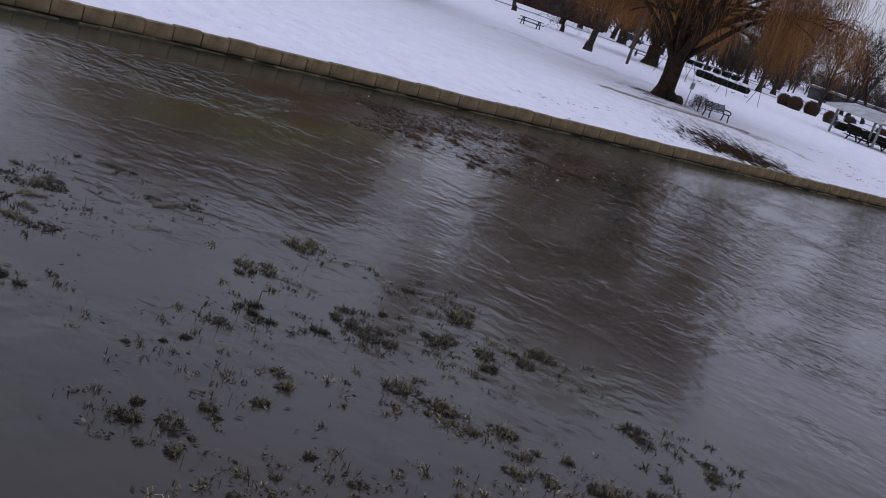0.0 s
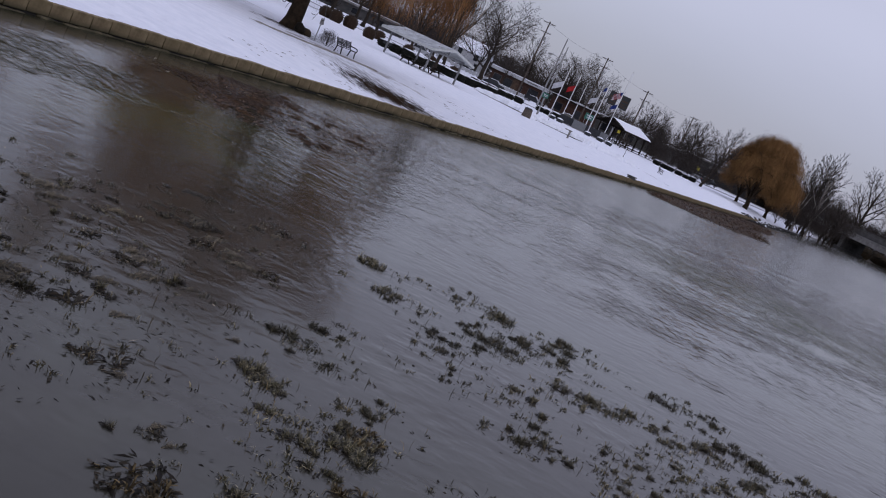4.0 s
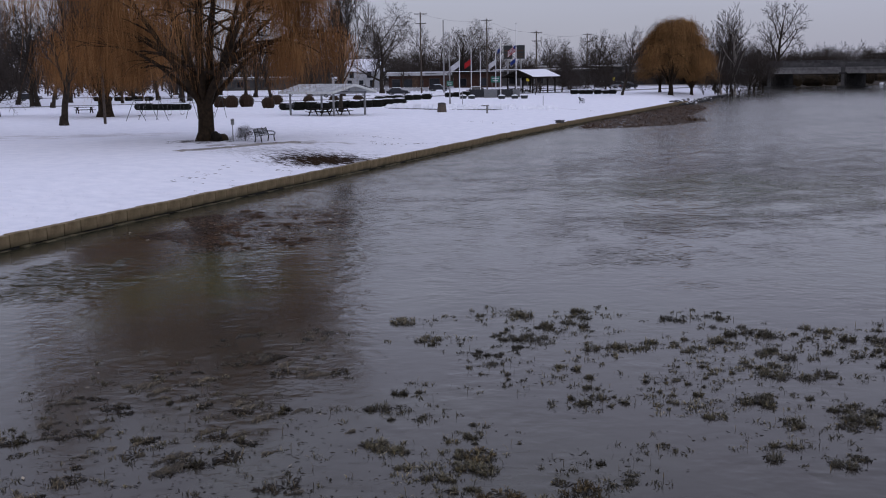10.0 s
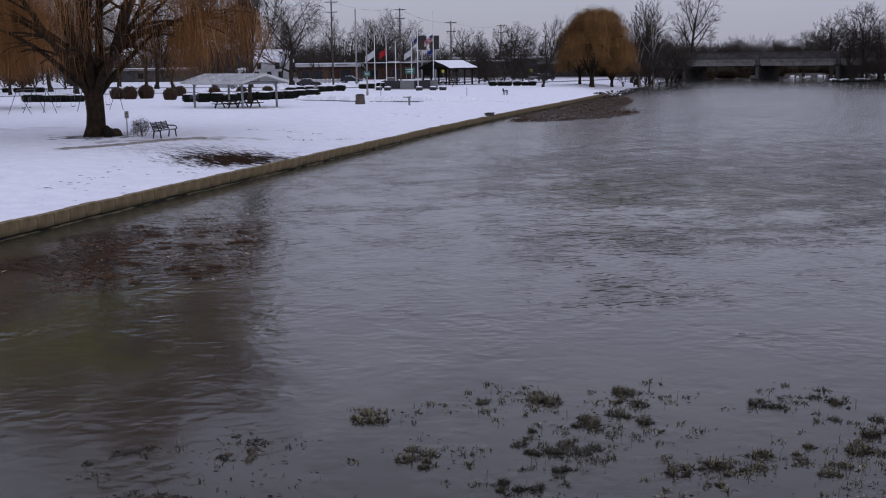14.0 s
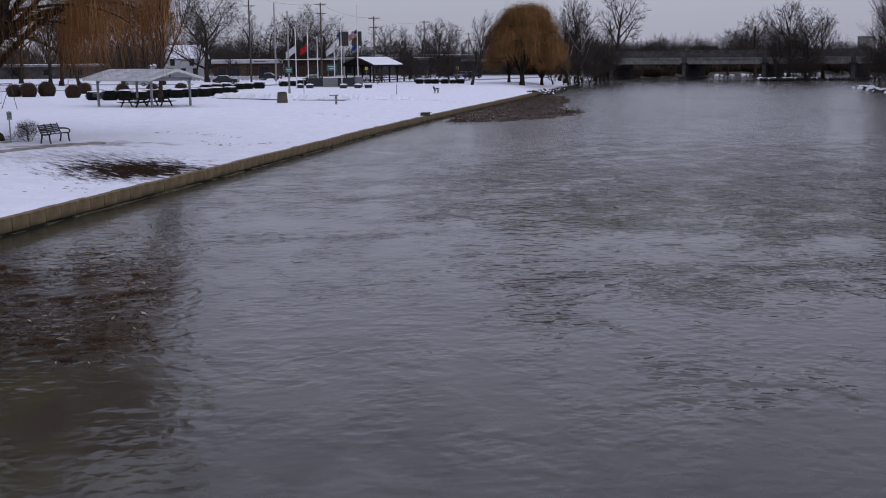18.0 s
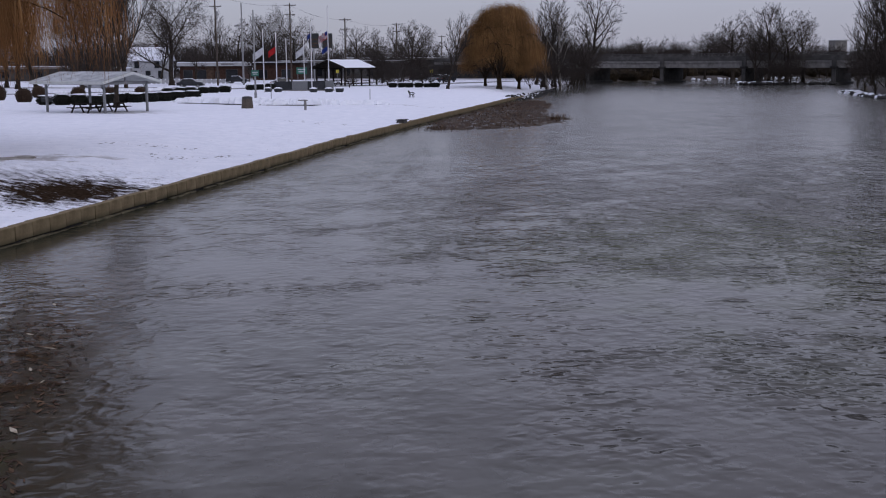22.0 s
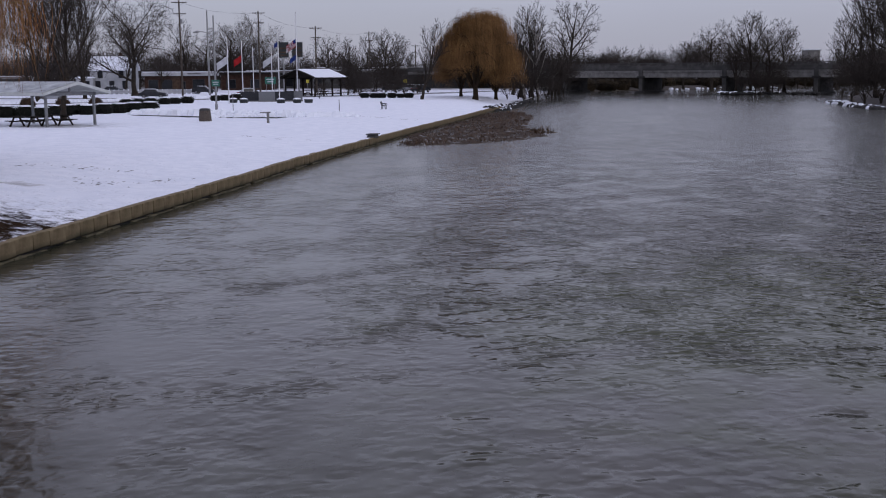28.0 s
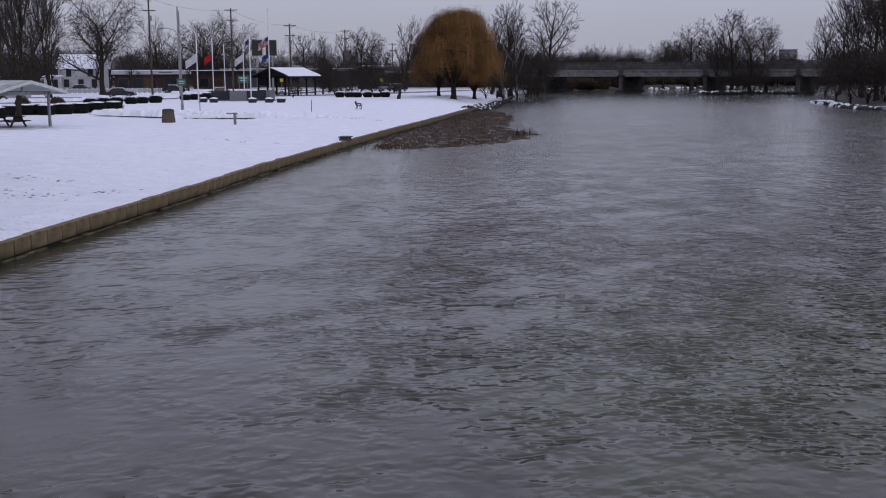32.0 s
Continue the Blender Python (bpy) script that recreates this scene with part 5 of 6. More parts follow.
def flag_mesh(w, h, seed, mat, droop=0.5):
    geo = Geo()
    n = 8
    for i in range(n + 1):
        u = i / n
        for j in range(6):
            v = j / 5
            geo.v.append((u * w * (1 - 0.25 * droop), 0.12 * math.sin(u * 7 + seed + v * 1.5) * u, -v * h - droop * u * w * 0.75))
    for i in range(n):
        for j in range(5):
            a = i * 6 + j
            geo.f.append((a, a + 1, a + 7, a + 6))
    n2 = len(geo.v)
    for x, y, z in list(geo.v):
        geo.v.append((x, y + 0.012, z))
    geo.f += [tuple(i + n2 for i in reversed(f)) for f in list(geo.f)]
    return geo.mesh("flag", mat, True)


def flag_pole(x, y, h, flags, label):
    t = thing("flag_pole", label, "flag pole", pose(x, y, lawn(x, y), 0, 0, 165), "flag poles")
    part("pole", Geo().tube([(0, 0, -0.2), (0, 0, h * 0.5), (0, 0, h)], [0.075, 0.065, 0.04], 8), POLE_WHITE, t)
    part("ball_finial", Geo().tube([(0, 0, h), (0, 0, h + 0.07), (0, 0, h + 0.14)], [0.03, 0.09, 0.03], 8), GREY_METAL, t)
    part("halyard", Geo().tube([(0.1, 0, 1.2), (0.1, 0, h - 0.1)], 0.008, 4), GREY_METAL, t)
    for z, w2, hh, mat, seed, what in flags:
        if mat is None:
            f = part("striped_flag", flag_mesh(w2, hh, seed, WHITE_CLOTH, 0.75), None, t, "drooping flag with red stripes and a blue corner")
            fm = flag_mesh(w2, hh / 13 * 1.15, seed, STRIPE_RED, 0.75)
            for k in range(7):
                s = part("red_stripe", fm, None, f)
                s.location = (0.0, -0.02, -2 * k * hh / 13)
                s2 = part("red_stripe", fm, None, f)
                s2.location = (0.0, 0.02, -2 * k * hh / 13)
            c = part("blue_corner", flag_mesh(w2 * 0.48, hh * 0.54, seed, BLUE_CLOTH, 0.75), None, f)
            c.location = (0, -0.04, 0.01)
            c2 = part("blue_corner", c.data, None, f)
            c2.location = (0, 0.04, 0.01)
        else:
            f = part("flag", flag_mesh(w2, hh, seed, mat, 0.75), None, t, what)
        f.location = (0.08, 0, z)


for x, y, h, flags, label in (
        (4.6, 177.0, 8.6, [(6.2, 1.7, 1.0, WHITE_CLOTH, 1.0, "drooping white flag")], "white flag pole with a drooping white flag"),
        (7.1, 192.3, 8.6, [(6.6, 1.4, 0.95, RED_CLOTH, 2.0, "drooping red flag")], "white flag pole with a red flag"),
        (9.1, 200.6, 8.0, [], "plain white flag pole"),
        (12.0, 201.7, 8.0, [(6.6, 1.6, 1.0, WHITE_CLOTH, 3.0, "drooping white flag")], "white flag pole with a small white flag"),
        (11.5, 180.5, 9.9, [(8.2, 0.6, 0.6, BLUE_CLOTH, 4.0, "drooping dark blue flag")], "tall white flag pole with a dark blue flag"),
        (14.7, 188.5, 12.4, [(8.8, 1.7, 1.05, None, 5.0, ""), (6.6, 1.1, 0.7, BLUE_CLOTH, 6.0, "drooping blue flag")], "tallest white flag pole flying a striped flag")):
    flag_pole(x, y, h, flags, label)

# memorial slabs and planters
for x, y, w2, mat, label in ((8.0, 186.6, 2.6, GRANITE, "polished black granite memorial slab"), (10.2, 185.2, 2.5, GRANITE_GREY, "grey granite memorial slab"), (12.5, 184.6, 2.6, GRANITE, "polished black granite memorial slab"), (14.4, 185.0, 1.3, GRANITE_GREY, "narrow grey granite memorial slab")):
    t = thing("memorial_slab", label, "memorial", pose(x, y, lawn(x, y), 0, 0, -12), "memorial slabs")
    part("slab", Geo().box(0, 0, 0.72, w2, 0.3, 1.35, bev=0.03), mat, t)
    part("base", Geo().box(0, 0, 0.04, w2 + 0.2, 0.5, 0.16, bev=0.02), CONCRETE, t)
for px in ((6.6, 179.0), (11.4, 176.9), (13.5, 176.3), (15.0, 176.0), (5.3, 181.9)):
    t = thing("planter", "round black planter tub heaped with snow", "planter", pose(px[0], px[1], lawn(*px)), "planters")
    part("tub", Geo().tube([(0, 0, -0.05), (0, 0, 0.2), (0, 0, 0.5)], [0.5, 0.58, 0.62], 12), BLACK_METAL, t)
    part("snow", Geo().tube([(0, 0, 0.48), (0, 0, 0.58), (0, 0, 0.68)], [0.6, 0.5, 0.15], 12), SNOWCAP, t)


def pavilion():
    x, y = 20.2, 219.0
    b = thing("pavilion", "dark open pavilion with a snow covered gable roof", "pavilion", pose(x, y, lawn(x, y), 0, 0, 40))
    lx, ly = 6.4, 7.0
    gable_roof(b, lx, ly, 3.2, 4.6, 0.9, WOOD_DARK, WOOD_DARK, 0.12)
    for sy in (-1, 1):
        for k in range(4):
            xx = -lx / 2 + lx * k / 3
            p = part("post", Geo().box(xx, sy * ly / 2, 1.6, 0.22, 0.22, 3.4, bev=0.015), WOOD_DARK, b)
            for q in (-1, 1):
                if -lx / 2 < xx + q * 0.6 < lx / 2:
                    part("brace", Geo().tube([(xx, sy * ly / 2, 2.4), (xx + q * 0.7, sy * ly / 2, 3.1)], 0.07, 4), WOOD_DARK, b)
        part("beam", Geo().box(0, sy * ly / 2, 3.18, lx + 0.6, 0.18, 0.3), WOOD_DARK, b)
        part("rail", Geo().box(0, sy * ly / 2, 0.9, lx, 0.08, 0.12), WOOD_DARK, b)
        part("rail", Geo().box(0, sy * ly / 2, 0.45, lx, 0.08, 0.12), WOOD_DARK, b)
    for sx in (-1, 1):
        gw = Geo()
        o = sx * lx / 2
        tri = [(o - 0.05, -ly / 2, 3.2), (o - 0.05, ly / 2, 3.2), (o - 0.05, 0, 4.35)]
        tr2 = [(x2 + 0.1, y2, z2) for x2, y2, z2 in tri]
        gw.quad(*tri).quad(*tr2[::-1])
        for i in range(3):
            j = (i + 1) % 3
            gw.quad(tri[i], tr2[i], tr2[j], tri[j])
        part("gable_wall", gw, WOOD_DARK, b)
    for k in range(2):
        copy_thing(table_a, pose(x - 1.6 + 3.0 * k, y - 0.8 + 1.6 * k, lawn(x, y), 0, 0, 40))


pavilion()
x, y = 19.3, 201.5
tree("bare_bush", shrub, "low bare shrub beside the pavilion", x, y, 60, 0.65, group="bushes")


# ---- buildings ----
def window(b, x, y, z, w2, h, side=-1):
    f = part("window", Geo().box(x, y, z, w2, 0.08, h), CONCRETE_DARK, b, "dark framed window")
    part("pane", Geo().box(x, y + side * 0.045, z, w2 - 0.16, 0.02, h - 0.16), GLASS_DARK, f)


def flat_building(name, label, x, y, turn, lx, ly, h, wall_mat, windows, sign=False, fascia=0.55, trim=None):
    b = thing(name, label, "building", pose(x, y, 1.0, 0, 0, turn), "town buildings")
    part("wall", Geo().box(0, 0, h / 2 - 0.2, lx, ly, h + 0.4), wall_mat, b)
    part("fascia", Geo().box(0, -0.35, h - fascia / 2 + 0.15, lx + 1.0, ly + 1.3, fascia, bev=0.04), trim or (CONCRETE if wall_mat is CONCRETE_DARK else SIDING), b, "flat roof fascia")
    part("roof_snow", Geo().box(0, -0.35, h + 0.24, lx + 0.8, ly + 1.1, 0.16, bev=0.05), SNOWCAP, b)
    for wx, w2, z, hh in windows:
        window(b, wx, -ly / 2 - 0.03, z, w2, hh)
    if sign:
        part("sign_bar", Geo().box(lx * 0.25, -ly / 2 - 1.02, h - 0.2, lx * 0.2, 0.03, 0.22), CONCRETE_DARK, b, "dark unreadable lettering")
    return b


x, y = -2.8, 290.1
b = flat_building("brick_shop", "low brick shop with a white fascia and dark windows", x, y, -8, 15.0, 10.0, 4.2, BRICK,
                  [(-5.6, 2.2, 1.5, 2.4), (-2.6, 2.6, 1.5, 2.4), (4.6, 2.8, 1.4, 2.8), (1.2, 0.9, 1.2, 2.3)], True, 0.8, SIDING)
part("panel", Geo().box(-0.6, -5.04, 1.9, 1.9, 0.06, 3.4, bev=0.02), BRICK_TAN, b, "tan timber panel")
x, y = -18.4, 300.1
b = thing("white_house", "white sided house with a gabled roof and porch", "house", pose(x, y, 1.0, 0, 0, -8), "town buildings")
part("wall", Geo().box(0, 0, 2.45, 9.5, 8.5, 5.7), SIDING, b)
for s_y in (-1, 1):
    slope = Geo()
    up = [(-5.2, s_y * 4.8, 5.0), (5.2, s_y * 4.8, 5.0), (5.2, 0, 8.2), (-5.2, 0, 8.2)]
    slope.quad(*up).quad(*[(qx, qy, qz - 0.18) for qx, qy, qz in up][::-1])
    for i in range(4):
        j = (i + 1) % 4
        slope.quad(up[i], (*up[i][:2], up[i][2] - 0.18), (*up[j][:2], up[j][2] - 0.18), up[j])
    part("roof_slope", slope, SNOWCAP, b, "snow covered roof slope")
for gx in (-4.73, 4.73):
    gb = Geo()
    for q in (-0.06, 0.06):
        gb.v += [(gx + q, -4.2, 5.1), (gx + q, 4.2, 5.1), (gx + q, 0, 7.95)]
    gb.f += [(0, 2, 1), (3, 4, 5), (0, 1, 4, 3), (1, 2, 5, 4), (2, 0, 3, 5)]
    part("gable", gb, SIDING, b)
part("chimney", Geo().box(1.5, 1.0, 8.1, 0.7, 0.7, 1.6), BRICK, b)
part("porch", Geo().box(-5.6, -4.6, 1.4, 3.8, 3.2, 3.4, bev=0.05), SIDING, b, "small white porch")
part("porch_roof", Geo().box(-5.6, -4.7, 3.3, 4.3, 3.7, 0.4, taper=0.8, bev=0.05), SNOWCAP, b)
for wx, z in ((-3.0, 1.6), (0.2, 1.6), (3.2, 1.6), (-2.4, 4.0), (2.4, 4.0)):
    window(b, wx, -4.3, z, 1.2, 1.8)
for wx in (-6.3, -4.9):
    window(b, wx, -6.24, 1.5, 0.9, 2.0)
for name, label, pos, turn, lx, ly, h, mat, wins in (
        ("warehouse", "long grey flat-roofed building beyond the road", (33.2, 333.7), -18, 34, 16, 4.6, CONCRETE_DARK, [(-12, 2.5, 1.6, 2.2), (-6, 2.5, 1.6, 2.2), (2, 2.5, 1.6, 2.2), (9, 2.5, 1.6, 2.2)]),
        ("warehouse", "long grey flat-roofed building beyond the road", (52.4, 377.6), -18, 40, 16, 5.6, CONCRETE_DARK, [(-12, 3, 1.8, 2.4), (-4, 3, 1.8, 2.4), (6, 3, 1.8, 2.4), (14, 3, 1.8, 2.4)]),
        ("shop", "low brown brick shop beyond the flag poles", (13.5, 307.5), -14, 12, 10, 4.2, BRICK, [(-3.5, 2.4, 1.5, 2.2), (2.5, 2.4, 1.5, 2.2)]),
        ("brick_hall", "low red brick hall at the park edge", (-94.1, 210.7), 10, 18, 10, 3.6, BRICK, [(-6, 1.5, 1.6, 1.5), (0, 1.5, 1.6, 1.5), (6, 1.5, 1.6, 1.5)]),
        ("shop", "long low grey building beyond the hedge", (-53.9, 317.3), -4, 26, 12, 3.4, CONCRETE_DARK, [(-8, 2, 1.6, 1.6), (0, 2, 1.6, 1.6), (8, 2, 1.6, 1.6)]),
        ("tower_block", "far dark tower block on the skyline", (428.4, 726.8), 0, 9, 9, 19, CONCRETE, []),
        ("far_block", "far low dark block on the skyline", (284.2, 674.3), 0, 13, 9, 12, CONCRETE_DARK, [])):
    flat_building(name, label, pos[0], pos[1], turn, lx, ly, h, mat, wins, trim=WOOD_DARK if mat is BRICK else None)


def billboard():
    x, y = 20.3, 263.3
    t = thing("billboard", "dark roadside sign board on two steel posts", "sign", pose(x, y, 1.0, 0, 0, -15))
    for s in (-1.6, 1.6):
        part("post", Geo().box(s, 0, 5.0, 0.3, 0.3, 10.4), GREY_METAL, t)
    for k, (sx, w2) in enumerate(((-1.5, 2.7), (1.45, 2.8))):
        bd = part("board", Geo().box(sx, -0.25, 8.9, w2 * 0.8, 0.3, 3.2, bev=0.04), BLACK_METAL, t)
        part("lettering_bar", Geo().box(sx, -0.42, 9.2, w2 * 0.6, 0.02, 0.35).box(sx, -0.42, 8.4, w2 * 0.7, 0.02, 0.25).box(sx, -0.42, 7.8, w2 * 0.5, 0.02, 0.25), BRICK_TAN, bd, "faded lettering bars")


billboard()
x, y = 14.4, 241.7
t = thing("road_sign", "green road sign on two posts", "sign", pose(x, y, 1.0, 0, 0, -15))
for s in (-0.8, 0.8):
    part("post", Geo().tube([(s, 0, -0.2), (s, 0, 3.4)], 0.05, 6), GREY_METAL, t)
part("plate", Geo().box(0, -0.06, 2.6, 2.1, 0.03, 1.3, bev=0.01), GREEN_SIGN, t)
part("lettering_bar", Geo().box(0, -0.08, 2.85, 1.5, 0.008, 0.2).box(0, -0.08, 2.4, 1.2, 0.008, 0.2), WHITE_CLOTH, t)
for px in ((21.7, 243.4), (39.4, 234.6)):
    t = thing("warning_sign", "yellow warning sign on a thin post", "sign", pose(px[0], px[1], 1.0, 0, 0, -10), "warning signs")
    part("post", Geo().tube([(0, 0, -0.2), (0, 0, 2.2)], 0.04, 6), GREY_METAL, t)
    part("plate", Geo().box(0, -0.05, 2.4, 0.6, 0.03, 0.6, bev=0.01), YELLOW, t)


# ---- cars ----
def car(paint, label):
    t = thing("car", label, "car", group="parked cars")
    body = Geo()
    prof = [(-2.2, 0.35), (-2.25, 0.75), (-2.0, 0.92), (-1.3, 0.98), (1.0, 0.98), (1.95, 0.88), (2.2, 0.7), (2.2, 0.35)]
    n = len(prof)
    for y in (-0.88, 0.88):
        body.v += [(px, y, pz) for px, pz in prof]
    body.f.append(tuple(range(n)))
    body.f.append(tuple(range(2 * n - 1, n - 1, -1)))
    for i in range(n):
        j = (i + 1) % n
        body.f.append((i, i + n, j + n, j))
    part("body", body, paint, t)
    cab = Geo()
    prof2 = [(-1.75, 0.95), (-1.15, 1.45), (0.35, 1.48), (1.05, 0.95)]
    for y, ins in ((-0.84, 0.0), (0.84, 0.0)):
        cab.v += [(px, y * (0.84 if pz > 1 else 1.0), pz) for px, pz in prof2]
    cab.f += [(0, 1, 2, 3), (7, 6, 5, 4), (0, 4, 5, 1), (1, 5, 6, 2), (2, 6, 7, 3)]
    part("cabin_glass", cab, GLASS_DARK, t)
    part("roof", Geo().box(-0.4, 0, 1.5, 1.5, 1.35, 0.06, bev=0.02), SNOWCAP, t, "snow dusted roof")
    for x in (-1.35, 1.35):
        for y in (-0.82, 0.82):
            wh = part("wheel", Geo().tube([(x, y - 0.11, 0.33), (x, y + 0.11, 0.33)], 0.33, 12), RUBBER, t)
            part("rim", Geo().tube([(x, y - 0.12, 0.33), (x, y + 0.12, 0.33)], 0.19, 8), GREY_METAL, wh)
    for y in (-0.6, 0.6):
        part("headlight", Geo().box(2.19, y, 0.72, 0.06, 0.3, 0.14), POLE_WHITE, t)
        part("tail_light", Geo().box(-2.22, y, 0.78, 0.06, 0.3, 0.14), RED_CLOTH, t)
    return t


dark_car = car(CAR_DARK, "dark parked car dusted with snow")
dark_car.matrix_world = pose(-16.4, 266.3, 1.05, 0, 0, -10)
silver_car = car(CAR_SILVER, "silver parked car dusted with snow")
silver_car.matrix_world = pose(44.0, 251.2, 1.05, 0, 0, -25)
for base, pos, turn in ((dark_car, (44.9, 246.5), 40), (dark_car, (41.2, 258.1), -10), (dark_car, (1.9, 252.0), -15), (dark_car, (-6.4, 212.5), -10), (dark_car, (9.2, 211.9), 10), (silver_car, (-20.8, 202.1), 0), (dark_car, (-77.4, 210.7), 0)):
    copy_thing(base, pose(pos[0], pos[1], 1.05, 0, 0, turn))


# ---- paths and roads ----
def ribbon(name, label, category, pts, width, mat, lift=0.03, step=2.0, rag=0.0):
    geo = Geo()
    dense = []
    for a, b in zip(pts[:-1], pts[1:]):
        n = max(int(math.hypot(b[0] - a[0], b[1] - a[1]) / step), 1)
        dense += [(a[0] + (b[0] - a[0]) * k / n, a[1] + (b[1] - a[1]) * k / n) for k in range(n)]
    dense.append(pts[-1])
    for i, (x, y) in enumerate(dense):
        x0, y0 = dense[max(i - 1, 0)]
        x1, y1 = dense[min(i + 1, len(dense) - 1)]
        d = math.hypot(x1 - x0, y1 - y0)
        nx, ny = -(y1 - y0) / d, (x1 - x0) / d
        for k in (-1.0, -0.5, 0.0, 0.5, 1.0):
            h = width / 2 * (1 + rag * rnd.uniform(-1, 1))
            qx, qy = x + nx * h * k, y + ny * h * k
            geo.v.append((qx, qy, lawn(qx, qy) + (lift if abs(k) < 1 else -0.03)))
    for i in range(len(dense) - 1):
        for k in range(4):
            a = i * 5 + k
            geo.f.append((a, a + 5, a + 6, a + 1))
    return solid(name, geo, mat, label, category, kind="structure", smooth=True)


ribbon("footpath", "narrow bare footpath across the snowy lawn", "path", [(-15.31, 64.67), (-13.16, 67.08), (-11.18, 69.66), (-9.03, 71.90)], 1.9, GRAVEL, 0.02, 0.5, 0.7)
ribbon("park_road", "grey slushy park road", "road", [(-163.40, 150.50), (-94.60, 159.96), (-67.08, 165.98), (-48.16, 176.30), (-25.80, 183.18), (-6.88, 193.50), (17.20, 225.32), (43.00, 283.80)], 6.0, SLUSH, 0.04, 3.0, 0.06)
ribbon("main_road", "slushy main road before the buildings", "road", [(-137.60, 258.00), (-51.60, 230.48), (-8.60, 215.00), (12.04, 213.28), (34.40, 225.32), (64.50, 258.00)], 8.0, SLUSH, 0.05, 4.0, 0.05)
ribbon("kerb_path", "grey wet path beside ploughed snow", "path", [(-5.16, 138.46), (1.29, 130.72), (7.74, 126.85)], 2.1, WET_SHADED_CONCRETE, 0.035, 1.0, 0.25)


def snow_bank(a, b, n, size, label):
    rng = random.Random(int(a[0] * 10))
    geo = Geo()
    for k in range(n):
        u = rng.random()
        x, y = a[0] + (b[0] - a[0]) * u + rng.uniform(-0.8, 0.8), a[1] + (b[1] - a[1]) * u + rng.uniform(-0.8, 0.8)
        s = size * rng.uniform(0.5, 1.3)
        geo.box(x, y, lawn(x, y) + s * 0.18, s * rng.uniform(1.0, 1.7), s * rng.uniform(0.8, 1.3), s * rng.uniform(0.5, 0.95), rng.uniform(0, 3), 0.55, s * 0.14)
    solid("snow_bank", geo, SNOWCAP, label, "snow bank", kind="stuff")


snow_bank((-5.16, 141.04), (9.03, 129.00), 420, 0.75, "lumpy ridge of ploughed snow by the path")
snow_bank((1.58, 130.2), (13.76, 128.0), 150, 0.6, "lumpy ridge of ploughed snow on the lawn")
snow_bank((-25.80, 187.48), (-5.16, 196.08), 70, 0.7, "ploughed snow along the park road")
snow_bank((-6.88, 211.56), (12.04, 208.98), 60, 0.7, "ploughed snow along the main road")
x, y = -9.0, 255.6
fn = thing("snowy_fence", "low scalloped white fence topped with snow", "fence", pose(x, y, lawn(x, y), 0, 0, -8))
for k in range(22):
    part("fence_panel", Geo().tube([(-10 + k * 0.95, 0.06, 0.45), (-10 + k * 0.95, -0.06, 0.45)], 0.5, 10), SIDING, fn)
    part("fence_snow", Geo().tube([(-10.48 + k * 0.95, 0, 0.72), (-10.48 + k * 0.95, 0, 0.98)], [0.16, 0.05], 6), SNOWCAP, fn)


# ---- outfall, rocks, island ----
x, y = 12.38, 104.23
t = thing("outfall", "dark concrete outfall box on the wall top", "drain", pose(x - 0.3, y, WALL_TOP - 0.05, 0, 0, 65))
part("box", Geo().box(0, 0, 0.1, 1.0, 0.6, 0.25, 0, 0.9, 0.04), CONCRETE_DARK, t)
part("lid", Geo().box(0.05, 0, 0.25, 1.15, 0.7, 0.06, bev=0.02), CONCRETE_DARK, t)


def rocks(name, label, pts, n, spread, size, mat):
    rng = random.Random(n)
    geo = Geo()
    for k in range(n):
        u = rng.random() * (len(pts) - 1)
        i = int(u)
        x = pts[i][0] + (pts[i + 1][0] - pts[i][0]) * (u - i) + rng.uniform(-spread, spread)
        y = pts[i][1] + (pts[i + 1][1] - pts[i][1]) * (u - i) + rng.uniform(-spread, spread)
        s = size * rng.uniform(0.5, 1.4)
        z = max(lawn(x, y), 0.0) if x < along(BANK_W, y) else 0.25 if "island" in label else 0.05
        geo.box(x, y, z + s * 0.12, s * rng.uniform(0.9, 1.7), s, s * 0.7, rng.uniform(0, 3), rng.uniform(0.5, 0.8), s * 0.14)
    solid(name, geo, mat, label, "rocks", kind="stuff", smooth=True)


rocks("bank_rocks", "dark rocks along the river bend", [(36.12, 161.68), (43.00, 175.44), (49.02, 192.64), (56.76, 209.84)], 190, 1.0, 0.34, WET_SHADED_CONCRETE)
rocks("snowy_rocks", "snow covered rocks along the river bend", [(36.98, 165.12), (43.00, 178.88), (49.02, 195.22)], 70, 1.5, 0.3, SNOWCAP)
rocks("debris_rocks", "snow and rubble on the island before the bridge", [(109.5, 241.5), (113.5, 240.0), (116.0, 239.4)], 44, 0.9, 0.85, SNOWCAP)
rocks("debris_rocks", "small snowy heap on the island before the bridge", [(120.2, 239.6), (122.0, 239.4)], 10, 0.5, 0.7, SNOWCAP)
rocks("bank_rubble", "snow covered rubble on the far bank", [(98.0, 182.5), (94.4, 175.5), (88.9, 162.5), (85.6, 152.0)], 80, 1.5, 0.6, SNOWCAP)
rocks("bank_rubble", "dark rubble at the water line of the far bank", [(97.0, 181.0), (93.6, 174.5), (88.0, 161.5), (84.8, 151.0)], 110, 1.0, 0.55, WET_SHADED_CONCRETE)
rocks("far_bank_snow", "patches of snow on the bank beyond the bridge", [(128.0, 312.0), (150.0, 323.0), (176.0, 333.0)], 34, 2.5, 0.7, SNOWCAP)
rocks("island_logs", "dark driftwood and rubble on the island", [(108.0, 240.5), (116.0, 237.8), (127.0, 236.0)], 70, 1.2, 0.7, WET_SHADED_CONCRETE)
isl = Geo()
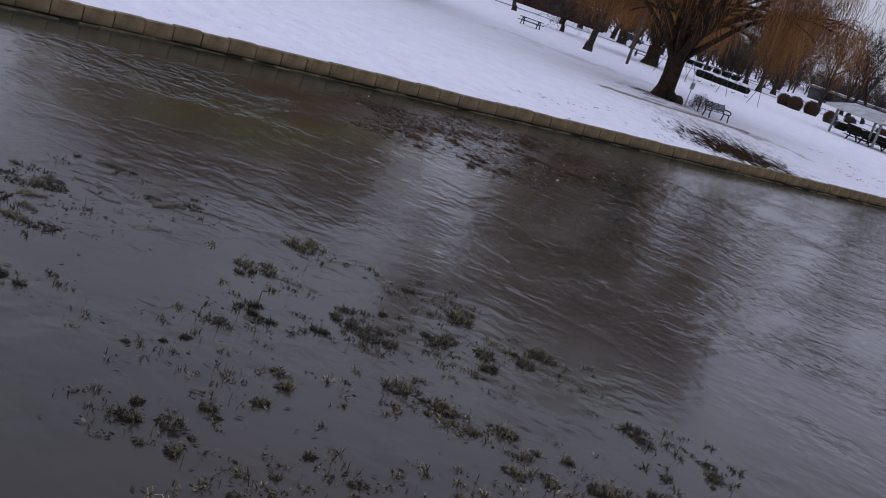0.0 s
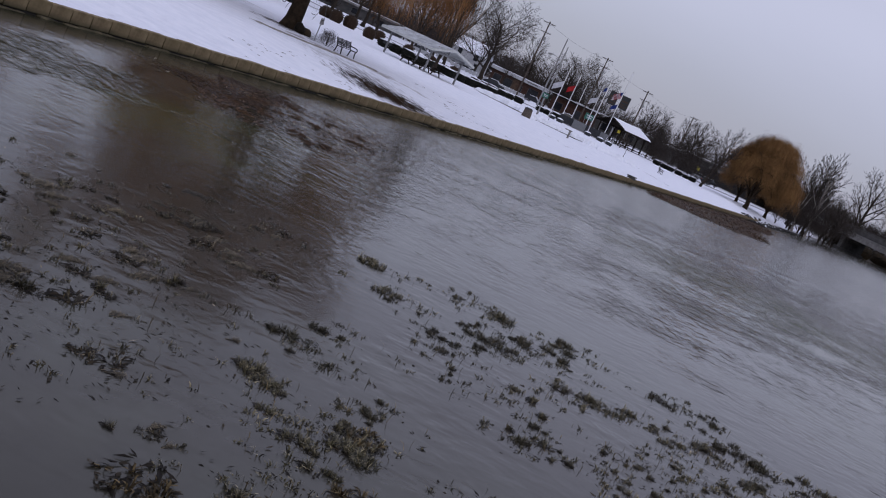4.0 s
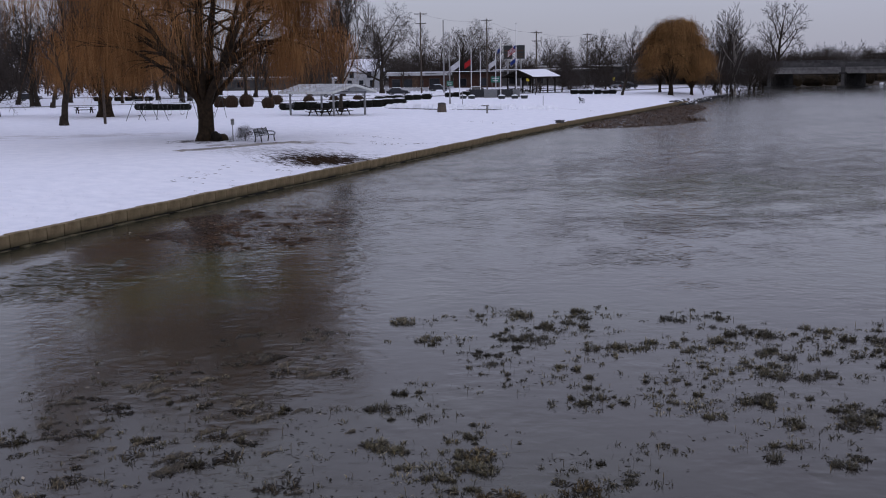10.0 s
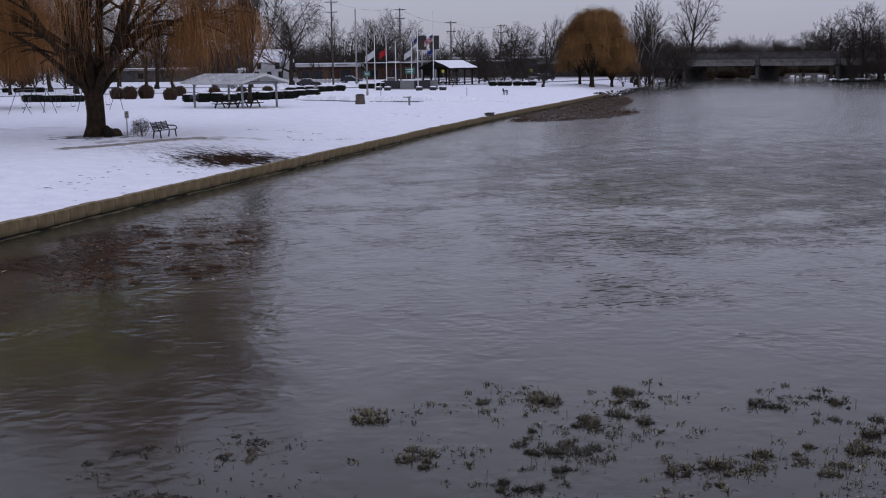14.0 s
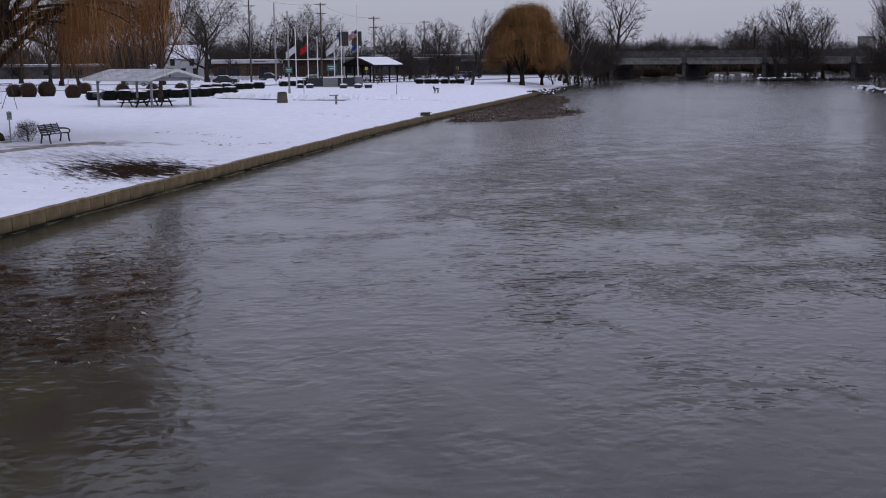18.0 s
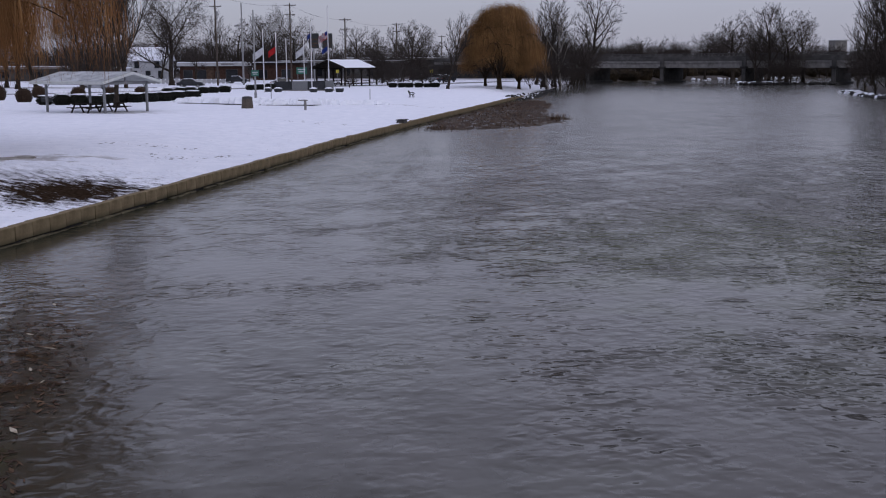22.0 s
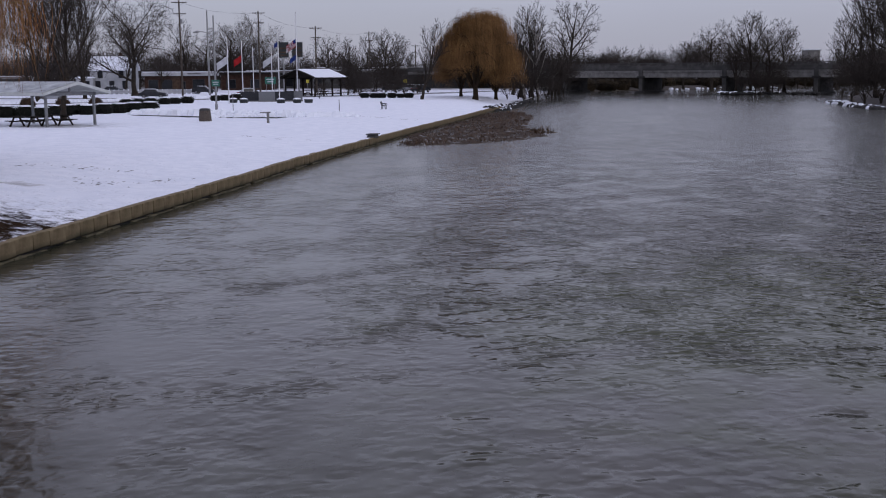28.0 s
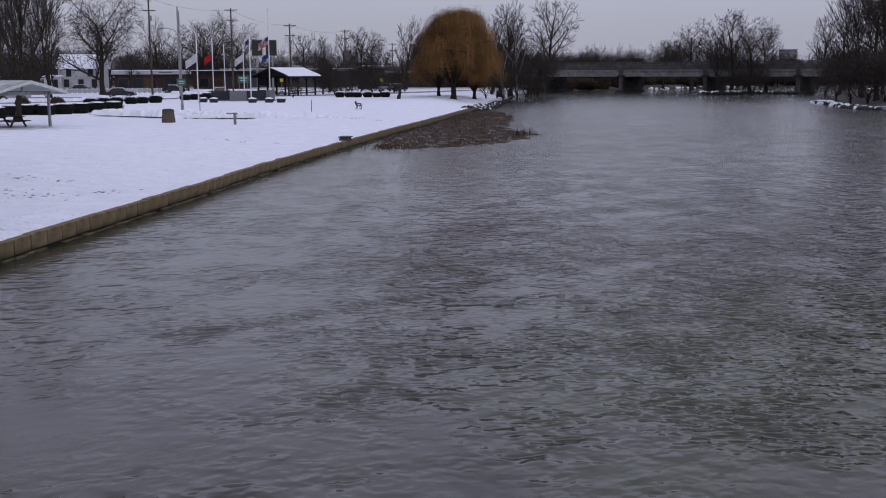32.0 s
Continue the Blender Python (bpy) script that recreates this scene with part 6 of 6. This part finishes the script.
for k in range(4):
    for i in range(16):
        a = 2 * math.pi * i / 16
        r = (1.0, 0.8, 0.45, 0.1)[k] * (1 + 0.15 * math.sin(3 * a + k))
        isl.v.append((r * 13 * math.cos(a), r * 3.4 * math.sin(a), (-0.2, 0.15, 0.28, 0.34)[k]))
for k in range(3):
    for i in range(16):
        j = (i + 1) % 16
        isl.f.append((k * 16 + i, k * 16 + j, k * 16 + 16 + j, k * 16 + 16 + i))
solid("river_island", isl, WET_SHADED_CONCRETE, "low muddy island with driftwood before the bridge", "island", pose(117.5, 239.6, 0, 0, 0, -18), smooth=True)

# ---- marsh and weeds in the water ----
MARSH = [(13.33, 102.34), (17.20, 101.91), (22.36, 104.92), (26.66, 110.94), (28.81, 115.24), (28.38, 119.54), (30.10, 127.28), (33.97, 137.60), (37.41, 147.92), (39.56, 159.96), (36.12, 159.96), (27.09, 139.23), (18.32, 118.51)]


def inside(poly, x, y):
    hit_n = False
    for (x0, y0), (x1, y1) in zip(poly, poly[1:] + poly[:1]):
        if (y0 > y) != (y1 > y) and x < (x1 - x0) * (y - y0) / (y1 - y0) + x0:
            hit_n = not hit_n
    return hit_n


def scatter(poly, n, rng, ragged=1.2):
    xs, ys = [p[0] for p in poly], [p[1] for p in poly]
    out = []
    while len(out) < n:
        x, y = rng.uniform(min(xs), max(xs)), rng.uniform(min(ys), max(ys))
        q = noise.noise((x * 0.35, y * 0.35, 2.0)) * ragged
        if inside(poly, x + q, y + q * 0.7):
            out.append((x, y))
    return out


def marsh_bed():
    geo = Geo()
    rng = random.Random(8)
    for x, y in scatter(MARSH, 900, rng):
        r = rng.uniform(0.25, 0.8)
        n = 7
        b = len(geo.v)
        geo.v.append((x, y, rng.uniform(0.03, 0.10)))
        for k in range(n):
            a = 2 * math.pi * k / n
            q = r * rng.uniform(0.7, 1.2)
            geo.v.append((x + q * math.cos(a), y + q * math.sin(a), -0.02))
        for k in range(n):
            geo.f.append((b, b + 1 + k, b + 1 + (k + 1) % n))
    return geo


solid("marsh_bed", marsh_bed(), MUD, "brown muddy marsh bed beside the wall", "marsh", kind="stuff", smooth=True)


def stalks(pts, lo, hi, thick, rng, lean=0.5, per=1):
    geo = Geo()
    for x, y in pts:
        for _ in range(per):
            h = rng.uniform(lo, hi)
            a = rng.uniform(0, 6.28)
            l2 = rng.uniform(0.1, lean) * h * 1.4
            px, py = x + rng.uniform(-0.08, 0.08), y + rng.uniform(-0.08, 0.08)
            dx, dy = math.cos(a), math.sin(a)
            w2 = thick * rng.uniform(0.7, 1.3)
            ex, ey = -dy * w2, dx * w2
            m = (px + dx * l2 * 0.35, py + dy * l2 * 0.35, h * 0.62)
            tip = (px + dx * l2, py + dy * l2, h * rng.uniform(0.75, 1.0))
            geo.quad((px - ex, py - ey, -0.03), (px + ex, py + ey, -0.03), (m[0] + ex * 0.8, m[1] + ey * 0.8, m[2]), (m[0] - ex * 0.8, m[1] - ey * 0.8, m[2]))
            b = len(geo.v)
            geo.v.append(tip)
            geo.f.append((b - 1, b - 2, b))
    return geo


rng = random.Random(12)
solid("marsh_reeds", stalks(scatter(MARSH, 5200, rng), 0.05, 0.24, 0.02, rng, 2.2), REED, "matted dead brown reeds on the marsh", "reeds", kind="stuff")
tip_pts = [(rng.gauss(27.52, 0.6), rng.gauss(114.38, 0.9)) for _ in range(110)] + [(rng.gauss(15.05, 0.9), rng.gauss(102.86, 0.7)) for _ in range(90)]
solid("tall_reeds", stalks(tip_pts, 0.25, 0.9, 0.014, rng, 0.9), REED, "tall thin reeds at the marsh tip", "reeds", kind="stuff")

# leaf litter and weed mats floating off the wall
SHALLOW = [(-11.18, 36.98), (-8.26, 36.64), (-5.50, 39.04), (-4.13, 45.58), (-4.30, 49.88), (-6.88, 49.45), (-9.12, 43.86), (-10.84, 39.99)]
LEAF_BED = [(-10.4, 38.1), (-10.0, 39.7), (-9.2, 43.6), (-7.6, 44.4), (-6.4, 42.0), (-6.0, 39.4), (-6.3, 36.8), (-8.6, 36.0)]
LEAF_FRINGE = [(-8.6, 45.6), (-6.2, 45.0), (-4.6, 42.4), (-3.5, 39.0), (-3.4, 36.2), (-5.6, 34.6), (-7.6, 36.0), (-7.4, 41.0)]
DEEPER = [(-7.74, 33.97), (-4.82, 34.40), (-2.92, 38.70), (-3.10, 43.86), (-5.16, 44.72), (-6.88, 38.70)]


def litter(pts, size, rng, z=0.012):
    geo = Geo()
    for x, y in pts:
        s, a = size * rng.uniform(0.5, 1.5), rng.uniform(0, 3.14)
        c, q = math.cos(a) * s, math.sin(a) * s
        t2 = rng.uniform(0.08, 0.35)
        zz = z + rng.uniform(-0.006, 0.006)
        geo.quad((x - c, y - q, zz), (x + q * t2, y - c * t2, zz + 0.006), (x + c, y + q, zz + rng.uniform(0, 0.012)), (x - q * t2, y + c * t2, zz))
    return geo


rng = random.Random(14)
solid("leaf_litter", litter(scatter(SHALLOW, 900, rng, 4.6) + scatter(LEAF_BED, 3000, rng, 2.4) + scatter(LEAF_FRINGE, 2600, rng, 3.6), 0.075, rng), LEAF, "brown leaf litter matted in the shallows", "litter", kind="stuff")
solid("dark_weed", litter(scatter(SHALLOW, 260, rng, 4.5) + scatter(DEEPER, 200, rng, 3.0), 0.06, rng), WEED, "dark weed lying in the shallows", "weed", kind="stuff")
solid("pale_scum", litter(scatter(SHALLOW, 30, rng, 3.0) + scatter(LEAF_FRINGE, 34, rng, 2.0), 0.12, rng), STRAW, "pale scraps of straw floating in the shallows", "litter", kind="stuff")


# grass tufts standing in the shallow water
def tuft_mesh(seed, lobes, blades, radius, hi, mat=None):
    """Several small fountains of arching blades over a ragged dark mat of drowned stems."""
    rng = random.Random(seed)
    geo = Geo()
    for _ in range(lobes):
        a0, r0 = rng.uniform(0, 6.28), radius * math.sqrt(rng.random())
        lobe(geo, r0 * math.cos(a0) * 1.15, r0 * math.sin(a0) * 0.9, hi * rng.uniform(0.55, 1.1), blades, rng)
    n_blades = len(geo.f)
    for _ in range(int(22 + 130 * radius)):
        a0, r0 = rng.uniform(0, 6.28), radius * 1.15 * math.sqrt(rng.random())
        x, y, turn = r0 * math.cos(a0) * 1.25, r0 * math.sin(a0) * 0.9, rng.gauss(0.2, 0.9)
        ln, wd, z = rng.uniform(0.03, 0.10), rng.uniform(0.008, 0.022), rng.uniform(0.004, 0.022)
        c, q = math.cos(turn), math.sin(turn)
        geo.quad((x - c * ln, y - q * ln, z - 0.01), (x + q * wd, y - c * wd, z), (x + c * ln, y + q * ln, z + rng.uniform(0, 0.02)), (x - q * wd, y + c * wd, z + 0.006))
    me = geo.mesh("blades", mat or TUFT)
    me.materials.append(WEED)
    for poly in me.polygons[n_blades:]:
        poly.material_index = 1
    return me


def lobe(geo, cx, cy, tall, blades, rng):
    """One small fountain of arching blades."""
    for _ in range(blades):
        a = rng.uniform(0, 6.28)
        ln = tall * rng.uniform(0.45, 1.2)
        fan = rng.uniform(0.08, 1.0) ** 0.8
        dx, dy = math.cos(a), math.sin(a)
        w2 = rng.uniform(0.004, 0.010)
        ex, ey = -dy * w2, dx * w2
        b = len(geo.v)
        x0, y0 = cx + dx * 0.05 * rng.random(), cy + dy * 0.05 * rng.random()
        kink = rng.uniform(-0.10, 0.10)
        for u, wk in ((0.0, 1.0), (0.4, 1.0), (0.75, 0.7)):
            q = fan * ln * (0.25 * u + 0.75 * u * u)
            zz = max(ln * (u - fan * 0.75 * u * u), 0.0) if u else -0.03
            x, y = x0 + dx * q - dy * kink * u, y0 + dy * q + dx * kink * u
            geo.v += [(x - ex * wk, y - ey * wk, zz), (x + ex * wk, y + ey * wk, zz)]
        q = fan * ln
        geo.v.append((x0 + dx * q, y0 + dy * q, max(ln * (1 - fan * 0.8), 0.005)))
        geo.f += [(b, b + 1, b + 3, b + 2), (b + 2, b + 3, b + 5, b + 4), (b + 4, b + 5, b + 6)]


def mat_mesh(seed, length, width, count, pale=None):
    """A drowned clump combed by the stream: thin bent strips over a ragged dark bed."""
    rng = random.Random(seed)
    geo = Geo()

    def spot_in():
        a0, r0 = rng.uniform(0, 6.28), math.sqrt(rng.random())
        lump = 0.65 + 0.35 * math.sin(3 * a0 + seed)
        return 0.5 * length * r0 * lump * math.cos(a0), 0.5 * width * r0 * lump * math.sin(a0)

    for k in range(count):
        u, v = spot_in()
        turn, ln = rng.gauss(0.0, 0.7), rng.uniform(0.05, 0.17)
        w2, up = rng.uniform(0.0025, 0.006), rng.uniform(0.015, 0.085)
        bow = rng.uniform(-0.05, 0.05)
        b = len(geo.v)
        for i in range(4):
            q = i / 3
            x = u + math.cos(turn) * ln * (q - 0.5) - math.sin(turn) * bow * 4 * q * (1 - q)
            y = v + math.sin(turn) * ln * (q - 0.5) + math.cos(turn) * bow * 4 * q * (1 - q)
            z = up * (4 * q * (1 - q) if k % 2 else q) - 0.004
            wk = w2 * (1.0 - 0.6 * q)
            geo.v += [(x + math.sin(turn) * wk, y - math.cos(turn) * wk, z), (x - math.sin(turn) * wk, y + math.cos(turn) * wk, z + 0.004)]
        geo.f += [(b + 2 * i, b + 2 * i + 2, b + 2 * i + 3, b + 2 * i + 1) for i in range(3)]
    n_pale = len(geo.f)
    for k in range(count // 3):
        u, v = spot_in()
        turn, ln, wd = rng.gauss(0.0, 0.6), rng.uniform(0.04, 0.10), rng.uniform(0.008, 0.02)
        c, q = math.cos(turn), math.sin(turn)
        geo.quad((u - c * ln, v - q * ln, -0.006), (u + q * wd, v - c * wd, 0.006), (u + c * ln, v + q * ln, 0.012), (u - q * wd, v + c * wd, 0.010))
    me = geo.mesh("strands", pale or MATTED)
    me.materials.append(WEED)
    for poly in me.polygons[n_pale:]:
        poly.material_index = 1
    return me


tufts = [tuft_mesh(70 + k, n, m, r, h) for k, (n, m, r, h) in enumerate(((7, 18, 0.15, 0.18), (13, 6, 0.24, 0.27), (11, 15, 0.22, 0.17), (4, 14, 0.10, 0.15), (8, 12, 0.20, 0.10)))]
tufts += [tuft_mesh(81, 12, 18, 0.30, 0.15, STRAW_TUFT), tuft_mesh(82, 9, 12, 0.26, 0.11, STRAW_TUFT), tuft_mesh(83, 5, 5, 0.22, 0.17, MATTED), tuft_mesh(84, 3, 6, 0.13, 0.20, MATTED)]
tuft_label = ("dense olive marsh grass tuft standing in water", "thin spiky marsh grass tuft standing in water", "wide olive marsh grass tuft standing in water", "small marsh grass tuft standing in water", "flat half-drowned marsh grass tuft", "wide matted straw-coloured grass clump", "matted straw-coloured grass clump in water", "sparse sprig of pale grass blades in water", "small sprig of pale upright grass blades")
mats = [mat_mesh(90 + k, ln, wd, n) for k, (ln, wd, n) in enumerate(((0.70, 0.30, 130), (0.50, 0.34, 110), (0.95, 0.34, 170), (0.40, 0.22, 60)))]
drifts = [mat_mesh(95 + k, ln, wd, n, REED) for k, (ln, wd, n) in enumerate(((1.1, 0.34, 120), (0.8, 0.40, 100), (1.4, 0.30, 130), (0.5, 0.26, 60)))]


def put_tuft(x, y, k, s):
    ob = new("grass_tuft", tufts[k])
    ob.matrix_world = pose(x, y, 0, 0, 0, rng.uniform(0, 360)) @ Matrix.Scale(s, 4)
    tagged(ob, tuft_label[k], "grass tuft", "grass tufts")


def put_mat(x, y, k, s):
    ob = new("weed_mat", mats[k])
    ob.matrix_world = pose(x, y, 0, 0, 0, rng.gauss(50, 26)) @ Matrix.Scale(s, 4)
    tagged(ob, "flattened mat of straw-brown weed combed by the stream", "weed mat", "weed mats")


def put_drift(x, y, k, s):
    ob = new("weed_mat", drifts[k])
    ob.matrix_world = pose(x, y, 0, 0, 0, rng.gauss(8, 16)) @ Matrix.Scale(s, 4)
    tagged(ob, "dark mat of weed drifted into the leafy shallows", "weed mat", "drifted weed mats")


rng = random.Random(33)
# clumps as x, y, size: the far and the near part of the grassy shoal, and the combed mats beside it
FAR_CLUMPS = (
    (-1.0, 24.9, 0.7), (-0.2, 23.2, 0.9), (0.7, 25.4, 0.5), (1.6, 25.4, 0.9), (1.1, 23.3, 0.9), (1.7, 23.0, 0.9), (2.1, 24.1, 0.9), (3.1, 25.3, 1.0), (2.9, 24.1, 0.9), (3.2, 22.4, 0.9), (0.8, 21.8, 0.9), (0.9, 20.3, 0.9), (4.8, 24.8, 0.9), (3.9, 22.4, 0.9), (4.8, 22.1, 0.9), (6.0, 24.7, 0.6),
    (6.2, 23.3, 1.1), (5.6, 22.8, 0.9), (6.3, 22.0, 0.9), (5.6, 20.8, 0.9), (5.9, 20.4, 0.9), (4.7, 20.9, 0.6), (7.8, 23.2, 0.9), (7.5, 21.6, 0.9), (7.2, 22.9, 0.6), (6.6, 20.1, 0.9), (8.2, 21.6, 0.7), (8.2, 19.8, 0.7))
NEAR_CLUMPS = (
    (2.1, 20.6, 1.3), (2.3, 20.0, 0.9), (-0.7, 19.4, 0.9), (-1.3, 18.5, 0.9), (-0.8, 18.4, 0.9), (-1.1, 16.8, 0.9), (0.3, 17.4, 0.9), (0.3, 16.0, 0.9), (-0.6, 15.8, 0.9), (-0.1, 16.4, 0.6), (-0.1, 15.2, 0.9), (0.4, 14.3, 1.2), (1.5, 14.3, 1.4), (-0.5, 13.7, 1.1), (5.1, 18.9, 1.1),
    (4.3, 19.9, 0.9), (3.1, 18.9, 0.9), (3.6, 18.6, 0.6), (2.2, 18.7, 0.9), (4.1, 18.2, 0.6), (6.3, 18.1, 1.2), (6.7, 18.1, 0.9), (4.8, 16.6, 0.9), (5.2, 17.3, 0.9), (7.1, 18.2, 0.9), (7.6, 18.0, 0.9), (2.3, 15.4, 0.6), (1.9, 15.9, 0.6), (3.1, 16.7, 0.5))
MAT_CLUMPS = (
    (-6.3, 19.4, 1.0), (-5.3, 18.9, 1.2), (-6.4, 18.0, 1.0), (-6.7, 17.3, 1.0), (-5.7, 17.8, 1.0), (-4.7, 17.1, 1.0), (-3.8, 16.9, 1.6), (-4.0, 16.3, 1.2), (-3.4, 17.3, 1.2), (-3.5, 18.8, 1.2), (-3.0, 18.6, 1.0), (-4.6, 19.8, 1.0), (-4.0, 21.9, 0.8), (-3.4, 21.9, 1.0),
    (-4.3, 23.7, 0.8), (-2.7, 21.1, 1.2), (-2.7, 23.6, 0.8), (-5.2, 21.1, 1.0), (-5.4, 15.7, 1.0), (-5.5, 14.9, 1.0), (-4.5, 14.3, 1.2), (-4.1, 13.7, 1.0), (-2.3, 15.6, 1.2), (-3.8, 14.7, 0.7), (-6.3, 15.5, 0.7), (-1.5, 14.4, 0.8), (-7.1, 16.9, 0.7))
STRAW_CLUMPS = (
    (1.63, 14.88, 5, 1.0), (0.52, 14.88, 5, 0.8), (0.31, 16.43, 5, 0.8), (-4.47, 14.62, 5, 0.9), (1.89, 12.90, 5, 1.2), (0.17, 12.56, 5, 1.3), (-2.75, 12.04, 5, 1.2), (-1.20, 13.42, 6, 1.3), (3.61, 13.93, 6, 1.0))
FIELD_A = [(-0.69, 22.79), (0.52, 25.0), (3.44, 25.2), (7.74, 23.8), (12.04, 22.8), (12.04, 15.91), (6.88, 16.77), (1.29, 19.35)]
FIELD_B = [(-8.17, 22.36), (-2.58, 23.22), (-0.43, 20.64), (-0.86, 12.90), (-2.58, 8.60), (-6.88, 8.60), (-8.17, 15.48)]
COMBED = [(-7.2, 20.6), (-4.6, 21.4), (-3.6, 24.6), (-2.6, 24.8), (-1.6, 20.0), (-1.8, 13.6), (-6.6, 13.6)]
FIELD_C = [(-0.43, 19.35), (6.88, 18.92), (10.32, 18.06), (7.74, 11.18), (1.72, 10.32), (-0.69, 13.76)]
near_tufts = []
for clumps, kinds, count in ((FAR_CLUMPS, (0, 1, 1, 3, 3), (3, 5)), (NEAR_CLUMPS, (0, 2, 3, 3, 1), (2, 4))):
    for x, y, s in clumps:
        for k in range(rng.randint(*count)):
            put_tuft(x + rng.gauss(0, 0.22 * s), y + rng.gauss(0, 0.24 * s), rng.choice(kinds), s * rng.uniform(0.4, 0.85))
        near_tufts += [(x + rng.gauss(0, 0.40), y + rng.gauss(0, 0.34)) for _ in range(10)]
for x, y, s in MAT_CLUMPS:
    for k in range(rng.randint(1, 3)):
        put_mat(x + rng.gauss(0, 0.20 * s), y + rng.gauss(0, 0.34 * s), rng.randint(0, 3), s * rng.uniform(0.4, 0.85))
    for k in range(rng.randint(2, 4)):
        put_tuft(x + rng.gauss(0, 0.24), y + rng.gauss(0, 0.30), rng.choice((3, 7, 7, 8, 8)), s * rng.uniform(0.45, 0.85))
    near_tufts += [(x + rng.gauss(0, 0.5), y + rng.gauss(0, 0.5)) for _ in range(5)]
for x, y, k, s in STRAW_CLUMPS:
    put_tuft(x, y, k, s)
for poly, n, ks, lo, hi in (([(8.0, 24.2), (12.0, 22.6), (12.0, 15.9), (8.0, 17.0)], 36, (0, 1, 2, 3), 0.4, 1.0), (FIELD_A, 34, (0, 1, 3, 3), 0.35, 0.7), (FIELD_C, 16, (2, 3, 4), 0.5, 0.9)):
    for x, y in scatter(poly, n, rng, 0.8):
        put_tuft(x, y, rng.choice(ks), rng.uniform(lo, hi))
        near_tufts += [(x + rng.gauss(0, 0.3), y + rng.gauss(0, 0.2)) for _ in range(3)]
for x, y in scatter(FIELD_B, 18, rng, 1.0):
    put_mat(x, y, rng.randint(0, 3), rng.uniform(0.3, 0.6))
for x, y in scatter(LEAF_FRINGE, 34, rng, 1.6):
    put_drift(x, y, rng.randint(0, 3), rng.uniform(0.5, 1.1))
clods = Geo()
for x, y in near_tufts:
    for _ in range(1):
        cx, cy, r, h = x + rng.gauss(0, 0.12), y + rng.gauss(0, 0.10), rng.uniform(0.015, 0.045), rng.uniform(0.004, 0.014)
        b = len(clods.v)
        clods.v.append((cx + rng.uniform(-0.01, 0.01), cy, h))
        for k in range(6):
            a = 1.047 * k
            q = r * rng.uniform(0.6, 1.3)
            clods.v.append((cx + 1.4 * q * math.cos(a), cy + q * math.sin(a), -0.01))
        clods.f += [(b, b + 1 + k, b + 1 + (k + 1) % 6) for k in range(6)]
solid("mud_clods", clods, WEED, "dark muddy clods between the grass tufts", "mud", kind="stuff")
small = Geo()
for x, y in near_tufts + scatter(FIELD_A, 50, rng, 1.0) + scatter(FIELD_B, 40, rng, 2.0):
    for _ in range(rng.randint(1, 3)):
        lobe(small, x + rng.gauss(0, 0.07), y + rng.gauss(0, 0.05), rng.uniform(0.03, 0.09), rng.randint(4, 10), rng)
solid("small_tufts", small, TUFT, "small sprigs of marsh grass between the tufts", "grass", kind="stuff")
stick_pts = [(x + rng.gauss(0, 0.15), y + rng.gauss(0, 0.12)) for x, y in near_tufts]
solid("dead_stalks", stalks(stick_pts, 0.04, 0.14, 0.0045, rng, 0.9), STRAW_TUFT, "thin pale dead stalks standing among the tufts", "grass", kind="stuff")
scraps = [(x + rng.gauss(0, 0.16), y + rng.gauss(0, 0.12)) for x, y in near_tufts for _ in range(2)]
solid("weed_scraps", litter(scraps + scatter(FIELD_B, 160, rng, 4.0) + scatter(COMBED, 900, rng, 2.4), 0.04, rng), WEED, "dark scraps of weed among the tufts", "weed", kind="stuff")
solid("straw_scraps", litter(scatter(FIELD_A, 6, rng) + scatter(FIELD_B, 22, rng), 0.05, rng), STRAW, "pale straw scraps among the tufts", "litter", kind="stuff")

rng = random.Random(41)
scuffs = Geo()
for cx, cy, n, sx, sy in ((-3.27, 74.65, 26, 0.7, 0.5), (-0.86, 76.02, 10, 0.4, 0.3), (5.16, 99.76, 16, 1.2, 0.6), (15.48, 129.00, 40, 2.0, 0.6), (-7.2, 56.2, 16, 1.0, 2.6), (-10.4, 48.6, 10, 0.8, 3.0), (-12.2, 51.2, 5, 0.25, 0.8), (-11.4, 53.8, 7, 0.25, 1.0), (-10.6, 57.5, 7, 0.3, 1.4), (-4.2, 78.6, 22, 1.4, 0.35)):
    for _ in range(n):
        x, y = rng.gauss(cx, sx), rng.gauss(cy, sy)
        if x > along(BANK_W, y) - 0.5:
            continue
        s, a = rng.uniform(0.04, 0.16), rng.uniform(-0.5, 0.9)
        z = lawn(x, y) + 0.015
        c, q = math.cos(a) * s, math.sin(a) * s
        scuffs.quad((x - c, y - q, z), (x + q * 0.22, y - c * 0.22, z + 0.008), (x + c, y + q, z), (x - q * 0.22, y + c * 0.22, z + 0.014))
solid("lawn_scuffs", scuffs, MUD, "dark grass poking through scuffed snow", "grass", kind="stuff")
